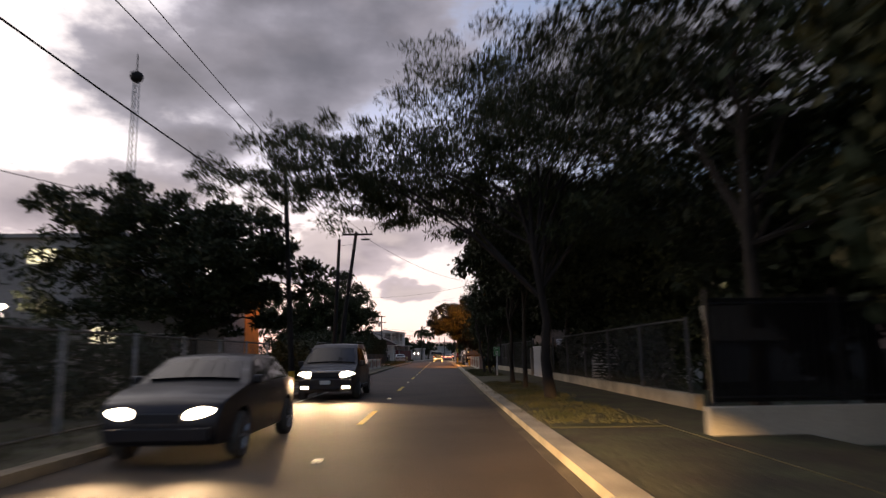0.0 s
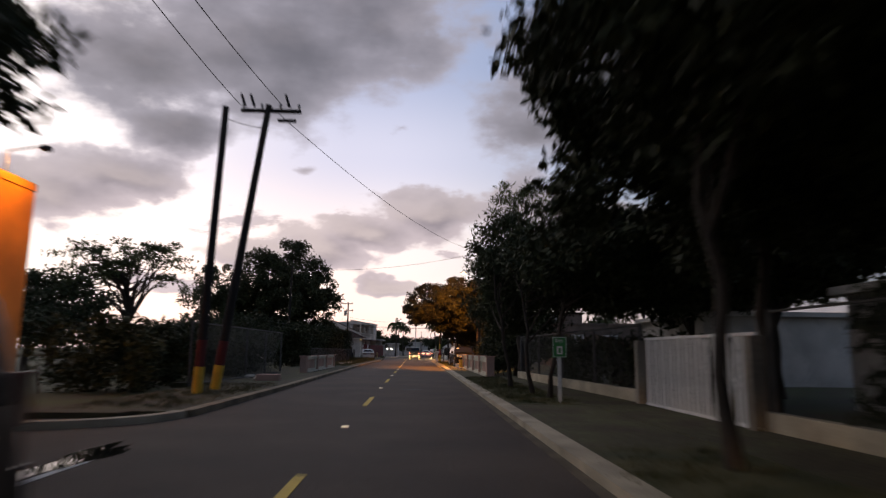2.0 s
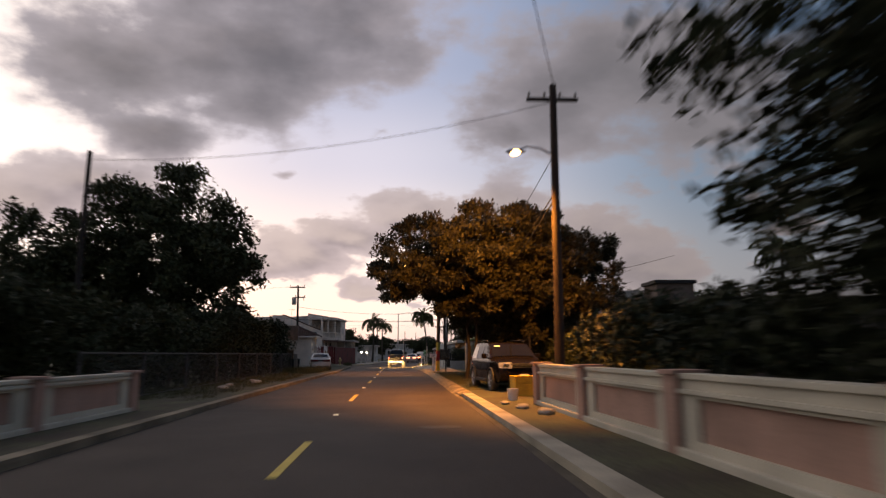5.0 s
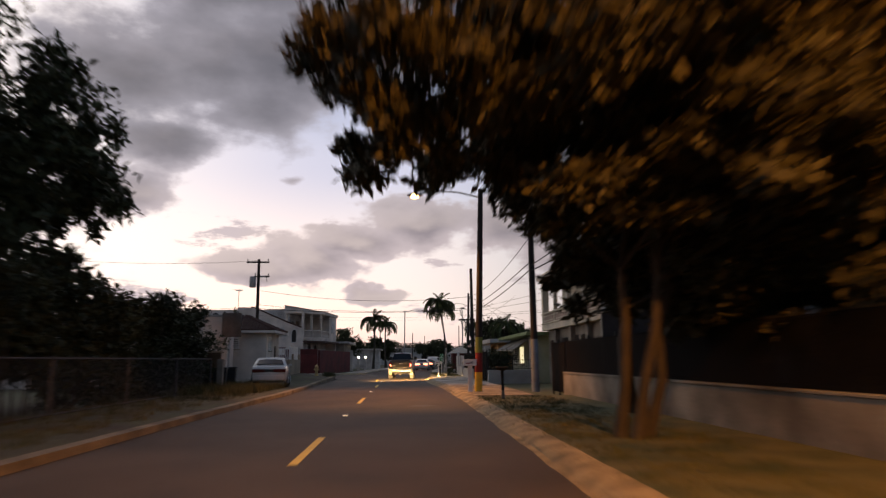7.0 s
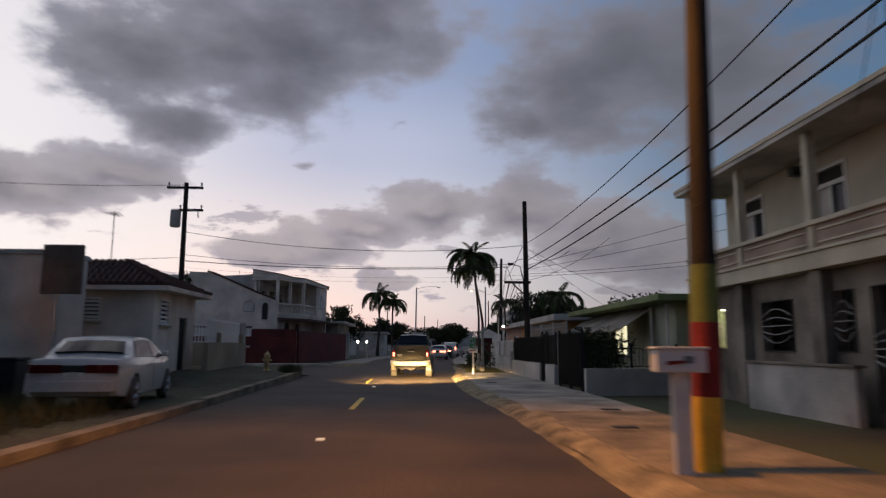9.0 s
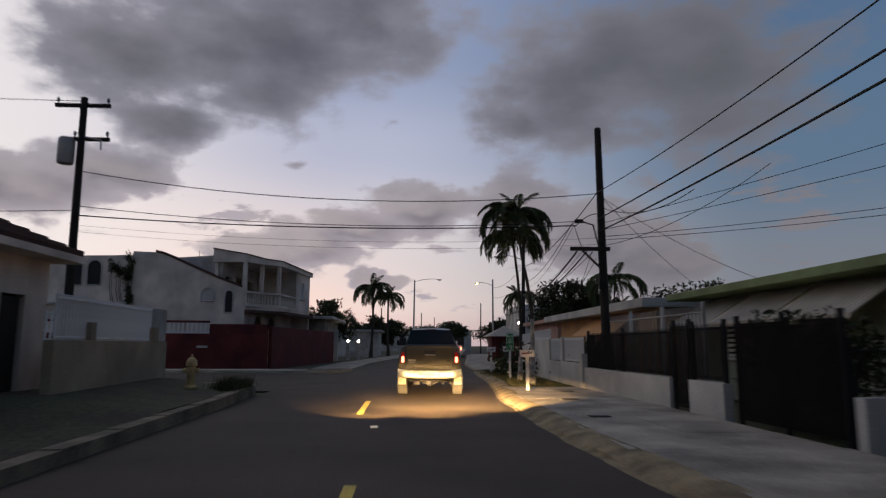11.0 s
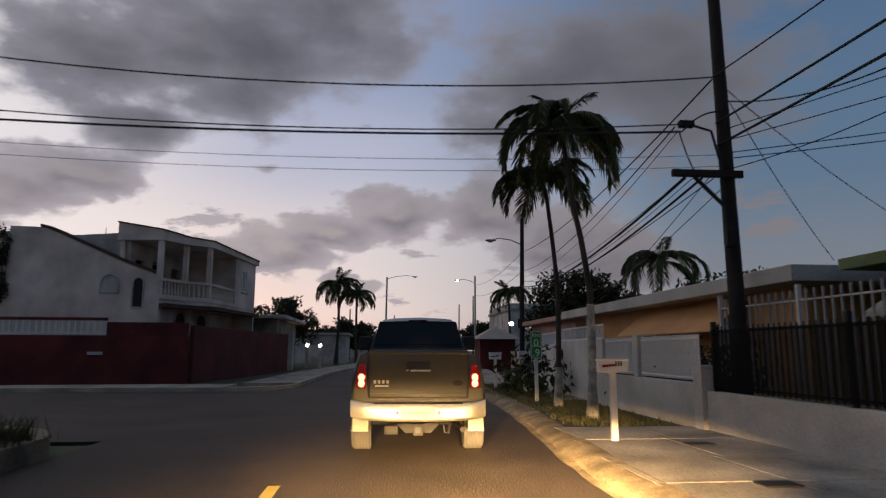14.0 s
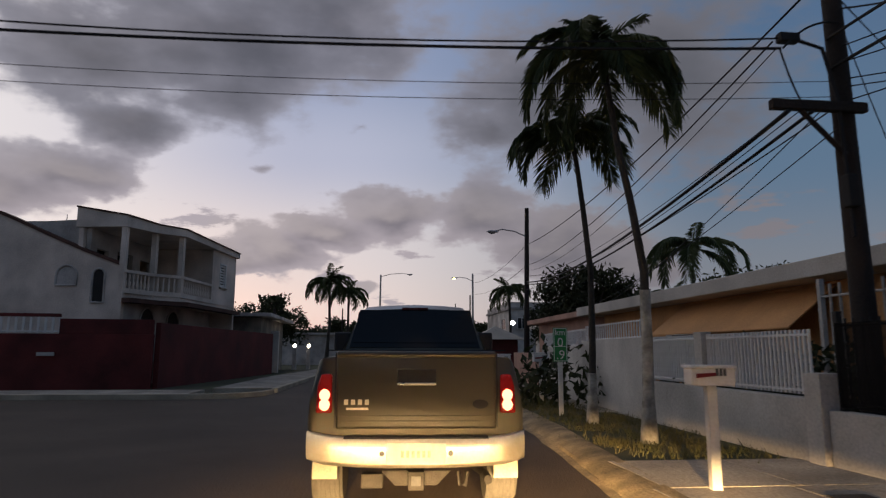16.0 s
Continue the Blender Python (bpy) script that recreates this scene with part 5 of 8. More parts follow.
def flat_house(label, x0, y0, x1, y1, h, wall="white", roof="white", wins=(), over=0.35, thick=0.22, parapet=0.0, name="house"):
    """wins: (plane axis, sign, u0, u1, z0, z1, style)."""
    t = thing(name, label, "house", ((x0 + x1) / 2, (y0 + y1) / 2, 0))
    off = Vector(((x0 + x1) / 2, (y0 + y1) / 2))
    lx0, lx1, ly0, ly1 = x0 - off.x, x1 - off.x, y0 - off.y, y1 - off.y
    faces = {("x", -1): (lx0, ly0, ly1), ("x", 1): (lx1, ly0, ly1), ("y", -1): (ly0, lx0 + 0.2, lx1 - 0.2), ("y", 1): (ly1, lx0 + 0.2, lx1 - 0.2)}
    for (ax, sg), (c, u0, u1) in faces.items():
        o = off.y if ax == "x" else off.x
        here = [(w[2] - o, w[3] - o, w[4], w[5], w[6]) for w in wins if w[0] == ax and w[1] == sg]
        part("wall", pierced(B(), (ax, c, sg), u0, u1, -0.1, h, 0.2, [w[:4] for w in here]), M[wall], t)
        for w in here:
            if w[4] != "open":
                window(t, (ax, c, sg), *w)
    part("roof", bevelled(box(B(), lx0 - over, ly0 - over, h, lx1 + over, ly1 + over, h + thick), 0.02), M[roof], t)
    part("floor", box(B(), lx0 + 0.2, ly0 + 0.2, -0.1, lx1 - 0.2, ly1 - 0.2, 0.05), M["dark"], t)
    if parapet:
        bm = B()
        for a in ((lx0, ly0, lx1, ly0 + 0.15), (lx0, ly1 - 0.15, lx1, ly1), (lx0, ly0 + 0.15, lx0 + 0.15, ly1 - 0.15), (lx1 - 0.15, ly0 + 0.15, lx1, ly1 - 0.15)):
            box(bm, a[0], a[1], h + thick, a[2], a[3], h + thick + parapet)
        part("parapet", bm, M[wall], t)
    return t


# two-storey house with a long balcony (right)
t = thing("house", "two-storey cream house with a long roofed balcony", "house", (9.6, 100.1, 0))
DOORS = [(0.8, 1.8), (3.6, 4.8), (6.3, 7.5), (9.75, 10.95)]
part("wall", pierced(B(), ("x", 1.2, -1), 0.4, 11.9, 2.96, 5.88, 0.2, [(u0, u1, 3.12, 5.5) for u0, u1 in DOORS]), M["cream"], t, "cream upper wall behind the balcony")
for k, (u0, u1) in enumerate(DOORS):
    bm = B()
    for q in ((u0, u0 + 0.08, 3.12, 5.5), (u1 - 0.08, u1, 3.12, 5.5), (u0 + 0.08, u1 - 0.08, 5.42, 5.5), (u0 + 0.08, u1 - 0.08, 5.0, 5.1)):
        wallbox(bm, ("x", 1.2, -1), *q, -0.12, 0.03)
    d = part("balcony_door", bm, M["whitemetal"], t, "white framed balcony door with a dark transom")
    mid = (u0 + u1) / 2
    part("mullion", wallbox(B(), ("x", 1.2, -1), mid - 0.04, mid + 0.04, 3.12, 5.0, -0.1, 0.02), M["whitemetal"], d)
    part("pane", wallbox(B(), ("x", 1.2, -1), u0 + 0.08, mid - 0.04, 3.14, 5.0, -0.07, -0.05), M["glass"], d, "dark glazed leaf")
    part("pane", wallbox(B(), ("x", 1.2, -1), mid + 0.04, u1 - 0.08, 3.14, 5.0, -0.07, -0.05), M["stained" if k else "glass"], d, "leaf with a drawn pale curtain" if k else "dark glazed leaf")
    part("transom", wallbox(B(), ("x", 1.2, -1), u0 + 0.08, u1 - 0.08, 5.1, 5.42, -0.1, -0.08), M["dark"], d, "dark open transom")
# near-black sheet in place of the shade inside the upper rooms
part("room_back", box(B(), 2.0, 0.5, 3.13, 2.1, 11.6, 5.86), M["dark"], t, "dark panel as shade of the room behind the balcony doors")
part("wall_fixture", bevelled(box(B(), 0.9, 7.8, 5.5, 1.19, 8.05, 5.72), 0.02), M["plastic"], t, "small dark lamp box under the ceiling")
GROUND_OPENINGS = [(3.0, 4.6, 0.15, 2.5), (5.1, 5.7, 1.24, 2.5), (7.2, 8.5, 1.24, 2.45), (10.5, 11.3, 1.3, 2.4)]
part("wall", pierced(B(), ("x", 0.3, -1), 0.4, 11.9, -0.1, 2.94, 0.2, GROUND_OPENINGS), M["dimwall"], t, "stained ground floor wall, shade in its colour, with grilled openings")
for u0, u1, z0, z1 in GROUND_OPENINGS:
    gr = part("grille", tube(B(), [(0.27, u0 + 0.02, z0 + 0.02), (0.27, u1 - 0.02, z0 + 0.02), (0.27, u1 - 0.02, z1 - 0.02), (0.27, u0 + 0.02, z1 - 0.02), (0.27, u0 + 0.02, z0 + 0.02)], 0.016, 6, False), M["dullwire"], t, "dull iron window grille with curved bars")
    for i in range(1, int((u1 - u0) / 0.2)):
        u = u0 + i * 0.2
        part("grille_bar", tube(B(), [(0.27, u, z0), (0.27, u, z1)], 0.008, 5), M["dullwire"], gr)
    um, zm, w = (u0 + u1) / 2, (z0 + z1) / 2, (u1 - u0) / 2 - 0.04
    for k in range(5):
        z, bow = zm + (k - 2) * 0.11, (k - 2) * 0.09
        part("bowed_bar", tube(B(), [(0.25, um + w * f, z + bow * (1 - f * f)) for f in (-1, -0.7, -0.35, 0, 0.35, 0.7, 1)], 0.011, 5), M["galv"], gr, "pale bowed bar")
# near-black sheet paints the shade behind the ground floor openings
part("room_back", box(B(), 1.1, 0.5, 0.0, 1.18, 11.6, 2.93), M["dark"], t, "dark panel as shade of the room behind the grilles")
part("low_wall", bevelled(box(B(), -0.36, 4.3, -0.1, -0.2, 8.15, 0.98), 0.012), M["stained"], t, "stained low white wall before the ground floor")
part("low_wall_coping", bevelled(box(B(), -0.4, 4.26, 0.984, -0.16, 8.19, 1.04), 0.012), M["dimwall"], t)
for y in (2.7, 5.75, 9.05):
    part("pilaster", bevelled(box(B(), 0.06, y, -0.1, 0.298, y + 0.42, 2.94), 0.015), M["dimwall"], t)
part("wall", box(B(), 0.42, 0.1, -0.1, 11.0, 0.3, 5.88), M["grey"], t, "blue grey side wall set back between white edges")
part("edge_band", bevelled(box(B(), 0.42, -0.06, 5.55, 11.0, 0.09, 5.88), 0.01), M["white"], t)
part("corner_pier", bevelled(box(B(), -0.04, -0.08, -0.1, 0.41, 0.36, 5.88), 0.015), M["white"], t, "white corner pier over the full height")
part("side_window", wallbox(B(), ("y", 0.1, -1), 2.7, 3.9, 4.75, 5.35, 0.0, 0.03), M["dark"], t, "dark side window under the edge band")
part("wall", box(B(), 1.4, 11.7, -0.1, 11.0, 11.9, 5.88), M["cream"], t)
part("wall", box(B(), 10.8, 0.3, -0.1, 11.0, 11.7, 5.88), M["cream"], t)
part("balcony_slab", bevelled(box(B(), -0.05, 0.37, 2.95, 10.8, 12.0, 3.3), 0.012), M["cream"], t, "cream balcony edge beam")
part("moulding", bevelled(box(B(), -0.1, 0.38, 3.304, 0.06, 12.05, 3.37), 0.012), M["cream"], t)
BAYS = [0.38, 2.8, 5.75, 8.75, 11.65]
for y0, y1 in zip(BAYS, BAYS[1:]):
    part("balcony_panel", box(B(), 0.02, y0 + 0.2, 3.372, 0.1, y1, 3.858), M["rosegrey"], t, "dull rose balcony panel")
    part("panel_strip", bevelled(box(B(), -0.01, y0 + 0.32, 3.47, 0.018, y1 - 0.12, 3.51), 0.006), M["cream"], t)
    part("panel_strip", bevelled(box(B(), -0.01, y0 + 0.32, 3.73, 0.018, y1 - 0.12, 3.77), 0.006), M["cream"], t)
part("balcony_rail", bevelled(box(B(), -0.07, 0.38, 3.86, 0.13, 12.04, 3.96), 0.015), M["cream"], t)
for y, w in zip(BAYS[1:], (0.2, 0.2, 0.2, 0.36)):
    part("column", bevelled(box(B(), -0.03, y, 3.962, w - 0.03, y + w, 5.88), 0.015), M["cream"], t)
    part("column_foot", bevelled(box(B(), -0.03, y, 3.372, w - 0.03, y + w, 3.858), 0.01), M["cream"], t)
part("roof", bevelled(box(B(), -0.26, -0.16, 5.884, 11.2, 12.2, 6.06), 0.02), M["stained"], t, "thin flat concrete roof")
part("roof_edge", bevelled(box(B(), -0.29, -0.19, 6.0, -0.263, 12.2, 6.1), 0.008), M["cream"], t)
lean = part("lean_to", slab(B(), [(-0.35, -0.9, -0.1), (6.5, -0.9, -0.1), (6.5, -0.9, 4.35), (-0.35, -0.9, 3.12)], (0, 0.1, 0)), M["brownboard"], t, "dark boarded lean-to against the side wall")
part("lean_to_roof", slab(B(), [(-0.5, -1.05, 3.14), (6.6, -1.05, 4.4), (6.6, -0.1, 4.4), (-0.5, -0.1, 3.14)], (0, 0, 0.09)), M["black"], lean, "dark sloping sheet roof")

# house with a lit green porch and striped awnings
t = flat_house("low green and cream house with a lit porch", 9.4, 112.8, 17.0, 122.6, 2.72, "palegreen", "green", [("x", -1, 117.4, 119.0, 1.0, 2.2, "lit"), ("x", -1, 120.0, 121.6, 1.0, 2.2, "louvre"), ("y", -1, 10.6, 13.2, 0.06, 2.6, "open")], over=0.85, thick=0.2)
part("porch_wall", box(B(), -2.8, -3.2, 0.05, 0.2, -3.05, 2.7), M["palegreen"], t, "pale green back wall of the open porch")
part("porch_wall", box(B(), 0.05, -4.69, 0.05, 0.2, -3.202, 2.7), M["palegreen"], t, "pale green side wall of the open porch")
d = part("porch_door", bevelled(box(B(), -1.75, -3.26, 0.06, -1.0, -3.202, 2.15), 0.012), M["white"], t, "white porch door")
part("door_handle", bevelled(box(B(), -1.1, -3.3, 1.0, -1.05, -3.262, 1.1), 0.008), M["galv"], d)
part("porch_post", tube(B(), [(-2.62, -4.95, 0), (-2.62, -4.95, 2.7)], 0.05, 8), M["whitemetal"], t)
for y0, ln in ((-3.1, 2.5), (-0.35, 2.5), (2.4, 2.3)):
    bm = slab(B(), [(-3.8, y0, 2.66), (-5.0, y0 - 0.1, 1.92), (-5.0, y0 + ln + 0.1, 1.92), (-3.8, y0 + ln, 2.66)], (0, 0, 0.03))
    aw = part("awning", bm, M["awning"], t, "pale sloping aluminium awning")
    for k in range(int(ln / 0.16)):
        u = y0 + 0.03 + k * 0.16
        part("rib", slab(B(), [(-3.8, u, 2.692), (-5.0, u, 1.952), (-5.0, u + 0.03, 1.952), (-3.8, u + 0.03, 2.692)], (0, 0, 0.012)), M["stained"], aw)
    part("valance", slab(B(), [(-5.0, y0 - 0.1 + k * 0.1, 1.92 - (0.09 if k % 2 else 0.03)) for k in range(int((ln + 0.2) / 0.1) + 1)] + [(-5.0, y0 + ln + 0.1, 1.95), (-5.0, y0 - 0.1, 1.95)], (-0.008, 0, 0)), M["awning"], aw, "scalloped awning edge")
for y in (-4.6, -3.2):
    part("porch_post", tube(B(), [(-3.95, y, 0), (-3.95, y, 2.7)], 0.05, 8), M["whitemetal"], t)
part("porch_lamp", lathe(B(), [(0.02, 2.5), (0.09, 2.52), (0.12, 2.6), (0.08, 2.7)], 12, at=(-2.1, -4.6, -0.02)), M["bulb"], t, "glowing round porch lamp", smooth=True)

# orange house behind the white fence
t = flat_house("low orange house with a wide white flat roof", 8.7, 124.6, 16.0, 138.0, 2.58, "orange", "white", [("x", -1, 131.5, 133.2, 0.9, 2.1, "louvre")], over=0.75, thick=0.3)
bm = slab(B(), [(-3.65, -4.8, 2.5), (-4.6, -4.8, 1.75), (-4.6, 0.8, 1.75), (-3.65, 0.8, 2.5)], (0, 0, 0.025))
part("awning", bm, M["orange"], t, "orange canvas awning over the terrace")
flat_house("low salmon house with a flat roof", 9.2, 141.0, 17.0, 149.0, 2.7, "pinkpanel", "pinkpanel", [("x", -1, 143, 144.6, 0.9, 2.1, "louvre")], over=0.5)
flat_house("white two-storey house down the road", 13.3, 176.0, 17.6, 188.0, 5.2, "stained", "grey", [("y", -1, 14.0, 14.9, 3.4, 4.5, "glass"), ("y", -1, 15.8, 16.8, 3.4, 4.5, "glass"), ("x", -1, 178, 180, 3.4, 4.5, "glass")], over=0.15, parapet=0.5)
flat_house("pale house far down the road", 12.5, 155.0, 19.0, 163.0, 2.9, "stained", "stained", [("x", -1, 157, 158.5, 1, 2.2, "louvre")], over=0.5)
flat_house("dull brown flat-roofed house behind the trees", 15.5, 86.0, 33.0, 94.0, 4.2, "signbrown", "signbrown", [("y", -1, 17.5, 19.0, 2.0, 3.2, "louvre"), ("y", -1, 21.0, 22.6, 2.0, 3.2, "louvre"), ("y", -1, 25.5, 27.0, 2.0, 3.2, "louvre")], over=0.1)
flat_house("small dark water tank house on the roof", 17.6, 90.5, 20.0, 92.6, 5.6, "signbrown", "black", over=0.15, name="tank_house")
flat_house("pale low house behind the dark trees", 14.0, 46.0, 24.0, 54.0, 3.0, "white", "white", [("x", -1, 48, 49.5, 1, 2.2, "louvre")], over=0.3)
flat_house("pale low house behind the dark trees", 12.5, 26.0, 21.0, 34.0, 2.9, "white", "white", [("x", -1, 28, 29.5, 1, 2.2, "louvre")], over=0.3)
# left side
flat_house("tall grey building behind a tree", -24.0, 30.0, -14.8, 42.0, 7.7, "grey", "grey", [("y", -1, -19.9, -18.3, 6.3, 7.2, "lit"), ("y", -1, -17.4, -15.8, 3.3, 4.4, "glass")], over=0.25, name="building")
flat_house("grey shop building beside the road", -16.5, 28.6, -8.95, 31.9, 4.6, "grey", "grey", [("y", -1, -15.6, -14.2, 2.1, 3.0, "lit"), ("y", -1, -12.5, -11.0, 1.2, 2.6, "glass")], over=0.05, name="building")
flat_house("tall shop corner with orange lamplight in its wall colour", -13.0, 32.2, -9.0, 34.9, 5.45, "glow_orange", "glow_orange", over=0.03, name="shop_front")
t = flat_house("pale flat-roofed house behind the parked car", -22.0, 111.2, -8.45, 112.7, 3.8, "oldwhite", "stained", [("y", -1, -15.5, -14.3, 2.0, 3.3, "glass")], over=0.05, thick=0.14)
for x0, x1, z0, z1, d in ((3.1, 4.6, 2.0, 3.45, "brown closed window shutters"), (0.4, 1.4, 0.1, 2.3, "brown panelled house door")):
    sh = part("shutter", wallbox(B(), ("y", -0.75, -1), x0, x1, z0, z1, 0.003, 0.05), M["brownboard"], t, d)
    for k in range(int((z1 - z0) / 0.16)):
        part("slat", wallbox(B(), ("y", -0.75, -1), x0 + 0.06, x1 - 0.06, z0 + 0.06 + k * 0.16, z0 + 0.17 + k * 0.16, 0.052, 0.075), M["brownboard"], sh)
    part("shutter_sill", wallbox(B(), ("y", -0.75, -1), x0 - 0.08, x1 + 0.08, z0 - 0.09, z0 - 0.004, 0.003, 0.12), M["tanwall"], sh)
part("rear_wing", box(B(), -6.6, 0.76, -0.1, 1.5, 7.4, 3.7), M["oldwhite"], t, "plain white rear wing")
part("rear_roof", bevelled(box(B(), -6.65, 0.82, 3.704, 1.55, 7.45, 3.84), 0.015), M["stained"], t)
sg = thing("sign_post", "brown blank sign board on a dark post", "sign", (-8.15, 110.6, 0))
part("post", tube(B(), [(0, 0, -0.05), (0, 0, 2.7)], 0.06, 8), M["galv"], sg)
part("board", bevelled(box(B(), -0.42, -0.08, 2.66, 0.62, 0.05, 3.98), 0.02), M["signbrown"], sg, "brown weathered board")
yw = thing("yard_wall", "short ochre yard wall with a flat dark arch painted as the shade of a niche", "wall", (-7.75, 104.9, 0))
part("wall", bevelled(box(B(), -1.2, -0.1, -0.1, 0.75, 0.1, 1.74), 0.015), M["ochre"], yw)
part("coping", bevelled(box(B(), -1.25, -0.14, 1.744, 0.8, 0.14, 1.82), 0.015), M["tanwall"], yw)
# no recess: a flat near-black arch paints the niche's shade
part("niche", slab(B(), [(0.3 * math.cos(math.pi * i / 10), -0.104, 0.95 + 0.4 * math.sin(math.pi * i / 10)) for i in range(11)] + [(-0.3, -0.104, 0.1), (0.3, -0.104, 0.1)], (0, -0.012, 0)), M["dark"], yw, "flat dark arch painted as the shade of a niche")
# tile-roofed cottage
t = thing("house", "small white house with a clay tile hip roof", "house", (-9.5, 115.05, 0))
t.scale = (1, 0.63, 1.03)
part("wall", pierced(B(), ("y", -2.6, -1), -3.0, 2.6, -0.1, 3.02, 0.2, [(-0.2, 1.2, 2.0, 2.7)]), M["oldwhite"], t)
window(t, ("y", -2.6, -1), -0.2, 1.2, 2.0, 2.7, "louvre")
part("wall", pierced(B(), ("x", 2.8, 1), -2.6, 3.4, -0.1, 3.02, 0.2, [(-1.8, -0.6, 1.9, 2.7), (1.0, 2.2, 0.1, 2.2)]), M["oldwhite"], t)
window(t, ("x", 2.8, 1), -1.8, -0.6, 1.9, 2.7, "louvre")
part("door", wallbox(B(), ("x", 2.8, 1), 1.05, 2.15, 0.1, 2.15, -0.15, -0.08), M["pole"], t, "dark wooden front door")
part("wall", box(B(), -3.0, 3.2, -0.1, 2.6, 3.4, 3.02), M["oldwhite"], t)
part("wall", box(B(), -3.2, -2.6, -0.1, -3.0, 3.4, 3.02), M["oldwhite"], t)
bm = B()
e = [(-3.8, -3.1, 3.05), (3.3, -3.1, 3.05), (3.3, 3.9, 3.05), (-3.8, 3.9, 3.05)]
r = [(-1.6, 0.2, 4.0), (1.2, 0.2, 4.0)]
v = [bm.verts.new(p) for p in e + r]
for f in ((0, 1, 5, 4), (1, 2, 5), (2, 3, 4, 5), (3, 0, 4), (3, 2, 1, 0)):
    bm.faces.new([v[i] for i in f])
roof = part("roof", bm, M["tile"], t, "dark clay tile hip roof")
TILE = to_mesh("tile", tube(B(), [(0, 0, 0), (0, 0.34, 0.0)], [0.085, 0.07], 7), M["tile"])
for row in range(9):
    u = row / 9.0
    for side, (a0, a1, b0, b1) in enumerate((((-3.8, -3.1), (3.3, -3.1), (-1.6, 0.2), (1.2, 0.2)), ((3.3, -3.1), (3.3, 3.9), (1.2, 0.2), (1.2, 0.2)))):
        pa, pb = Vector(a0).lerp(Vector(b0), u), Vector(a1).lerp(Vector(b1), u)
        n = int((pb - pa).length / 0.2)
        for k in range(n):
            q = pa.lerp(pb, (k + 0.5) / max(1, n))
            o = part("tile", TILE, None, roof)
            o.matrix_basis = Matrix.Translation((q.x, q.y, 3.08 + 0.95 * u)) @ pose(0, 0, 0, 16, 0, 0 if side == 0 else 90)
part("fascia", bevelled(box(B(), -3.84, -3.14, 2.9, 3.34, 3.94, 3.04), 0.01), M["oldwhite"], t)

# big white house on the corner with sloping wall and balcony
H = thing("house", "large white corner house with arched windows and upper balcony", "house", (-9.1, 143.0, 0), -8.0)
# upper balcony front in plan: it bows out towards the road in three bays
BAY = [(0.0, 0.0), (0.45, 1.6), (1.25, 2.45), (1.18, 6.0)]
GABLE = [(-0.2, 4.71), (-1.59, 5.22), (-3.2, 5.9), (-4.6, 6.52), (-5.3, 6.8), (-5.69, 6.89)]
part("wall", slab(B(), [(-13.6, 0, -0.1), (0, 0, -0.1), (0, 0, 4.64)] + [(x, 0, z) for x, z in GABLE] + [(-7.14, 0, 6.96), (-7.14, 0, 6.72), (-13.6, 0, 6.72)], (0, 0.22, 0)), M["oldwhite"], H, "white gable wall with a sloping top")
part("coping", slab(B(), [(x, -0.06, z + 0.004) for x, z in GABLE] + [(x, -0.06, z + 0.14) for x, z in reversed(GABLE)], (0, 0.4, 0)), M["tile"], H, "dark coping on the sloping wall")
part("ledge", bevelled(box(B(), -13.6, -0.35, 3.74, -7.2, -0.004, 3.86), 0.015), M["stained"], H, "thin stained concrete ledge")


def arch(t, plane, u, z0, w, h, recess, mt="dark", name="arched_window"):
    ax, c, s = plane
    pts = [(u - w / 2, z0), (u + w / 2, z0)] + [(u + w / 2 * math.cos(radians(a)), z0 + h + w / 2 * math.sin(radians(a))) for a in range(0, 181, 20)]
    p3 = [((c + s * 0.012, q[0], q[1]) if ax == "x" else (q[0], c + s * 0.012, q[1])) for q in pts]
    d = (-s * recess, 0, 0) if ax == "x" else (0, -s * recess, 0)
    pane = part(name, slab(B(), p3, d), M[mt], t)
    ring = [((c + s * 0.03, q[0], q[1]) if ax == "x" else (q[0], c + s * 0.03, q[1])) for q in pts]
    part("surround", tube(B(), ring + [ring[0]], 0.045, 6, False), M["stained"], pane)
    return pane


arch(H, ("y", 0.0, -1), -0.97, 3.22, 0.5, 1.1, 0.05)
arch(H, ("y", 0.0, -1), -2.28, 3.9, 0.84, 0.38, 0.02, "stained", "blind_arch")
for u in (-10.75, -9.52):
    arch(H, ("y", 0.0, -1), u, 4.9, 0.92, 1.08, 0.05)


def bay_strip(out0, out1, z0, z1, pts):
    """A band that follows the bowed front, from out0 to out1 beyond it."""
    bm = B()
    rows = []
    for i, q in enumerate(pts):
        d = (Vector(pts[min(i + 1, len(pts) - 1)]) - Vector(pts[max(i - 1, 0)])).normalized()
        n = Vector((d.y, -d.x))
        a, b = Vector(q) + n * out0, Vector(q) + n * out1
        rows.append([bm.verts.new(c) for c in ((a.x, a.y, z0), (b.x, b.y, z0), (b.x, b.y, z1), (a.x, a.y, z1))])
    for p, q in zip(rows, rows[1:]):
        for k in range(4):
            bm.faces.new((p[k], p[(k + 1) % 4], q[(k + 1) % 4], q[k]))
    bm.faces.new(rows[0][::-1])
    bm.faces.new(rows[-1])
    return bm


FRONT = BAY + [(1.18, 9.0)]
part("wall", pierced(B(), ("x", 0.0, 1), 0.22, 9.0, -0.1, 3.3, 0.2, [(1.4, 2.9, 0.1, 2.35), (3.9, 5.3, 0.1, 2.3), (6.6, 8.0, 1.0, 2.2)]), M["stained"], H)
for u in (2.15, 4.6):
    arch(H, ("x", 0.0, 1), u, 2.3, 1.3, 0.2, 0.12, "dark", "arched_opening")
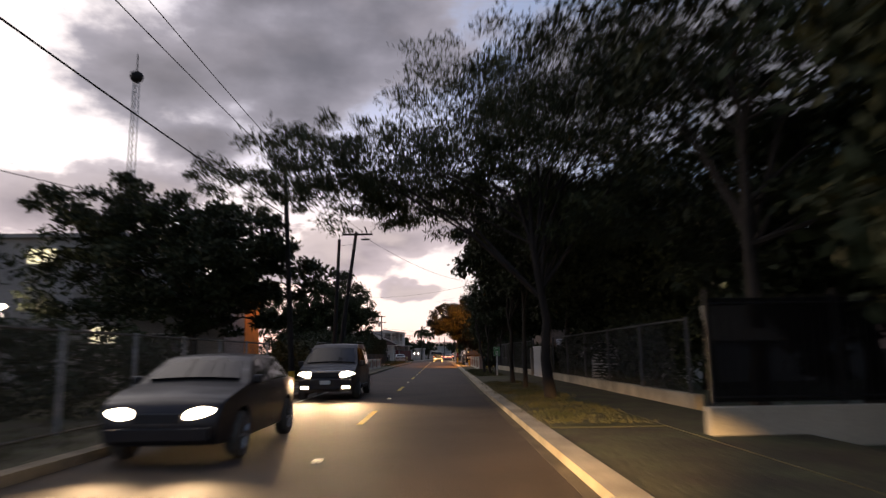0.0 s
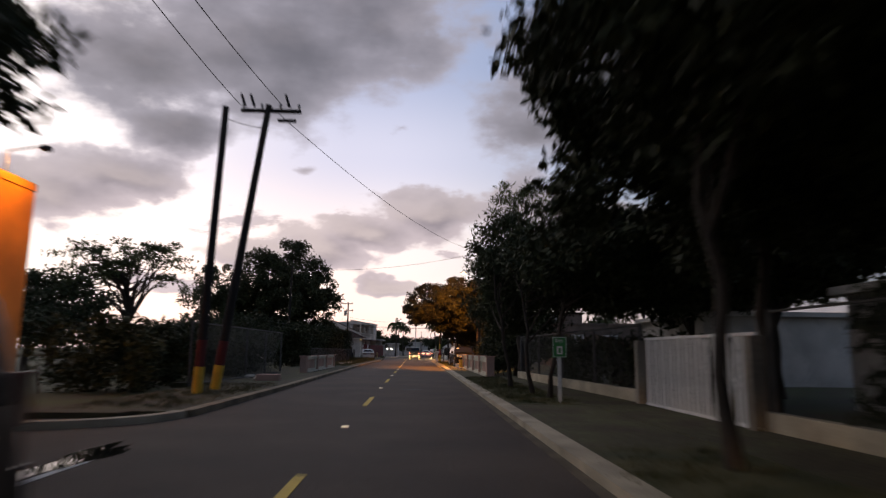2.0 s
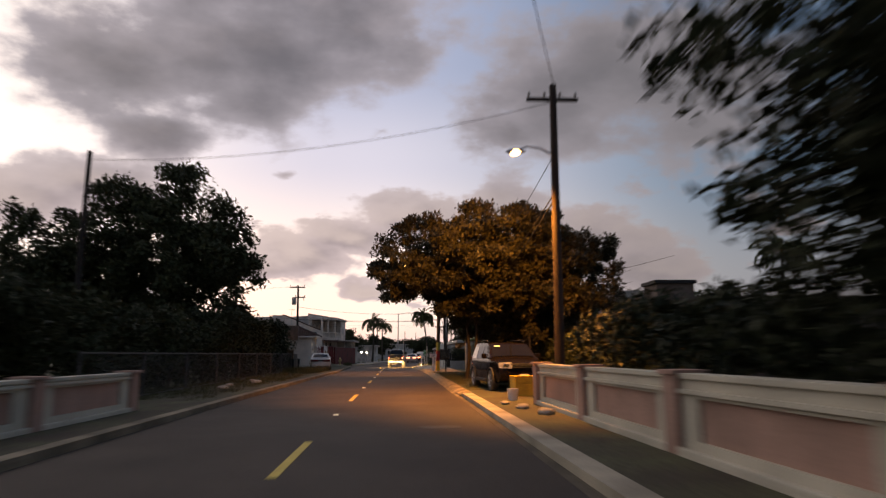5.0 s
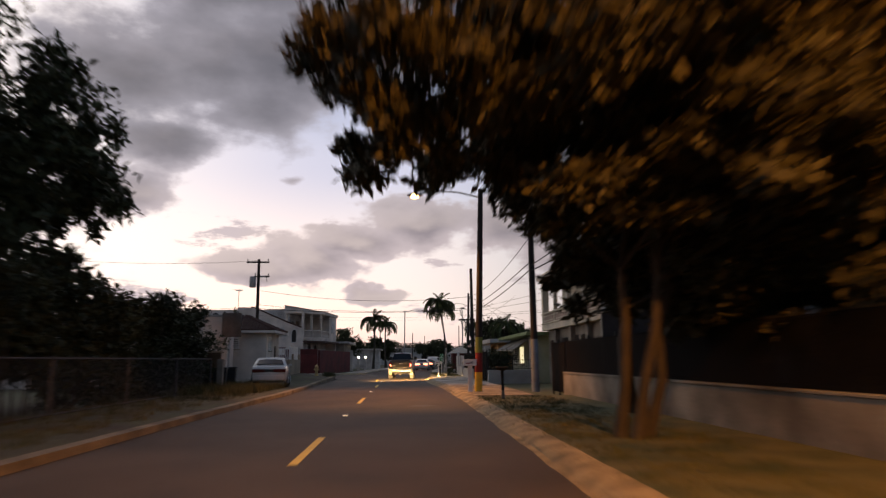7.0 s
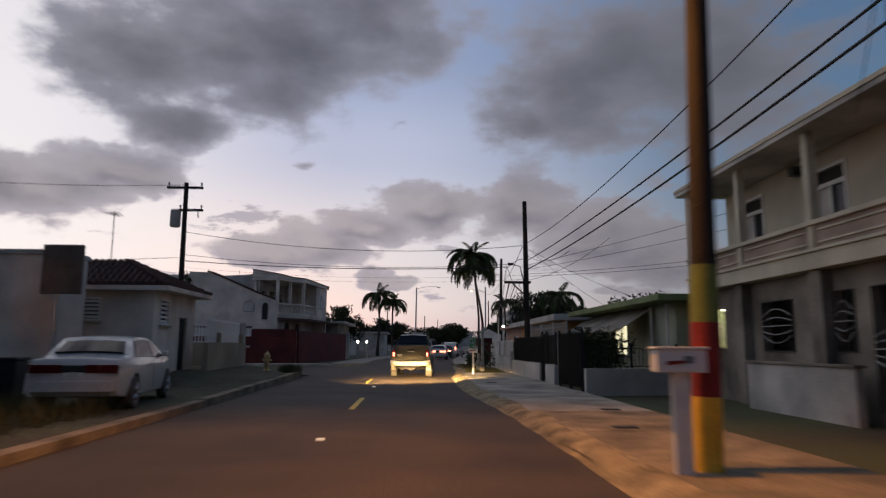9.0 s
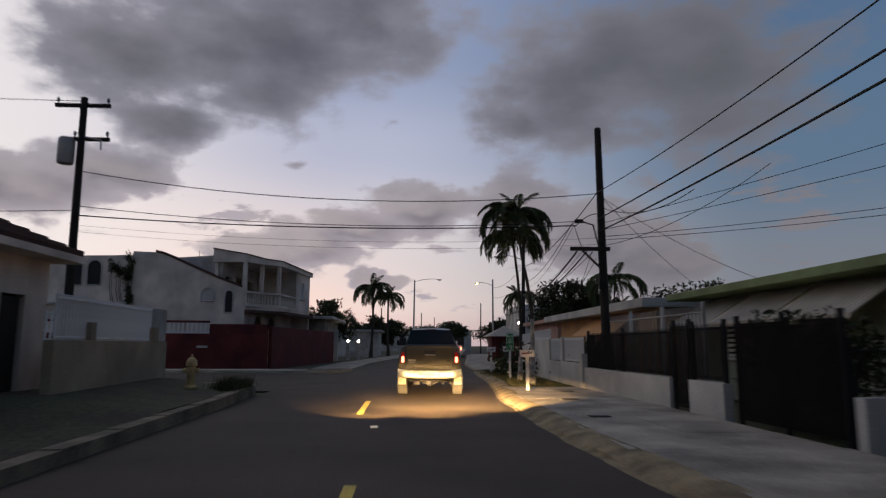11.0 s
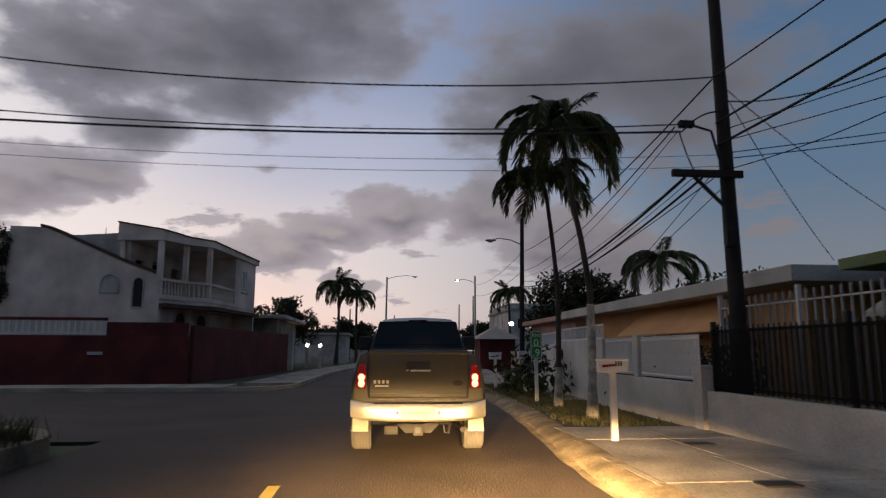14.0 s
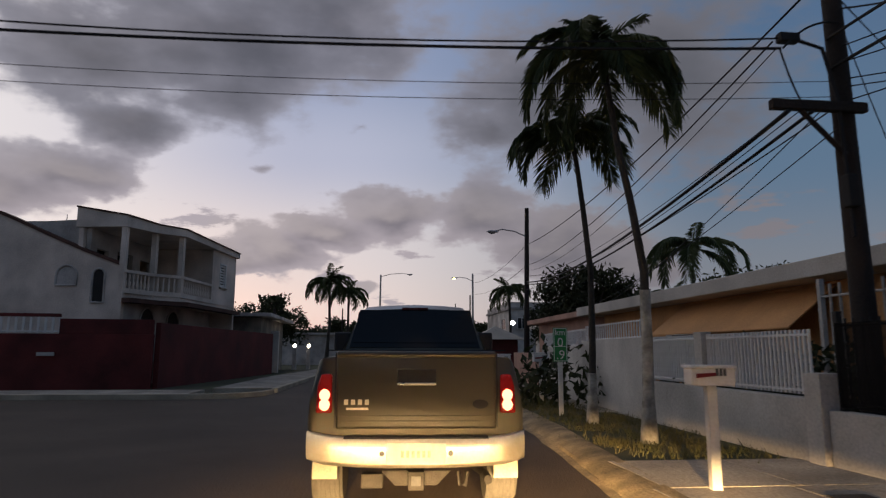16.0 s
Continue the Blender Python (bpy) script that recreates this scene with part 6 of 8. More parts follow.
part("balcony_floor", slab(B(), [(-2.2, 0.22, 3.3), *[(x - 0.02, max(0.22, y), 3.3) for x, y in FRONT], (-2.2, 9.0, 3.3)], (0, 0, 0.3)), M["oldwhite"], H)
part("awning", bay_strip(0.0, 0.42, 3.22, 3.4, FRONT), M["tile"], H, "dark tiled awning below the balcony")
part("balcony_kerb", bay_strip(-0.14, 0.03, 3.604, 3.8, BAY), M["oldwhite"], H)
rail = part("balcony_rail", bay_strip(-0.15, 0.05, 4.42, 4.54, BAY), M["oldwhite"], H)
BAL = to_mesh("baluster", lathe(B(), [(0.035, 0.0), (0.05, 0.06), (0.07, 0.2), (0.035, 0.36), (0.045, 0.54), (0.04, 0.62)], 8), M["oldwhite"], True)
for (xa, ya), (xb, yb) in zip(BAY, BAY[1:]):
    L = math.hypot(xb - xa, yb - ya)
    n = int(L / 0.2)
    for i in range(1, n):
        o = part("baluster", BAL, None, rail)
        o.location = (xa + (xb - xa) * i / n - 0.06, ya + (yb - ya) * i / n, 3.8)
for x, y in BAY:
    part("column", bevelled(box(B(), x - 0.2, y + 0.0, 3.6, x + 0.02, y + 0.22, 6.24), 0.015), M["oldwhite"], H)
part("column", bevelled(box(B(), -1.95, 0.02, 5.3, -1.75, 0.22, 6.3), 0.015), M["oldwhite"], H)
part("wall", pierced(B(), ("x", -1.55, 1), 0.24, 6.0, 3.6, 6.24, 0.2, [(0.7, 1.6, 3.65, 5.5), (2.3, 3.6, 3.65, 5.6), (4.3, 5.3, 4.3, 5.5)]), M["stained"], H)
# near-black sheet for the shade indoors, behind the balcony wall
part("room_back", box(B(), -4.6, 0.3, 3.6, -4.4, 8.8, 6.2), M["dark"], H, "dark panel as shade of the room behind the balcony doors")
part("wall", box(B(), -1.55, 6.0, 3.6, 1.0, 6.2, 6.24), M["oldwhite"], H)
part("wall", pierced(B(), ("x", 1.2, 1), 6.22, 9.0, 3.6, 6.24, 0.2, [(6.95, 7.8, 4.5, 5.7)]), M["oldwhite"], H)
window(H, ("x", 1.2, 1), 6.95, 7.8, 4.5, 5.7, "louvre")
part("wall", box(B(), -8.0, 9.0, -0.1, 1.2, 9.2, 6.24), M["oldwhite"], H)
bm = B()
ROOF = [(-2.05, -0.05, 6.58), (0.04, -0.05, 6.26), (0.62, 1.5, 6.25), (1.42, 2.35, 6.25), (1.36, 9.3, 6.25), (-6.5, 9.3, 6.25), (-6.5, 1.5, 6.4), (-2.05, 1.5, 6.4)]
lo = [bm.verts.new((x, y, 6.25)) for x, y, z in ROOF]
hi = [bm.verts.new((x, y, z)) for (x, y, _), z in zip(ROOF, (7.07, 6.7, 6.6, 6.55, 6.5, 6.5, 6.7, 6.9))]
bm.faces.new(lo[::-1])
for i in range(8):
    j = (i + 1) % 8
    bm.faces.new((lo[i], lo[j], hi[j], hi[i]))
c0 = bm.verts.new((-1.0, 4.5, 6.62))
for i in range(8):
    bm.faces.new((hi[i], hi[(i + 1) % 8], c0))
part("roof", bm, M["oldwhite"], H, "stained white concrete roof with a raised front edge")
rim = [(x + (0.03 if x > 0 else -0.02), y - (0.03 if y < 1 else 0), z + 0.02) for (x, y, _), z in zip(ROOF, (7.07, 6.7, 6.6, 6.55, 6.5))]
part("roof_edge", tube(B(), rim, 0.035, 6), M["tile"], H, "dark edge along the roof")
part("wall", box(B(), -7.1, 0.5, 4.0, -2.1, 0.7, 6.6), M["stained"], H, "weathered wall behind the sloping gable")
part("antenna", tube(B(), [(-4.4, 3, 6.5), (-4.4, 3, 7.4)], 0.02, 5), M["galv"], H)
cp = thing("climbing_plant", "dark creepers hanging on the white house wall", "plant", (-9.1, 143.0, 0), -8.0)
rng = np.random.default_rng(17)
spots = [(-8.5 + 0.9 * rng.random(), -0.16, 5.6 + 0.7 * rng.random()) for _ in range(9)] + [(-7.5 + 0.5 * rng.random(), -0.16, 5.0 + 1.7 * rng.random()) for _ in range(12)] + [(-7.3 + 0.3 * rng.random(), -0.16, 3.3 + 1.6 * rng.random()) for _ in range(8)]
bm = B()
for q in spots[::2]:
    tube(bm, [(q[0] + 0.1, -0.03, 3.9), (q[0] - 0.05, -0.08, 4.6), q], [0.02, 0.015, 0.008], 5)
tagged(part("stem", bm, M["bark"], cp), kind="stuff")
part("foliage", leaves("foliage", spots, np.full((len(spots), 3), 0.2) * np.array([1, 0.45, 1.3]), 46, 0.17, M["leafdark"], 0.3, 0.5, 18), None, cp)
# houses beyond it
flat_house("low dark house with a carport", -12.0, 158.0, -6.2, 168.0, 3.45, "dimwall", "stained", [("x", 1, 160, 161.5, 1, 2.1, "glass"), ("y", -1, -9.5, -8.2, 1, 2.1, "glass")], over=0.7)
flat_house("upper storey house with small balcony", -13.0, 153.0, -8.6, 158.0, 5.2, "stained", "pinkpanel", [("x", 1, 154.6, 156, 3.4, 4.6, "glass")], over=0.4)
flat_house("low pale house far down the road", -12.5, 185.0, -3.0, 195.0, 3.0, "stained", "stained", [("x", 1, 187, 188.5, 1, 2.2, "glass")], over=0.4)
flat_house("white flat house closing the far bend", -6.0, 262.0, 16.0, 272.0, 4.4, "white", "white", [("y", -1, -2.0, 0.0, 1.2, 2.6, "glass"), ("y", -1, 6.0, 8.0, 1.2, 2.6, "glass")], over=0.4)

# fixture and beam are added; the lamp that lights this wall is unseen
fl = thing("floodlight", "assumed small floodlight on a bracket above the orange wall", "floodlight", (-9.0, 33.6, 5.5))
part("bracket", tube(B(), [(0, 0, 0.1), (0.0, 0, 0.7), (0.9, 0, 0.85)], 0.025, 6), M["galv"], fl)
part("housing", bevelled(box(B(), 0.82, -0.12, 0.72, 1.02, 0.12, 0.84), 0.02), M["black"], fl)
lamp("added_flood_beam", "SPOT", look((-8.1, 33.6, 6.2), (-9.0, 33.6, 3.8)), 260, SODIUM, 0.05, (150, 0.6))

# ---- garden walls and fences ----


def low_wall(name, pts, h, w, mt, label, z0=-0.1, cap=0.0):
    t = thing(name, label, "wall", (pts[0][0], pts[0][1], 0), kind="structure")
    o = Vector((pts[0][0], pts[0][1], 0))
    for a, b in zip(pts, pts[1:]):
        a3, b3 = Vector((*a, 0)) - o, Vector((*b, 0)) - o
        d = (b3 - a3).normalized()
        s = Vector((-d.y, d.x, 0)) * w / 2
        part("stretch", bevelled(slab(B(), [(*(a3 - s).xy, z0), (*(b3 - s).xy, z0), (*(b3 + s).xy, z0), (*(a3 + s).xy, z0)], (0, 0, h - z0)), 0.012), M[mt], t)
        if cap:
            s2 = s * 1.35
            part("coping", bevelled(slab(B(), [(*(a3 - s2).xy, h + 0.002), (*(b3 - s2).xy, h + 0.002), (*(b3 + s2).xy, h + 0.002), (*(a3 + s2).xy, h + 0.002)], (0, 0, cap)), 0.01), M[mt], t)
    return t


def bar_fence(name, a, b, z0, z1, pitch, r, mt, label, rails=(0.06, 0.92), flat=False, posts=0.0, screen=None):
    t = thing(name, label, "fence", (*a, 0))
    d = Vector((b[0] - a[0], b[1] - a[1], 0))
    n = int(d.length / pitch)
    bar = to_mesh("bar", (box(B(), -r, -r, z0, r, r, z1) if flat else tube(B(), [(0, 0, z0), (0, 0, z1)], r, 6)), M[mt])
    for i in range(n + 1):
        o = part("bar", bar, None, t)
        o.location = d * (i / n)
        o.rotation_euler = (0, 0, math.atan2(d.y, d.x))
    for f in rails:
        z = z0 + (z1 - z0) * f
        part("rail", tube(B(), [(0, 0, z), (d.x, d.y, z)], r * 1.2, 6), M[mt], t)
    if posts:
        k = max(1, int(d.length / posts))
        for i in range(k + 1):
            p = d * (i / k)
            part("post", bevelled(box(B(), p.x - 0.035, p.y - 0.035, -0.05, p.x + 0.035, p.y + 0.035, z1 + 0.08), 0.006), M[mt], t)
    if screen:
        s = Vector((-d.y, d.x, 0)).normalized() * 0.012
        off = s * 3
        part("screen", slab(B(), [(off.x, off.y, z0 + 0.02), (d.x + off.x, d.y + off.y, z0 + 0.02), (d.x + off.x, d.y + off.y, z1 - 0.05), (off.x, off.y, z1 - 0.05)], s), M[screen], t, "dark woven privacy screen")
    return t


def wire_fence(a, b, h, label, spacing=3.2, post="dullwire"):
    t = thing("wire_fence", label, "fence", (*a, 0))
    d = Vector((b[0] - a[0], b[1] - a[1], 0))
    n = max(1, int(d.length / spacing))
    for i in range(n + 1):
        p = d * (i / n)
        part("post", tube(B(), [(p.x, p.y, -0.05), (p.x, p.y, h)], 0.045, 8), M[post], t, smooth=True)
    for z in (0.15, h - 0.05):
        part("rail", tube(B(), [(0, 0, z), (d.x, d.y, z)], 0.022, 6), M["dullwire"], t)
    bm = B()
    L = d.length
    u = d.normalized()
    k = 0.14
    for i in range(int((L + h) / k)):
        for s in (1, -1):
            pa = i * k - (h if s > 0 else 0)
            pb = pa + s * (h - 0.15)
            if pa < 0 or pb < 0 or pa > L or pb > L:
                continue
            tube(bm, [tuple(u * pa + Vector((0, 0, 0.15))), tuple(u * pb + Vector((0, 0, h)))], 0.004, 3, False)
    tagged(part("wire_mesh", bm, M["dullwire"], t, "dull chain-link mesh"), kind="stuff")
    return t


# bridge-like panelled walls
def panel_wall(name, x, y0, n, side, label, h=1.02, pitch=4.15):
    t = thing(name, label, "wall", (x, y0, 0))
    for i in range(n + 1):
        y = i * pitch
        p = part("pillar", bevelled(box(B(), -0.19, y - 0.19, -0.1, 0.19, y + 0.19, h + 0.05), 0.015), M["pinkpanel"], t)
        part("pillar_cap", bevelled(box(B(), -0.24, y - 0.24, h + 0.052, 0.24, y + 0.24, h + 0.11), 0.012), M["pinkpanel"], p)
        if i == n:
            break
        a, b = y + 0.192, y + pitch - 0.192
        bm = B()
        for q in ((a, b, 0.0, 0.30), (a, b, 0.80, h), (a, a + 0.42, 0.30, 0.80), (b - 0.42, b, 0.30, 0.80)):
            box(bm, -0.1, q[0], q[2] - (0.1 if q[2] == 0 else 0), 0.1, q[1], q[3])
        panel = part("panel_frame", bm, M["cream"], t)
        part("panel", box(B(), -0.045, a + 0.42, 0.30, 0.045, b - 0.42, 0.80), M["pinkpanel"], panel)
        part("coping", bevelled(box(B(), -0.14, a, h + 0.002, 0.14, b, h + 0.07), 0.012), M["cream"], t)
        part("ledge", bevelled(box(B(), side * 0.102, a, 0.845, side * 0.15, b, 0.90), 0.006), M["cream"], panel)
        part("plinth", bevelled(box(B(), side * 0.102, a, -0.1, side * 0.2, b, 0.2), 0.02), M["cream"], t)
    return t


panel_wall("panelled_wall", 5.05, 50.65, 4, -1, "cream and rose panelled parapet wall beside the footpath")
panel_wall("panelled_wall", -4.85, 54.2, 3, 1, "cream and rose panelled parapet wall beside the verge", 0.92)

low_wall("wall_corner", [(5.6, 6.1), (14.0, 6.3)], 0.52, 0.2, "cream", "short cream concrete wall at a driveway")
low_wall("wall_right_near", [(7.2, 10.5), (7.1, 28.2)], 0.42, 0.2, "kerb", "low concrete wall along the footpath")
low_wall("wall_right_mid", [(7.05, 33.8), (6.35, 49.5)], 0.42, 0.2, "kerb", "low concrete wall along the footpath")
bar_fence("iron_fence", (5.75, 6.22), (13.8, 6.4), 0.55, 2.2, 0.14, 0.012, "black", "dark iron fence on the driveway wall", posts=2.0, screen="mesh")
wire_fence((7.15, 10.8), (7.1, 28.0), 2.1, "dark chain-link fence above the low wall")
wire_fence((7.0, 34.0), (6.4, 49.3), 2.1, "dark chain-link fence above the low wall")
wire_fence((-4.75, 2.0), (-4.85, 21.0), 1.9, "grey chain-link fence in front of bushes", 2.4, "galv")
wire_fence((-6.3, 40.0), (-6.1, 54.0), 2.3, "tall grey chain-link fence beside the verge", 3.4)
wire_fence((-6.6, 68.0), (-6.9, 103.0), 1.5, "sagging wire fence with pale posts before the hedge", 4.2)
# white ribbed gate
g = thing("sliding_gate", "white ribbed metal sliding gate beside the footpath", "gate", (6.9, 28.1, 0.12))
part("gate_frame", bevelled(box(B(), -0.03, 0, 0.0, 0.03, 5.25, 0.06), 0.008), M["whitemetal"], g)
part("gate_frame", bevelled(box(B(), -0.03, 0, 1.54, 0.03, 5.25, 1.6), 0.008), M["whitemetal"], g)
RIB = to_mesh("rib", bevelled(box(B(), -0.012, 0, 0.06, 0.012, 0.12, 1.54), 0.006, 1), M["whitemetal"])
for i in range(24):
    o = part("rib", RIB, None, g)
    o.location = (0.004 * (i % 2), 0.02 + i * 0.221, 0)
for y in (-0.25, 5.3):
    solo("gate_post", bevelled(box(B(), 6.78, 28.35 + y, 0.0, 7.04, 28.35 + y + 0.22, 1.66), 0.015), M["dimwall"], "square pale concrete gate post", "gate post", group="gate posts")
g = thing("louvred_gate", "rust-stained white louvred gate by the driveway", "gate", (8.15, 20.4, 0.1), 18)
for i in range(15):
    part("slat", bevelled(box(B(), -0.02, 0.02, 0.08 + i * 0.115, 0.04, 1.75, 0.15 + i * 0.115), 0.008, 1), M["stained"], g)
for y in (0.0, 1.75):
    part("stile", bevelled(box(B(), -0.03, y - 0.03, -0.05, 0.05, y + 0.04, 1.85), 0.008), M["galv"], g)
sh = thing("driveway_canopy", "pale sloping canopy over a driveway gate", "canopy", (7.2, 8.6, 0))
part("roof_sheet", slab(B(), [(-0.7, -0.5, 1.5), (0.75, -0.5, 1.5), (0.75, 0.6, 2.2), (-0.35, 0.6, 2.2)], (0, 0, 0.03)), M["awning"], sh)
for x, y in ((-0.6, -0.4), (0.7, -0.4), (-0.3, 0.5), (0.7, 0.5)):
    part("post", tube(B(), [(x, y, 0), (x, y, 1.55 + (0.6 if y > 0 else 0))], 0.03, 6), M["galv"], sh)

# right side, second half
low_wall("wall_white_low", [(7.45, 80.5), (7.36, 97.8)], 0.82, 0.16, "dimwall", "low pale grey garden wall with a dark screen above", cap=0.05)
bar_fence("screened_fence", (7.5, 80.8), (7.42, 97.7), 0.86, 2.02, 0.16, 0.012, "black", "dark iron fence with woven screen on the low wall", posts=2.7, screen="mesh")
bar_fence("screened_gate", (7.42, 97.95), (7.44, 100.2), 0.08, 2.0, 0.16, 0.012, "black", "dark screened iron gate beside the house", posts=1.1, screen="mesh")
bar_fence("screened_fence", (7.46, 100.28), (9.45, 100.3), 0.08, 2.0, 0.16, 0.012, "black", "dark iron screen between gate and house", posts=1.0, screen="mesh")
low_wall("wall_porch", [(9.3, 112.2), (6.25, 111.7)], 0.72, 0.16, "white", "low white wall round a small front yard")
bar_fence("iron_fence", (6.3, 111.9), (9.2, 112.35), 0.74, 1.35, 0.12, 0.011, "black", "black iron railing on the low white wall", posts=1.4)
bar_fence("iron_gate", (6.22, 111.9), (6.13, 114.45), 0.15, 1.78, 0.12, 0.011, "black", "black iron driveway gate with a dark screen", posts=1.25, screen="mesh")
low_wall("wall_front", [(6.1, 114.8), (6.06, 116.12)], 0.72, 0.18, "white", "short low white front wall between gates")
bar_fence("iron_fence", (6.1, 114.85), (6.06, 116.05), 0.74, 1.75, 0.12, 0.011, "black", "black iron fence with a dark screen on the low wall", posts=1.2, screen="thinmesh")
bar_fence("iron_gate", (6.06, 116.2), (6.03, 116.88), 0.15, 1.8, 0.1, 0.012, "black", "black iron garden gate between posts", posts=0.6, screen="thinmesh")
low_wall("wall_front", [(6.02, 116.95), (5.9, 123.0)], 0.72, 0.18, "white", "low white front wall beside the footpath")
bar_fence("iron_fence", (6.04, 117.0), (5.93, 122.9), 0.74, 1.72, 0.12, 0.012, "black", "black iron fence with dark screen on the front wall", posts=2.0, screen="thinmesh")
bar_fence("yard_fence", (7.2, 118.0), (7.0, 124.6), 0.2, 2.28, 0.18, 0.014, "stained", "tall pale tubular fence inside the yard", flat=True, posts=2.2)
low_wall("wall_orange_house", [(5.88, 123.2), (5.925, 127.9)], 0.83, 0.18, "white", "white wall below a white bar fence")
low_wall("wall_orange_house", [(5.93, 127.92), (6.1, 132.2)], 1.62, 0.18, "white", "tall plain white garden wall")
low_wall("wall_orange_house", [(6.25, 132.4), (6.7, 138.5)], 1.5, 0.18, "white", "tall plain white garden wall")
solo("fence_pier", bevelled(box(B(), 5.82, 125.78, 0.834, 5.99, 126.02, 1.66), 0.012), M["white"], "white pier between two fence panels", "pier", group="wall piers")
bar_fence("white_fence", (5.91, 126.05), (5.92, 127.88), 0.86, 1.62, 0.085, 0.014, "whitemetal", "white metal bar fence on the garden wall", flat=True)
# shrubs added to give the fence the shaded dark background behind it
hedge("shrub", 6.4, 123.6, 7.3, 128.2, 0.1, 1.15, "dark shrubs added as shade behind the white bar fence", 62, 120, 0.15, clumps=46)
bar_fence("white_fence", (5.9, 123.36), (5.91, 125.75), 0.86, 1.62, 0.085, 0.014, "whitemetal", "white metal bar fence on the garden wall", flat=True)
solo("gate_post", bevelled(box(B(), 5.74, 123.02, -0.05, 6.02, 123.3, 1.12), 0.015), M["white"], "square white concrete gate post", "gate post", group="gate posts")
bar_fence("white_fence", (5.94, 128.1), (6.09, 132.1), 1.62, 1.98, 0.15, 0.012, "whitemetal", "white bar fence above the garden wall", flat=True)
bar_fence("white_fence", (6.26, 132.5), (6.69, 138.4), 1.5, 1.95, 0.15, 0.012, "whitemetal", "white bar fence above the garden wall", flat=True)
low_wall("wall_far_right", [(7.0, 139.0), (8.6, 152.0)], 1.3, 0.18, "pinkpanel", "dull pink garden wall down the road")
# left side, second half
low_wall("wall_left_front", [(-5.75, 115.6), (-6.15, 122.2), (-18, 122.9)], 1.42, 0.18, "tanwall", "dull tan garden wall on the corner")
bar_fence("white_fence", (-5.78, 115.8), (-6.08, 121.0), 1.42, 2.26, 0.14, 0.02, "whitemetal", "white bar fence on the tan garden wall", flat=True)
bar_fence("white_fence", (-6.9, 122.25), (-17.8, 122.88), 1.42, 2.26, 0.14, 0.02, "whitemetal", "white bar fence on the tan garden wall", flat=True)
low_wall("wall_left_end", [(-6.09, 121.25), (-6.14, 122.1)], 2.28, 0.14, "stained", "short stained white end of the garden wall", z0=1.424)
for x, y in ((-5.86, 117.2), (-6.06, 121.1)):
    solo("wall_pier", bevelled(box(B(), x - 0.11, y - 0.12, 1.424, x + 0.13, y + 0.12, 1.78), 0.01), M["tanwall"], "small tan pier on the garden wall", "pier", group="wall piers")
solo("house_gate_post", bevelled(box(B(), -6.75, 103.4, 0.0, -6.5, 103.65, 1.45), 0.015), M["dimwall"], "stained pale gate post at the hedge end", "gate post", group="gate posts")
low_wall("wall_maroon", [(-20, 140.3), (-7.4, 141.88)], 1.95, 0.2, "maroon", "tall maroon painted garden wall on the corner")
low_wall("wall_maroon_side", [(-7.3, 142.0), (-5.6, 158.5)], 2.4, 0.2, "maroon", "tall maroon painted garden wall along the road")
bar_fence("white_fence", (-19.0, 140.43), (-10.6, 141.48), 1.96, 2.55, 0.24, 0.036, "whitemetal", "white picket rail above the maroon wall", flat=True, rails=(0.1,))
low_wall("wall_maroon_rail", [(-19.0, 140.43), (-10.6, 141.48)], 2.68, 0.16, "maroon", "maroon coping above the white pickets", z0=2.56)
low_wall("wall_maroon_upper", [(-10.6, 141.48), (-7.42, 141.876)], 2.5, 0.16, "maroon", "upper part of the maroon garden wall", z0=1.952)
solo("wall_plaque", bevelled(box(B(), -11.2, 141.24, 1.15, -10.6, 141.3, 1.28), 0.01), M["stained"], "small pale plaque on the maroon wall", "plaque").matrix_world = pose(0, -0.06, 0)
solo("gate_post", bevelled(box(B(), -5.7, 158.8, 0.0, -5.2, 159.2, 2.6), 0.02), M["white"], "tall white gate post beside the maroon wall", "gate post", group="gate posts")
for x, y in ((-4.9, 165.0), (-4.0, 166.0)):
    lt = thing("wall_lamp", "lit round lamp on a gate pillar", "lamp", (x, y, 0), group="gate lamps")
    part("pillar", bevelled(box(B(), -0.14, -0.14, 0, 0.14, 0.14, 1.6), 0.015), M["stained"], lt)
    part("globe", lathe(B(), [(0.04, 1.6), (0.1, 1.65), (0.13, 1.73), (0.1, 1.81), (0.03, 1.86)], 12), M["bulb"], lt, "glowing round glass globe", smooth=True)

# ---- vehicles ----


def flowing(pts, n=4):
    """A smooth line through the points of a car's upper outline."""
    out = []
    for k in range(len(pts) - 1):
        a, b, c, d = (Vector(pts[max(0, min(len(pts) - 1, k + o))]) for o in (-1, 0, 1, 2))
        for i in range(n):
            u = i / n
            v = 0.5 * ((2 * b) + (c - a) * u + (2 * a - 5 * b + 4 * c - d) * u * u + (3 * b - a - 3 * c + d) * u ** 3)
            out.append((v.x, v.y))
    return out + [tuple(pts[-1])]


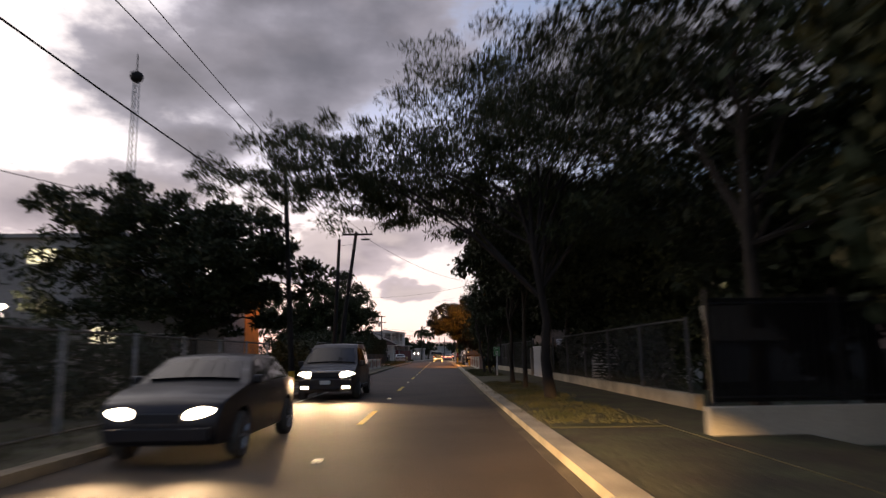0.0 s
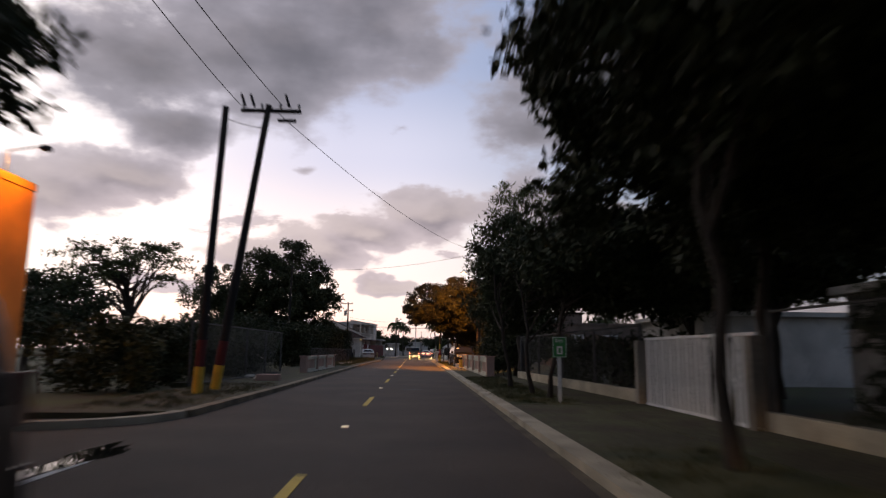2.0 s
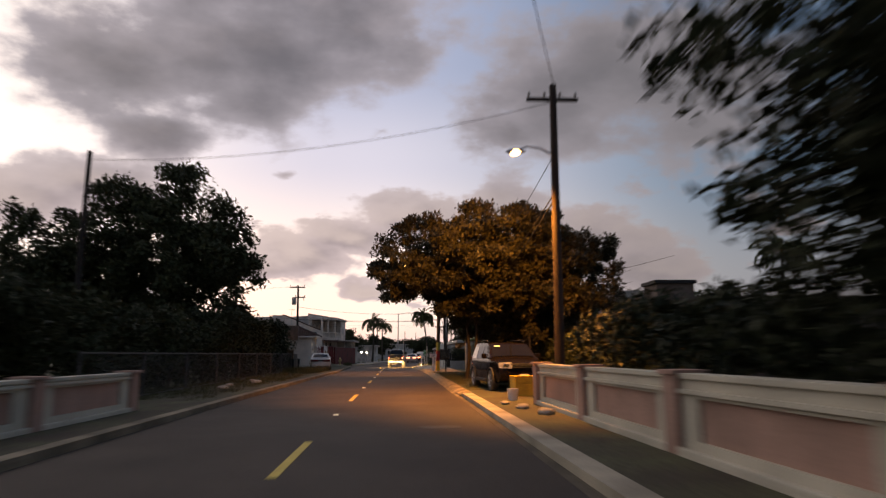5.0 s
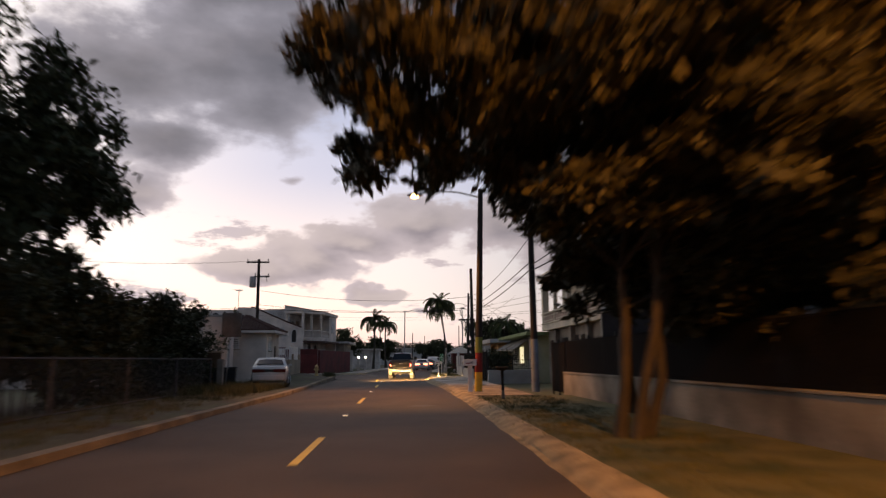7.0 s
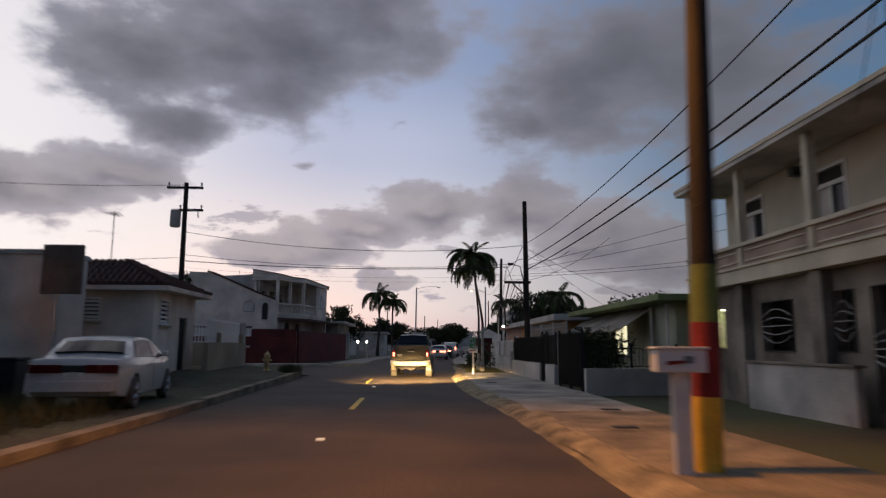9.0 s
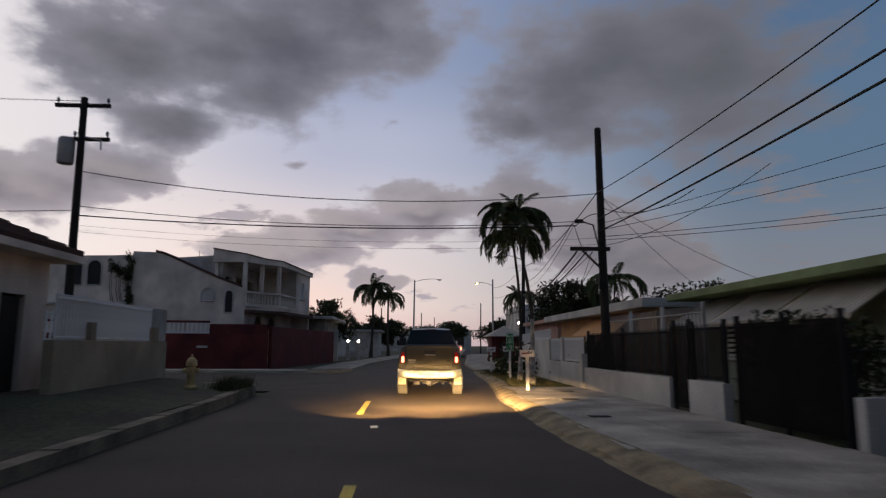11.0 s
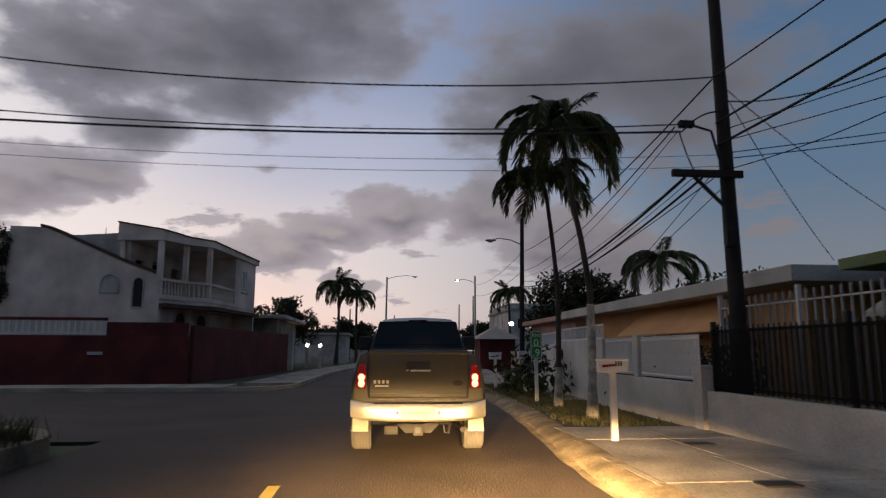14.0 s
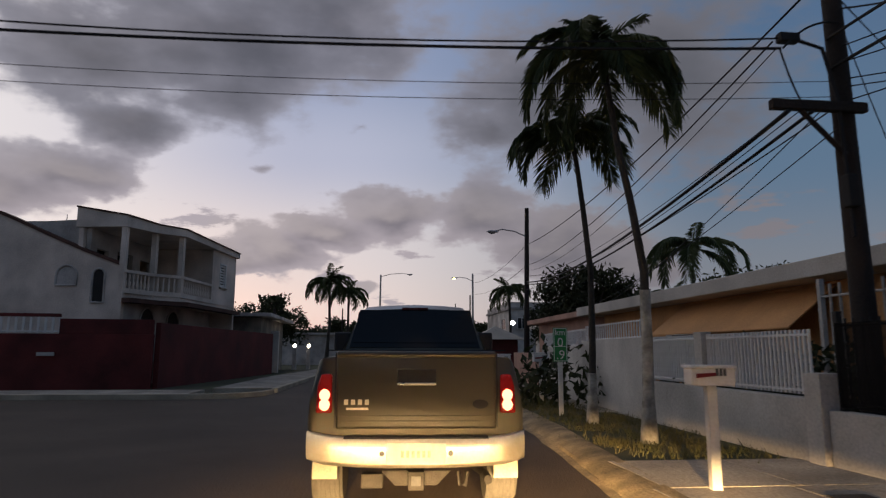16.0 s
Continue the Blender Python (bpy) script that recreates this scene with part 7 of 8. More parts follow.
def shell(prof, hw, belt, top, tumble, ends=0.13):
    """A car body from its side outline (y, z): flanks bulge, and the width narrows above the belt and at the ends."""
    bm = B()
    ys = [p[0] for p in prof]
    cy, ly = (min(ys) + max(ys)) / 2, (max(ys) - min(ys)) / 2

    def half(z, y=cy):
        k = max(0.0, (z - belt) / (top - belt))
        low = 0.05 * ((min(z, belt) - 0.72) / 0.45) ** 2
        return (hw - tumble * k - low) * (1 - ends * abs((y - cy) / ly) ** 4)
    a = [bm.verts.new((-1, y, z)) for y, z in prof]
    b = [bm.verts.new((1, y, z)) for y, z in prof]
    fa, fb = bm.faces.new(a), bm.faces.new(b[::-1])
    for i in range(len(a)):
        j = (i + 1) % len(a)
        bm.faces.new((a[j], a[i], b[i], b[j]))
    bmesh.ops.bevel(bm, geom=list(fa.edges) + list(fb.edges), offset=0.06, segments=4, affect="EDGES", profile=0.55, clamp_overlap=True)
    z = 0.3
    while z < top:
        bmesh.ops.bisect_plane(bm, geom=bm.verts[:] + bm.edges[:] + bm.faces[:], plane_co=(0, 0, z), plane_no=(0, 0, 1))
        z += 0.09
    for k in range(1, 16):
        bmesh.ops.bisect_plane(bm, geom=bm.verts[:] + bm.edges[:] + bm.faces[:], plane_co=(0, cy - ly + 2 * ly * k / 16, 0), plane_no=(0, 1, 0))
    for x in (-0.6, 0.0, 0.6):
        bmesh.ops.bisect_plane(bm, geom=bm.verts[:] + bm.edges[:] + bm.faces[:], plane_co=(x, 0, 0), plane_no=(1, 0, 0))
    for v in bm.verts:
        # the roof and bonnet arch a little, the bumpers bow outwards
        x = v.co.x
        v.co.x = x * half(v.co.z, v.co.y)
        u = (v.co.y - cy) / ly
        v.co.z -= 0.035 * x * x if v.co.z > 0.8 else 0.0
        v.co.y -= (0.09 if ends > 0.05 else 0.0) * x * x * u ** 5
    bmesh.ops.triangulate(bm, faces=[f for f in bm.faces if len(f.verts) > 4])
    return bm, half


def archpts(c, r, z0, n=9):
    out = []
    for i in range(n + 1):
        a = math.pi * i / n
        y, z = c + r * math.cos(a), 0.36 + r * math.sin(a)
        if z >= z0:
            out.append((y, z))
    return [(c + r, z0)] + out + [(c - r, z0)]


def wheel(t, x, y, r, w, sx, rim="rim"):
    lathe_prof = [(r * 0.62, -w / 2), (r * 0.93, -w / 2), (r, -w / 2 + 0.035), (r, w / 2 - 0.035), (r * 0.93, w / 2), (r * 0.62, w / 2)]
    wh = part("wheel", lathe(B(), lathe_prof, 26, "x"), M["rubber"], t, "black rubber tyre", smooth=True)
    wh.location = (x, y, r)
    part("rim", lathe(B(), [(r * 0.3, sx * (w / 2 - 0.05)), (r * 0.6, sx * (w / 2 - 0.03)), (r * 0.64, sx * (w / 2 + 0.006)), (r * 0.5, sx * (w / 2 - 0.02)), (r * 0.12, sx * (w / 2 + 0.0))], 20, "x"), M[rim], wh, smooth=True)
    for k in range(5):
        a = k * 2 * math.pi / 5
        part("spoke", tube(B(), [(sx * (w / 2 + 0.004), 0.05 * math.cos(a), 0.05 * math.sin(a)), (sx * (w / 2 + 0.004), r * 0.58 * math.cos(a), r * 0.58 * math.sin(a))], 0.022, 5), M[rim], wh)
    return wh


def side_glass(t, half, pts, name="window", mt="carglass"):
    for s in (-1, 1):
        q = [(s * (half(z, y) + 0.012), y, z - 0.03) for y, z in pts]
        part(name, slab(B(), q, (s * 0.004, 0, 0)), M[mt], t)


def cross_glass(t, half, y0, z0, y1, z1, inset, name, n):
    """A bowed front or rear pane that follows the arch of the body."""
    o = Vector(n).normalized() * 0.02
    bm = B()
    rows = []
    for y, z in ((y0, z0), (y1, z1)):
        h = half(z, y)
        row = []
        for k in range(9):
            f = (k / 4 - 1) * (h - inset) / h
            row.append(Vector((f * h, y, z - 0.035 * f * f)) + o)
        rows.append(row)
    outer = [[bm.verts.new(p) for p in row] for row in rows]
    inner = [[bm.verts.new(p - o * 2) for p in row] for row in rows]
    for k in range(8):
        bm.faces.new((outer[0][k], outer[0][k + 1], outer[1][k + 1], outer[1][k]))
        bm.faces.new((inner[0][k + 1], inner[0][k], inner[1][k], inner[1][k + 1]))
        for r in (0, 1):
            bm.faces.new((outer[r][k], inner[r][k], inner[r][k + 1], outer[r][k + 1]))
    for e in (0, 8):
        bm.faces.new((outer[0][e], outer[1][e], inner[1][e], inner[0][e]))
    part(name, bm, M["carglass"], t, smooth=True)


def lens(t, name, x0, x1, y, z0, z1, d, mt, label=""):
    return part(name, bevelled(box(B(), min(x0, x1), min(y, y + d), z0, max(x0, x1), max(y, y + d), z1), 0.012), M[mt], t, label)


def lampshape(t, s, x, y, z, w, h, d, mt, label, yaw=0.0):
    """A swept-back rounded lamp glass on one front corner."""
    bm = B()
    bmesh.ops.create_icosphere(bm, subdivisions=3, radius=1.0)
    for v in bm.verts:
        v.co = Vector((v.co.x * w, v.co.y * d - abs(v.co.x * w + s * w) * 0.35, v.co.z * h * (1 - 0.35 * s * v.co.x) + 0.25 * h * s * v.co.x))
    o = part("headlamp", bm, M[mt], t, label, smooth=True)
    o.matrix_basis = pose(s * x, y, z)
    return o


def sedan(label, at, rz, paint, lit=False, L=2.25, hw=0.86, group="", tail="lampoff"):
    t = thing("car", label, "car", at, rz, group)
    fr, rr = 1.38, -1.32
    prof = flowing([(-L + 0.05, 0.3), (-L - 0.03, 0.5), (-L - 0.02, 0.8), (-L + 0.04, 0.97), (-L + 0.14, 1.0), (-1.6, 1.03), (-1.46, 1.07), (-1.05, 1.36), (-0.92, 1.4), (-0.3, 1.43), (0.3, 1.39), (0.75, 1.18), (1.08, 1.02), (1.6, 0.94), (2.05, 0.82), (L - 0.02, 0.62), (L, 0.42), (L - 0.06, 0.26)])
    prof += archpts(fr, 0.36, 0.24) + archpts(rr, 0.36, 0.24)
    bm, half = shell(prof, hw, 0.95, 1.41, 0.22)
    part("body", bm, M[paint], t, smooth=True)
    side_glass(t, half, [(-1.32, 1.03), (-0.05, 1.02), (-0.05, 1.37), (-0.95, 1.36)])
    side_glass(t, half, [(0.02, 1.02), (0.85, 1.0), (0.36, 1.33), (0.02, 1.37)])
    cross_glass(t, half, -1.47, 1.10, -1.02, 1.345, 0.13, "rear_window", (0, -0.5, 0.87))
    cross_glass(t, half, 1.0, 1.065, 0.40, 1.335, 0.13, "windscreen", (0, 0.4, 0.9))
    for x, sx in ((-hw + 0.09, -1), (hw - 0.09, 1)):
        for y in (fr, rr):
            wheel(t, x, y, 0.31, 0.19, sx)
    for s in (-1, 1):
        lampshape(t, s, hw - 0.31, L - 0.06, 0.65, 0.22, 0.085, 0.09, "headon" if lit else "headoff", "lit headlamp" if lit else "clear headlamp")
        lens(t, "tail_lamp", s * 0.20, s * 0.76, -L - 0.03, 0.72, 0.87, 0.1, tail)
        part("mirror", bevelled(box(B(), s * (hw + 0.02) - 0.07, 0.78, 0.98, s * (hw + 0.02) + 0.07, 0.92, 1.1), 0.03), M[paint], t)
        part("door_seam", box(B(), s * (half(0.7) + 0.001) - 0.002, -0.02, 0.34, s * (half(0.7) + 0.001) + 0.002, -0.01, 0.98), M["plastic"], t)
        part("door_handle", bevelled(box(B(), s * (half(0.85) + 0.012) - 0.012, -0.3, 0.84, s * (half(0.85) + 0.012) + 0.012, -0.14, 0.87), 0.006), M[paint], t)
    lens(t, "grille", -0.32, 0.32, L - 0.05, 0.54, 0.66, 0.05, "plastic")
    lens(t, "bumper", -0.66, 0.66, L - 0.03, 0.32, 0.48, 0.05, paint)
    lens(t, "bumper", -0.70, 0.70, -L - 0.05, 0.38, 0.58, 0.08, paint)
    lens(t, "number_plate", -0.16, 0.16, -L - 0.024, 0.61, 0.72, 0.03, "plate")
    lens(t, "trunk_strip", -0.198, 0.198, -L - 0.026, 0.73, 0.86, 0.05, "plastic")
    return t


def wagon(label, at, rz, paint, kind="suv", lit=False, tail="lampoff"):
    t = thing("suv" if kind == "suv" else "van", label, "suv" if kind == "suv" else "van", at, rz)
    if kind == "suv":
        L, hw, top, belt, r, fr, rr = 2.4, 0.92, 1.76, 1.12, 0.37, 1.45, -1.42
        prof = [(-L, 0.5), (-L - 0.02, 1.0), (-L + 0.12, 1.35), (-L + 0.32, 1.70), (-1.2, 1.76), (0.1, 1.74), (0.5, 1.66), (1.12, 1.16), (2.15, 1.04), (L - 0.03, 0.92), (L, 0.6), (L - 0.04, 0.38)]
        wind, rear = (1.04, 1.22, 0.56, 1.62), (-L + 0.14, 1.22, -L + 0.3, 1.62)
    else:
        L, hw, top, belt, r, fr, rr = 2.4, 0.95, 1.78, 1.0, 0.33, 1.5, -1.45
        prof = [(-L, 0.4), (-L - 0.02, 1.0), (-L + 0.1, 1.4), (-L + 0.3, 1.74), (-1.2, 1.8), (0.1, 1.77), (0.55, 1.68), (1.5, 1.1), (1.95, 0.98), (2.25, 0.84), (L - 0.02, 0.68), (L, 0.5), (L - 0.06, 0.26)]
        wind, rear = (1.4, 1.17, 0.66, 1.62), (-L + 0.1, 1.2, -L + 0.28, 1.64)
    prof = flowing(prof, 3)
    prof += archpts(fr, r + 0.05, 0.28) + archpts(rr, r + 0.05, 0.28)
    bm, half = shell(prof, hw, belt, top, 0.2)
    part("body", bm, M[paint], t, smooth=True)
    z0, z1 = belt + 0.05, top - 0.14
    f = wind[0]
    side_glass(t, half, [(f - 1.02, z0), (f - 0.14, z0), (f - 0.62, z1), (f - 1.02, z1)])
    side_glass(t, half, [(f - 2.02, z0), (f - 1.1, z0), (f - 1.1, z1), (f - 2.02, z1)])
    side_glass(t, half, [(-L + 0.3, z0), (f - 2.1, z0), (f - 2.1, z1), (-L + 0.48, z1)])
    cross_glass(t, half, wind[0], wind[1], wind[2], wind[3], 0.1, "windscreen", (0, 0.6, 0.8))
    cross_glass(t, half, rear[0], rear[1], rear[2], rear[3], 0.12, "rear_window", (0, -0.9, 0.4))
    for x, sx in ((-hw + 0.1, -1), (hw - 0.1, 1)):
        for y in (fr, rr):
            wheel(t, x, y, r, 0.22, sx)
    hz = 0.80 if kind == "suv" else 0.68
    for s in (-1, 1):
        if kind == "suv":
            hl = part("headlamp", bevelled(slab(B(), [(s * (hw - 0.54), L + 0.02, hz), (s * (hw - 0.12), L - 0.1, hz), (s * (hw - 0.1), L - 0.12, hz + 0.2), (s * (hw - 0.54), L - 0.01, hz + 0.21)], (0, -0.08, 0)), 0.015), M["headoff"], t, "wide clear headlamp")
            part("reflector", bevelled(box(B(), s * (hw - 0.34) - 0.1, L - 0.05, hz + 0.04, s * (hw - 0.34) + 0.1, L - 0.012, hz + 0.17), 0.02), M["chrome"], hl)
            for wy in (fr, rr):
                part("fender_flare", tube(B(), [(s * (hw - 0.01), wy + (r + 0.08) * math.cos(math.pi * k / 12), 0.36 + (r + 0.08) * math.sin(math.pi * k / 12)) for k in range(13)], 0.035, 6), M["plastic"], t, smooth=True)
        else:
            lampshape(t, s, hw - 0.3, L - 0.08, hz + 0.1, 0.23, 0.11, 0.1, "headon" if lit else "headoff", "lit headlamp" if lit else "clear headlamp")
        if lit:
            lens(t, "fog_lamp", s * (hw - 0.42), s * (hw - 0.2), L - 0.06, 0.36, 0.44, 0.06, "headon", "lit fog lamp")
        lens(t, "tail_lamp", s * (hw * 0.86 - 0.15), s * (hw * 0.86 - 0.01), -L - 0.03, 0.88, 1.2, 0.1, tail)
        part("mirror", bevelled(box(B(), s * (hw + 0.06) - 0.09, f - 0.28, belt + 0.02, s * (hw + 0.06) + 0.09, f - 0.16, belt + 0.2), 0.03), M[paint], t)
        part("sill", bevelled(box(B(), s * (hw - 0.02) - 0.05, -0.85, 0.3, s * (hw - 0.02) + 0.05, 0.9, 0.42), 0.02), M["plastic"], t)
        for yy in (f - 1.06, f - 2.06):
            part("door_seam", box(B(), s * (half(0.8) + 0.001) - 0.002, yy, 0.42, s * (half(0.8) + 0.001) + 0.002, yy + 0.01, belt), M["plastic"], t)
        part("roof_rail", tube(B(), [(s * (hw - 0.26), -1.8, top + 0.0), (s * (hw - 0.26), -1.6, top + 0.06), (s * (hw - 0.26), 0.0, top + 0.05), (s * (hw - 0.26), 0.2, top - 0.02)], 0.018, 6), M["plastic"], t)
    lens(t, "grille", -hw + 0.5, hw - 0.5, L - 0.05, hz + 0.02, hz + 0.17, 0.05, "plastic")
    if kind == "suv":
        for k in range(3):
            lens(t, "grille_bar", -hw + 0.53, hw - 0.53, L - 0.02, hz + 0.03 + k * 0.05, hz + 0.045 + k * 0.05, 0.05, "grime")
        part("sticker", slab(B(), [(0.36, 0.665, 1.56), (0.6, 0.665, 1.56), (0.58, 0.62, 1.605), (0.38, 0.62, 1.605)], (0, 0.012, 0.012)), M["signwhite"], t, "pale sticker at the top of the windscreen")
    else:
        lens(t, "grille_bar", -hw + 0.3, hw - 0.3, L - 0.06, hz + 0.19, hz + 0.23, 0.07, "chrome", "bright trim above the grille")
    lens(t, "bumper", -hw * 0.86, hw * 0.86, L - 0.05, 0.44, 0.64, 0.09, paint)
    lens(t, "air_intake", -0.5, 0.5, L - 0.03, 0.34, 0.45, 0.07, "plastic")
    lens(t, "bumper", -hw * 0.86, hw * 0.86, -L - 0.05, 0.42, 0.64, 0.1, paint)
    lens(t, "number_plate", -0.16, 0.16, L + 0.041, 0.49, 0.61, 0.012, "plate")
    return t


def pickup(at, rz):
    t = thing("pickup_truck", "grey-green pickup truck with lit tail lamps on the road", "pickup truck", at, rz)
    t.scale = (0.9, 0.9, 1.0)
    hw, r = 0.97, 0.375
    # origin below the rear axle, front towards +y
    prof = [(-1.02, 0.62), (-1.04, 1.0), (-1.0, 1.33), (0.92, 1.35), (0.98, 1.36), (1.16, 1.82), (1.45, 1.88), (2.35, 1.87), (2.6, 1.8), (3.15, 1.35), (4.35, 1.2), (4.5, 1.0), (4.5, 0.55)]
    prof += [(y, z + 0.06) for y, z in archpts(3.52, 0.46, 0.42)] + [(y, z + 0.06) for y, z in archpts(0.0, 0.46, 0.42)]
    bm, half = shell(prof, hw, 1.36, 1.88, 0.24, 0.02)
    part("body", bm, M["truckpaint"], t, smooth=True)
    part("bed_floor", box(B(), -0.8, -0.98, 1.352, 0.8, 0.9, 1.362), M["plastic"], t, "black bed liner edge")
    # tailgate, proud of the body
    tg = part("tailgate", bevelled(box(B(), -0.70, -1.085, 0.75, 0.70, -1.03, 1.33), 0.025, 3), M["truckpaint"], t, smooth=True)
    part("tailgate_lip", bevelled(box(B(), -0.70, -1.1, 1.3, 0.70, -1.0, 1.352), 0.02, 3), M["truckpaint"], tg, smooth=True)
    part("handle_recess", bevelled(box(B(), -0.17, -1.092, 1.10, 0.17, -1.083, 1.21), 0.004), M["plastic"], tg)
    part("tailgate_handle", bevelled(box(B(), -0.17, -1.112, 1.085, 0.17, -1.09, 1.105), 0.008), M["badge"], tg, "bright tailgate handle")
    for z0, z1 in ((0.80, 0.815), (0.845, 0.853)):
        part("pressed_line", bevelled(box(B(), -0.68, -1.09, z0, 0.68, -1.083, z1), 0.003), M["truckpaint"], tg)
    for s in (-1, 1):
        part("tailgate_gap", box(B(), s * 0.712 - 0.006, -1.06, 0.76, s * 0.712 + 0.006, -1.044, 1.34), M["plastic"], t)
    for x in (-0.63, -0.57, -0.51, -0.45):
        part("badge_stroke", box(B(), x, -1.092, 0.935, x + 0.035, -1.084, 0.975), M["badge"], tg, "small silver badge stroke")
    part("badge_bar", box(B(), -0.61, -1.091, 0.895, -0.42, -1.084, 0.912), M["badge"], tg)
    o = part("emblem", lathe(B(), [(0.001, -0.006), (0.07, -0.006), (0.07, 0.004), (0.001, 0.006)], 20, "y"), M["plastic"], tg, "small dark oval emblem", smooth=True)
    o.matrix_basis = Matrix.Translation((0.56, -1.088, 0.94)) @ Matrix.Diagonal((1.0, 1, 0.5, 1))
    # tail lamps
    for s in (-1, 1):
        bm = B()
        slab(bm, [(s * 0.735, -1.085, 0.87), (s * 0.875, -1.085, 0.87), (s * 0.865, -1.085, 1.08), (s * 0.835, -1.085, 1.17), (s * 0.745, -1.085, 1.17)], (0, 0.11, 0))
        lp = part("tail_lamp", bevelled(bm, 0.02, 3), M["lampred"], t, "red tail lamp lens", smooth=True)
        for bz in (0.935, 1.01):
            part("lit_bulb", lathe(B(), [(0.001, -1.1), (0.035, -1.096), (0.046, -1.086), (0.046, -1.07)], 16, "y", (s * 0.80, 0, bz)), M["lampon"], lp, "lit bulb in the lower tail lamp", smooth=True)
    # bumper, bowed and turned up at its ends
    bm = B()
    rows = []
    for i in range(25):
        x = -0.95 + 1.9 * i / 24
        u = abs(x) / 0.95
        y = -1.23 + 0.02 * u * u + 0.26 * max(0, u - 0.82) ** 1.2 * 4.2
        z0, z1 = 0.47 + 0.05 * u ** 3, 0.685 + 0.045 * u ** 4
        rows.append([bm.verts.new(c) for c in ((x, y + 0.14, z1), (x, y + 0.03, z1), (x, y + 0.006, z1 - 0.025), (x, y, (z0 + z1) / 2 + 0.02), (x, y + 0.012, z0 + 0.03), (x, y + 0.05, z0), (x, y + 0.14, z0))])
    for p, q in zip(rows, rows[1:]):
        for k in range(7):
            bm.faces.new((p[k], p[(k + 1) % 7], q[(k + 1) % 7], q[k]))
    bm.faces.new(rows[0][::-1])
    bm.faces.new(rows[-1])
    bp = part("bumper", bm, M["bumper"], t, "bright chromed step bumper", smooth=True)
    part("step_pad", bevelled(box(B(), -0.62, -1.2, 0.686, 0.62, -1.07, 0.70), 0.006), M["plastic"], bp, "black ribbed step pad")
    for s in (-1, 1):
        part("plate_bolt", lathe(B(), [(0.001, -0.012), (0.022, -0.01), (0.022, 0.0)], 10, "y", (s * 0.29, -1.226, 0.585)), M["grime"], bp)
    pl = part("number_plate", bevelled(box(B(), -0.25, -1.245, 0.50, 0.25, -1.228, 0.665), 0.006), M["plate"], bp, "white number plate")
    for i in range(6):
        part("plate_mark", box(B(), -0.13 + i * 0.045, -1.2465, 0.555, -0.105 + i * 0.045, -1.2445, 0.605), M["flap"], pl)
    # under the bumper
    part("hitch", bevelled(box(B(), -0.07, -1.16, 0.3, 0.07, -0.9, 0.44), 0.01), M["cutter"], t, "square tow hitch receiver")
    part("hitch_opening", box(B(), -0.04, -1.166, 0.335, 0.04, -1.158, 0.405), M["grime"], t)
    part("hitch_plate", slab(B(), [(-0.3, -1.1, 0.44), (0.3, -1.1, 0.44), (0.18, -1.1, 0.33), (-0.18, -1.1, 0.33)], (0, 0.02, 0)), M["cutter"], t)
    part("wiring_box", bevelled(box(B(), -0.47, -1.12, 0.31, -0.28, -0.98, 0.42), 0.015), M["cutter"], t)
    part("shackle", tube(B(), [(0.36, -1.1, 0.43), (0.37, -1.12, 0.34), (0.42, -1.12, 0.33), (0.44, -1.1, 0.43)], 0.018, 6), M["cutter"], t)
    part("exhaust_pipe", tube(B(), [(0.5, -0.2, 0.4), (0.62, -0.9, 0.38), (0.62, -1.12, 0.37)], 0.035, 10), M["cutter"], t)
    part("axle", tube(B(), [(-0.75, 0, r), (0.75, 0, r)], 0.06, 8), M["plastic"], t)
    part("differential", lathe(B(), [(0.03, -0.16), (0.15, -0.08), (0.17, 0), (0.15, 0.08), (0.03, 0.16)], 12, "x", (0, 0, r)), M["plastic"], t, smooth=True)
    part("chassis", box(B(), -0.45, -0.95, 0.46, 0.45, 4.3, 0.6), M["plastic"], t)
    for x, sx in ((-hw + 0.12, -1), (hw - 0.12, 1)):
        for y in (0.0, 3.52):
            w = wheel(t, x, y, r, 0.3, sx)
        for k in range(5):
            part("tread_groove", lathe(B(), [(r * 0.98, -0.09 + k * 0.045), (r + 0.004, -0.085 + k * 0.045), (r + 0.004, -0.06 + k * 0.045), (r * 0.98, -0.055 + k * 0.045)], 26, "x", (x, 0.0, r)), M["rubber"], t)
        part("mud_flap", bevelled(box(B(), x - 0.11, -0.56, 0.29, x + 0.12, -0.54, 0.62), 0.006), M["flap"], t, "pale rubber mud flap")
        lens(t, "headlamp", sx * 0.5, sx * 0.88, 4.44, 0.8, 1.0, 0.08, "headoff")
        part("mirror", bevelled(box(B(), sx * 1.04 - 0.12, 2.75, 1.36, sx * 1.04 + 0.12, 2.87, 1.6), 0.03), M["plastic"], t)
    # rear cab window in three panes
    def at_z(z):
        return 0.98 + (z - 1.36) / (1.82 - 1.36) * 0.18
    q = [(-0.78, at_z(1.39) - 0.004, 1.39), (0.78, at_z(1.39) - 0.004, 1.39), (0.67, at_z(1.8) - 0.004, 1.8), (-0.67, at_z(1.8) - 0.004, 1.8)]
    part("window_surround", slab(B(), q, (0, -0.005, 0.002)), M["carglass"], t, "black tinted glass surround")
    for x0, x1 in ((-0.74, -0.27), (-0.25, 0.25), (0.27, 0.74)):
        q = [(x0, at_z(1.44) - 0.012, 1.44), (x1, at_z(1.44) - 0.012, 1.44), (x1 * 0.93, at_z(1.77) - 0.012, 1.77), (x0 * 0.93, at_z(1.77) - 0.012, 1.77)]
        part("rear_window_pane", slab(B(), q, (0, -0.008, 0.003)), M["carglass"], t)
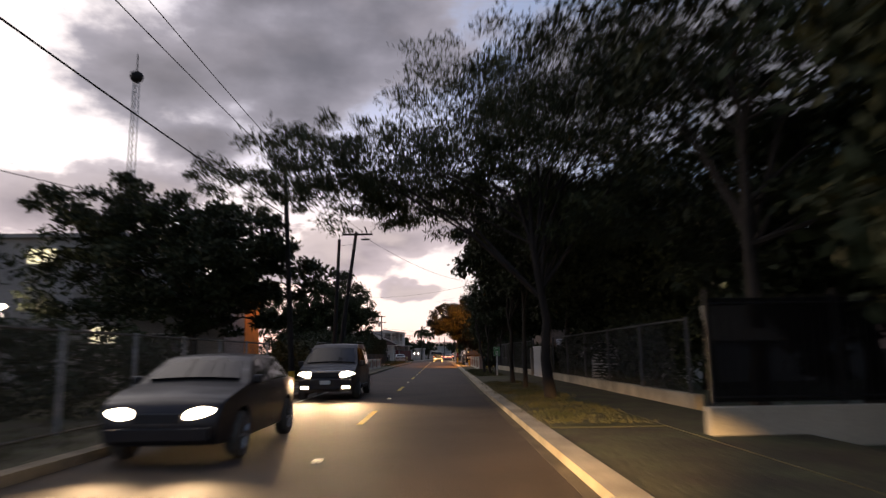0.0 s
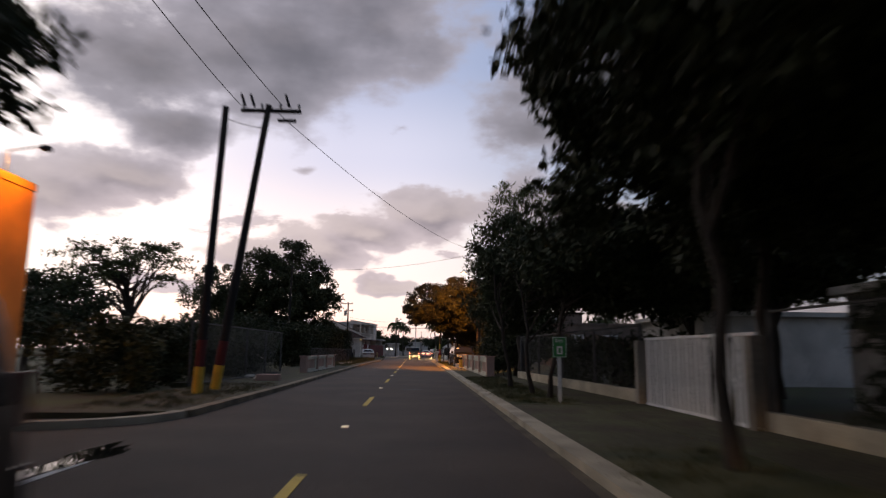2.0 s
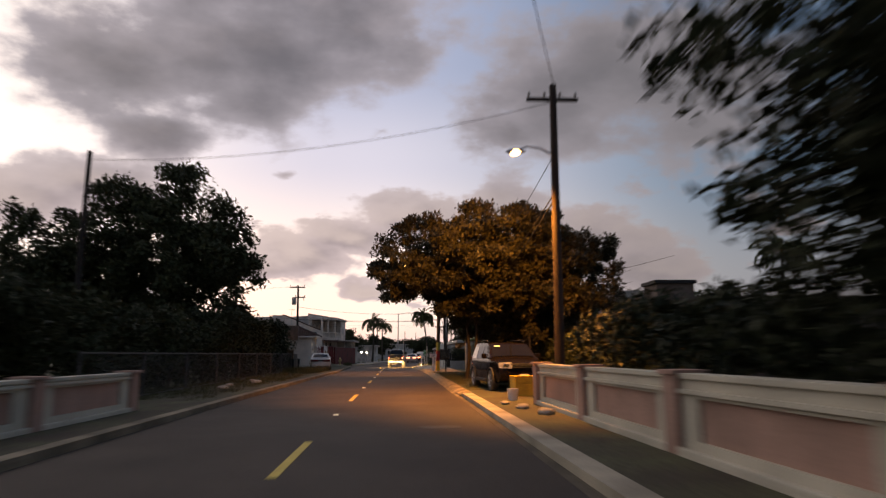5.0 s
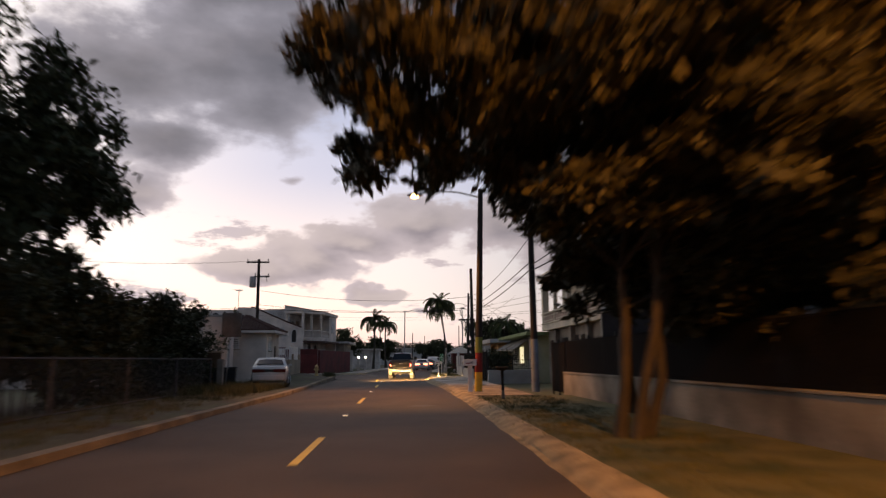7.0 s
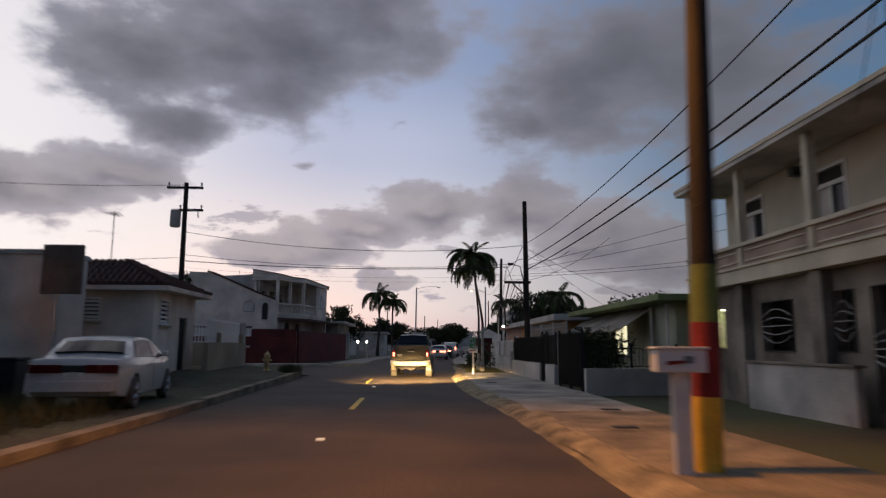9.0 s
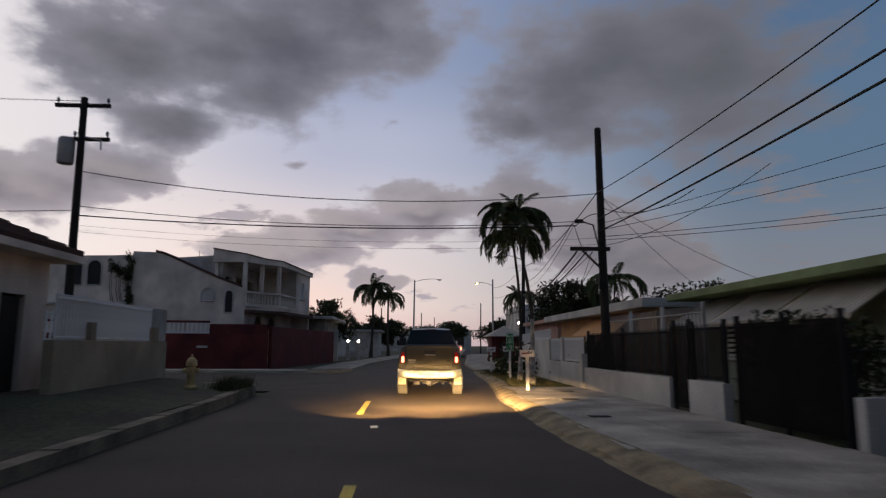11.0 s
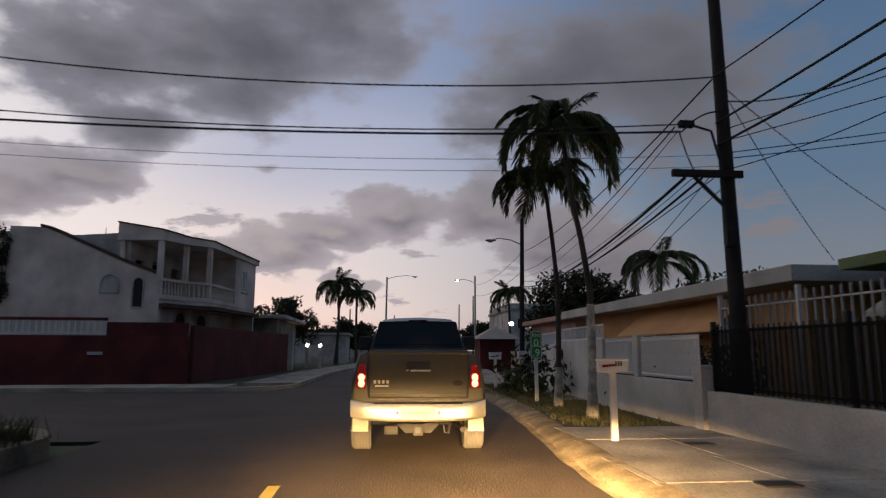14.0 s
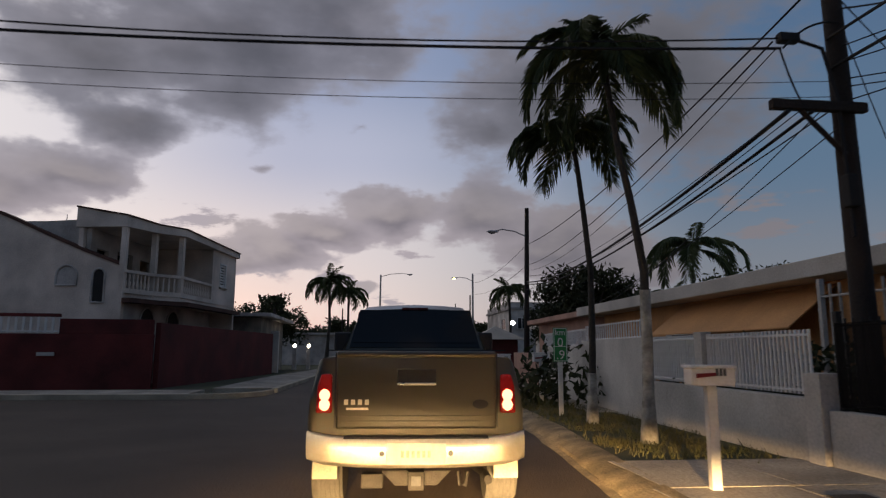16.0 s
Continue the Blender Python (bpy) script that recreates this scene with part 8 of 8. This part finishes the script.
    part("high_stop_lamp", bevelled(box(B(), -0.16, 1.13, 1.8, 0.16, 1.17, 1.83), 0.006), M["lampoff"], t)
    side_glass(t, half, [(1.25, 1.42), (2.0, 1.42), (2.0, 1.76), (1.35, 1.76)])
    side_glass(t, half, [(2.08, 1.42), (2.9, 1.42), (2.5, 1.74), (2.08, 1.76)])
    cross_glass(t, half, 3.05, 1.42, 2.66, 1.75, 0.1, "windscreen", (0, 0.6, 0.7))
    return t


pickup((1.22, 122.35, 0.0), -3.0)
sedan("dark oncoming car with lit headlamps", (-1.95, 6.9, 0), 180, "darkpaint", True)
wagon("dark oncoming van with bright headlamps", (-1.93, 19.2, 0), 180, "darkpaint", "van", True)
wagon("dark suv parked facing the traffic on the verge", (5.35, 74.7, 0.1), 185, "silverpaint", "suv").scale = (1, 1, 0.95)
sedan("white sedan parked on the rough verge", (-5.18, 107.5, 0.1), 8, "whitepaint", False, group="parked cars")
sedan("white car with lit tail lamps waiting down the road", (3.7, 158.0, 0.0), 355, "whitepaint", False, tail="lampon")
sedan("dark car with lit tail lamps queueing down the road", (4.7, 167.0, 0.0), 354, "darkpaint", False, tail="lampon")
wagon("white van with lit tail lamps queueing down the road", (5.9, 176.5, 0.0), 352, "whitepaint", "van", tail="lampon")
for hx, hy, hz, e in ((-2.5, 4.4, 0.63, 380), (-1.4, 4.4, 0.63, 380), (-2.58, 16.6, 0.77, 1100), (-1.28, 16.6, 0.77, 1100)):
    lamp("headlamp_beam", "SPOT", look((hx, hy, hz), (hx + 4.6, hy - 15.0, -0.6)), e, (1.0, 0.76, 0.45), 0.05, (80, 1.0))

# ---- street furniture and small things ----


def words(text, size, material, parent, m, label=""):
    c = bpy.data.curves.new("lettering", "FONT")
    c.body, c.size, c.align_x, c.align_y, c.extrude = text, size, "CENTER", "CENTER", 0.002
    ob = bpy.data.objects.new("lettering", c)
    scene.collection.objects.link(ob)
    bpy.context.view_layer.update()
    me = bpy.data.meshes.new_from_object(ob.evaluated_get(bpy.context.evaluated_depsgraph_get()))
    bpy.data.objects.remove(ob)
    me.materials.clear()
    me.materials.append(material)
    o = part("lettering", me, None, parent, label)
    o.matrix_basis = m
    return o


def km_sign(at, w, h, z, rz, texts, label, post="whitemetal"):
    t = thing("kilometre_sign", label, "road sign", at, rz)
    part("post", bevelled(box(B(), -0.045, -0.02, -0.1, 0.045, 0.02, z + h), 0.006), M[post], t)
    plate = part("plate", bevelled(box(B(), -w / 2, -0.045, z, w / 2, -0.025, z + h), 0.004), M["signgreen"], t, "green sign plate")
    b = 0.012
    for a in ((-w / 2 + b, -w / 2 + 2 * b, z + b, z + h - b), (w / 2 - 2 * b, w / 2 - b, z + b, z + h - b), (-w / 2 + 2 * b, w / 2 - 2 * b, z + b, z + 2 * b), (-w / 2 + 2 * b, w / 2 - 2 * b, z + h - 2 * b, z + h - b)):
        part("border", box(B(), a[0], -0.049, a[2], a[1], -0.0455, a[3]), M["signwhite"], plate)
    for txt, size, zz in texts:
        words(txt, size, M["signwhite"], plate, pose(0, -0.048, z + zz, 90, 0, 0), "white letters")
    return t, plate


t, plate = km_sign((4.55, 129.1, 0.12), 0.29, 0.68, 1.03, -2, (("km", 0.17, 0.58), ("0", 0.25, 0.38), (".9", 0.25, 0.13)), "small green kilometre sign on a white post")
part("divider", box(B(), -0.14, -0.049, 1.08 + 0.25, 0.14, -0.0455, 1.08 + 0.262), M["signwhite"], plate)
t, plate = km_sign((4.88, 33.9, 0.12), 0.36, 0.52, 1.1, 0, (("km", 0.16, 0.42),), "green kilometre sign on a white post by the verge")
part("worn_mark", box(B(), -0.07, -0.049, 1.18, 0.07, -0.0455, 1.38), M["signwhite"], plate)
part("worn_mark", box(B(), -0.03, -0.052, 1.22, 0.03, -0.0485, 1.34), M["signgreen"], plate)


def mailbox(at, rz, label, w=0.46, h=0.2, top=1.22, posts=(0.0,)):
    t = thing("letter_box", label, "letter box", at, rz, "roadside letter boxes")
    for x in posts:
        part("post", bevelled(box(B(), x - 0.045, -0.045, -0.1, x + 0.045, 0.045, top - h), 0.006), M["whitemetal"], t)
    body = part("box", bevelled(box(B(), -w / 2, -0.1, top - h, w / 2, 0.1, top - 0.02), 0.012), M["whitemetal"], t)
    part("lid", bevelled(box(B(), -w / 2 - 0.015, -0.115, top - 0.018, w / 2 + 0.015, 0.115, top + 0.012), 0.008), M["whitemetal"], body)
    part("flag", slab(B(), [(-0.16, -0.104, top - h + 0.07), (0.02, -0.104, top - h + 0.09), (0.02, -0.104, top - h + 0.12), (-0.16, -0.104, top - h + 0.11)], (0, -0.006, 0)), M["red"], body, "faded red flag")
    for i in range(3):
        part("mark", box(B(), 0.02 + i * 0.035, -0.1045, top - h + 0.09, 0.045 + i * 0.035, -0.1, top - h + 0.16), M["grime"], body)
    return t


mailbox((3.93, 122.0, 0.12), -6, "white metal letter box on a square post", 0.4, 0.175, 1.1)
mailbox((4.0, 99.35, 0.12), 0, "white letter box on a thick post beside the lamp pole", 0.5, 0.24, 1.22, (-0.03, 0.05))
mailbox((4.95, 132.2, 0.12), -4, "small dark-stained letter box down the road", 0.4, 0.22, 1.2)
mailbox((4.6, 135.2, 0.12), -4, "small white letter box down the road", 0.4, 0.22, 1.15)

# fire hydrant
t = thing("fire_hydrant", "worn cream and yellow fire hydrant at the corner", "fire hydrant", (-4.56, 119.7, 0.32))
part("barrel", lathe(B(), [(0.15, 0.0), (0.15, 0.05), (0.1, 0.07), (0.1, 0.5), (0.13, 0.52), (0.13, 0.57), (0.12, 0.64), (0.07, 0.71), (0.03, 0.73)], 16), M["hydrant"], t, smooth=True)
part("cap_nut", lathe(B(), [(0.03, 0.73), (0.03, 0.79), (0.005, 0.8)], 6), M["hydrant"], t)
for ax, s, r in (("x", 1, 0.055), ("x", -1, 0.055), ("y", -1, 0.075)):
    part("nozzle", lathe(B(), [(r * 0.8, s * 0.08), (r * 0.8, s * 0.14), (r, s * 0.145), (r, s * 0.18), (0.015, s * 0.185)], 12, ax, (0, 0, 0.42)), M["hydrant"], t, smooth=True)

# bucket, crate and barrel by the panelled wall
t = thing("bucket", "white plastic bucket on the sandy verge", "bucket", (4.53, 68.57, 0.1))
part("tub", lathe(B(), [(0.12, 0.0), (0.155, 0.3), (0.165, 0.305), (0.15, 0.31), (0.14, 0.28), (0.11, 0.03)], 18), M["whitemetal"], t, smooth=True)
part("handle", tube(B(), [(0.15 * math.cos(radians(a)), -0.1 - 0.02 * math.sin(radians(a)), 0.28 - 0.14 * math.sin(radians(a))) for a in range(0, 181, 20)], 0.005, 5), M["galv"], t)
t = thing("crate", "yellow slatted crate lying beside the wall", "crate", (5.2, 70.3, 0.1), 8)
for zz in (0.0, 0.19, 0.38):
    for yy in (-0.25, 0.23):
        part("board", bevelled(box(B(), -0.38, yy, zz + 0.004, 0.38, yy + 0.02, zz + 0.184), 0.004, 1), M["yellow"], t)
    for xx in (-0.38, 0.36):
        part("board", bevelled(box(B(), xx, -0.23, zz + 0.004, xx + 0.02, 0.23, zz + 0.184), 0.004, 1), M["yellow"], t)
part("lid", bevelled(box(B(), -0.4, -0.27, 0.562, 0.4, 0.27, 0.59), 0.006), M["yellow"], t)
t = thing("barrel", "blue plastic barrel with a pale lid", "barrel", (6.85, 72.0, 0.1))
part("drum", lathe(B(), [(0.25, 0.0), (0.28, 0.06), (0.29, 0.3), (0.3, 0.32), (0.29, 0.34), (0.29, 0.56), (0.3, 0.58), (0.29, 0.6), (0.27, 0.76)], 22), M["barrelblue"], t, smooth=True)
part("lid", lathe(B(), [(0.28, 0.762), (0.29, 0.78), (0.27, 0.82), (0.01, 0.84)], 22), M["whitemetal"], t, smooth=True)
for x, y, s in ((4.3, 65.9, 0.16), (4.5, 64.4, 0.2), (4.1, 67.2, 0.12), (-5.2, 76.5, 0.22), (-5.6, 79.0, 0.18), (-5.0, 81.5, 0.25), (-5.7, 84.0, 0.16), (-6.0, 47.0, 0.25), (-5.0, 44.6, 0.3)):
    bm = B()
    bmesh.ops.create_icosphere(bm, subdivisions=2, radius=s)
    for v in bm.verts:
        v.co *= 1 + 0.25 * noise.noise(v.co * 6 + Vector((x, y, 0)))
        v.co.z *= 0.45
    o = solo("stone", bm, M["concrete"], "pale broken stone lying on the verge", "stone", group="loose stones")
    o.location = (x, y, 0.12 + s * 0.15)
solo("planter_block", bevelled(box(B(), -5.1, 44.3, 0.05, -4.2, 44.8, 0.36), 0.03), M["pinkpanel"], "low dull pink concrete block on the verge", "block")

for bx, by in ((-7.3, 106.0), (-7.1, 107.0), (-7.0, 104.9)):
    t = thing("wheeled_bin", "black plastic wheeled bin by the hedge", "bin", (bx, by, 0.1), 8, "wheeled bins")
    bm = B()
    va = [bm.verts.new((x * w, y * w, z)) for z, w in ((0.05, 0.24), (0.9, 0.3)) for x, y in ((-1, -1), (1, -1), (1, 1), (-1, 1))]
    for f in ((3, 2, 1, 0), (4, 5, 6, 7), (0, 1, 5, 4), (1, 2, 6, 5), (2, 3, 7, 6), (3, 0, 4, 7)):
        bm.faces.new([va[i] for i in f])
    part("tub", bevelled(bm, 0.02), M["plastic"], t)
    part("lid", bevelled(box(B(), -0.32, -0.33, 0.905, 0.32, 0.33, 0.97), 0.02), M["plastic"], t)
    for s in (-1, 1):
        part("wheel", lathe(B(), [(0.02, s * 0.24), (0.1, s * 0.24), (0.1, s * 0.29), (0.02, s * 0.29)], 12, "x", (0, 0.26, 0.1)), M["rubber"], t)

# covers in the footpath
for x, y in ((4.35, 118.9), (4.9, 121.5), (5.2, 105.8), (4.6, 103.0), (3.95, 115.2)):
    solo("drain_cover", bevelled(box(B(), x - 0.18, y - 0.12, 0.13, x + 0.18, y + 0.12, 0.142), 0.004), M["cutter"], "rusty iron cover in the footpath", "drain cover", group="drain covers")

# white stump post, small signs, lamps among the trees
t = thing("pedestal_basin", "dark round basin on a stem with a dull pale foot", "basin", (4.6, 94.85, 0.1))
part("foot", bevelled(box(B(), -0.05, -0.05, -0.05, 0.05, 0.05, 0.26), 0.012), M["dimwall"], t, "dull pale foot")
part("stem", lathe(B(), [(0.05, 0.26), (0.04, 0.6), (0.055, 0.88)], 12), M["pole"], t, smooth=True)
part("bowl", lathe(B(), [(0.05, 0.88), (0.19, 0.92), (0.24, 0.99), (0.22, 1.0), (0.16, 0.95), (0.01, 0.94)], 20), M["pole"], t, "shallow round dark bowl", smooth=True)
for at, e, rr in (((11.0, 15.5, 3.1), 120, 0.1), ((-15.6, 22.0, 3.3), 160, 0.12)):
    t = thing("yard_lamp", "bright white yard lamp on a thin post", "lamp", (at[0], at[1], 0), group="yard lamps")
    part("post", tube(B(), [(0, 0, 0), (0, 0, at[2])], 0.03, 6), M["galv"], t)
    part("globe", lathe(B(), [(0.03, at[2]), (0.14, at[2] + 0.06), (0.17, at[2] + 0.16), (0.1, at[2] + 0.27), (0.02, at[2] + 0.3)], 12), M["bulb"], t, "glowing white lamp globe", smooth=True)
    lamp("yard_lamp_glow", "POINT", pose(at[0], at[1] - 0.3, at[2] + 0.1), e, (1.0, 0.93, 0.8), rr)
t = thing("tv_aerial", "thin rooftop television aerial", "aerial", (-8.85, 115.0, 3.7))
part("mast", tube(B(), [(0, 0, 0), (0, 0, 2.1)], 0.018, 5), M["galv"], t)
for k in range(5):
    part("element", tube(B(), [(-0.3 + 0.03 * k, -0.3 + 0.15 * k, 2.0), (0.3 - 0.03 * k, -0.3 + 0.15 * k, 2.0)], 0.009, 4), M["galv"], t)
part("boom", tube(B(), [(0, -0.35, 2.0), (0, 0.4, 2.0)], 0.012, 4), M["galv"], t)

# distant kiosk
t = thing("kiosk", "small roadside kiosk with a pale hipped roof", "kiosk", (8.6, 158.0, 0))
part("wall", box(B(), -1.2, -1.2, -0.1, 1.2, 1.2, 2.1), M["maroon"], t)
bm = B()
v = [bm.verts.new(p) for p in ((-1.6, -1.6, 2.1), (1.6, -1.6, 2.1), (1.6, 1.6, 2.1), (-1.6, 1.6, 2.1), (0, 0, 3.0))]
for f in ((0, 1, 4), (1, 2, 4), (2, 3, 4), (3, 0, 4), (3, 2, 1, 0)):
    bm.faces.new([v[i] for i in f])
part("roof", bm, M["awning"], t)
t = thing("yard_lamp", "bright white lamp outside a far house", "lamp", (10.6, 162.0, 0), group="yard lamps")
part("post", tube(B(), [(0, 0, 0), (0, 0, 3.2)], 0.04, 6), M["galv"], t)
part("globe", lathe(B(), [(0.03, 3.2), (0.16, 3.28), (0.18, 3.38), (0.1, 3.48), (0.02, 3.52)], 12), M["bulb"], t, "glowing white lamp globe", smooth=True)

# grass along the verges
def blades(name, spots, seed, per, h, label):
    rng = np.random.default_rng(seed)
    n = len(spots) * per
    c = np.repeat(np.asarray(spots, float), per, 0)
    p = c + rng.normal(size=(n, 3)) * np.array([0.14, 0.14, 0])
    a = rng.uniform(0, 2 * np.pi, n)
    k = h * rng.uniform(0.5, 1.3, n)
    lean = rng.normal(size=(n, 2)) * 0.35
    w = 0.006 + 0.006 * rng.random(n)
    s = np.stack([np.cos(a), np.sin(a), np.zeros(n)], 1) * w[:, None]
    tip = p + np.stack([lean[:, 0] * k, lean[:, 1] * k, k], 1)
    tri = np.stack([p - s, p + s, tip], 1).reshape(-1, 3)
    me = bpy.data.meshes.new(name)
    me.vertices.add(n * 3)
    me.vertices.foreach_set("co", tri.astype(np.float32).ravel())
    me.loops.add(n * 3)
    me.loops.foreach_set("vertex_index", np.arange(n * 3, dtype=np.int32))
    me.polygons.add(n)
    me.polygons.foreach_set("loop_start", np.arange(n, dtype=np.int32) * 3)
    me.polygons.foreach_set("loop_total", np.full(n, 3, dtype=np.int32))
    me.update(calc_edges=True)
    me.materials.append(M["grass"])
    return tagged(new(name, me), label, "grass", kind="stuff")


rng = np.random.default_rng(5)


def scatter(n, x0, x1, y0, y1):
    return np.stack([rng.uniform(x0, x1, n), rng.uniform(y0, y1, n), np.full(n, 0.1)], 1)


blades("grass", np.concatenate([scatter(330, 3.55, 5.3, 8, 26), scatter(370, 3.7, 5.3, 33.6, 50)]), 1, 22, 0.09, "short dry grass on the verge")
blades("grass", scatter(420, 3.95, 6.2, 74.5, 96), 2, 22, 0.09, "short dry grass under the tree")
blades("grass", scatter(260, 4.0, 5.6, 123.6, 137), 3, 24, 0.09, "short grass under the palms")
blades("grass", np.concatenate([scatter(230, -6.0, -3.6, -2, 21), scatter(190, -6.0, -3.7, 31.5, 42)]), 4, 20, 0.1, "short dry grass by the kerb")
blades("grass", scatter(420, -7.4, -4.2, 70, 104), 5, 20, 0.16, "rough grass along the fence")
blades("grass", scatter(150, -7.2, -4.2, 98, 106), 6, 30, 0.38, "tall rough grass beside the parked car")
blades("grass", scatter(22, -4.15, -3.65, 119.9, 121.9) + np.array([0, 0, 0.14]), 7, 46, 0.3, "weeds growing over the kerb")

# footpath slabs and kerb stones, piece by piece
t = thing("footpath", "pale concrete footpath laid in large slabs", "pavement", (0, 0, 0), kind="structure")
k = 0
y = 96.6
while y < 137.6:
    x = along(RIGHT, y + 0.7) + 0.21
    while x < 5.85:
        w = min(1.35, 6.0 - x)
        if w > 0.25 and not (y > 123.4 and x < 5.3 and y < 137):
            bm = bevelled(box(B(), x, y, -0.15, x + w - 0.012, y + 1.488, 0.124 + 0.002 * math.sin(k * 1.7)), 0.006, 1)
            part("slab", bm, M["oldkerb" if y < 104.5 else "concrete"], t)
        x += 1.35
        k += 1
    y += 1.5
solo("verge_palms", strip(B(), rx(0.21), lambda y: 5.84, 123.6, 138.0, -0.2, 0.1), M["grass"], "grass strip under the palms", "verge", kind="structure")
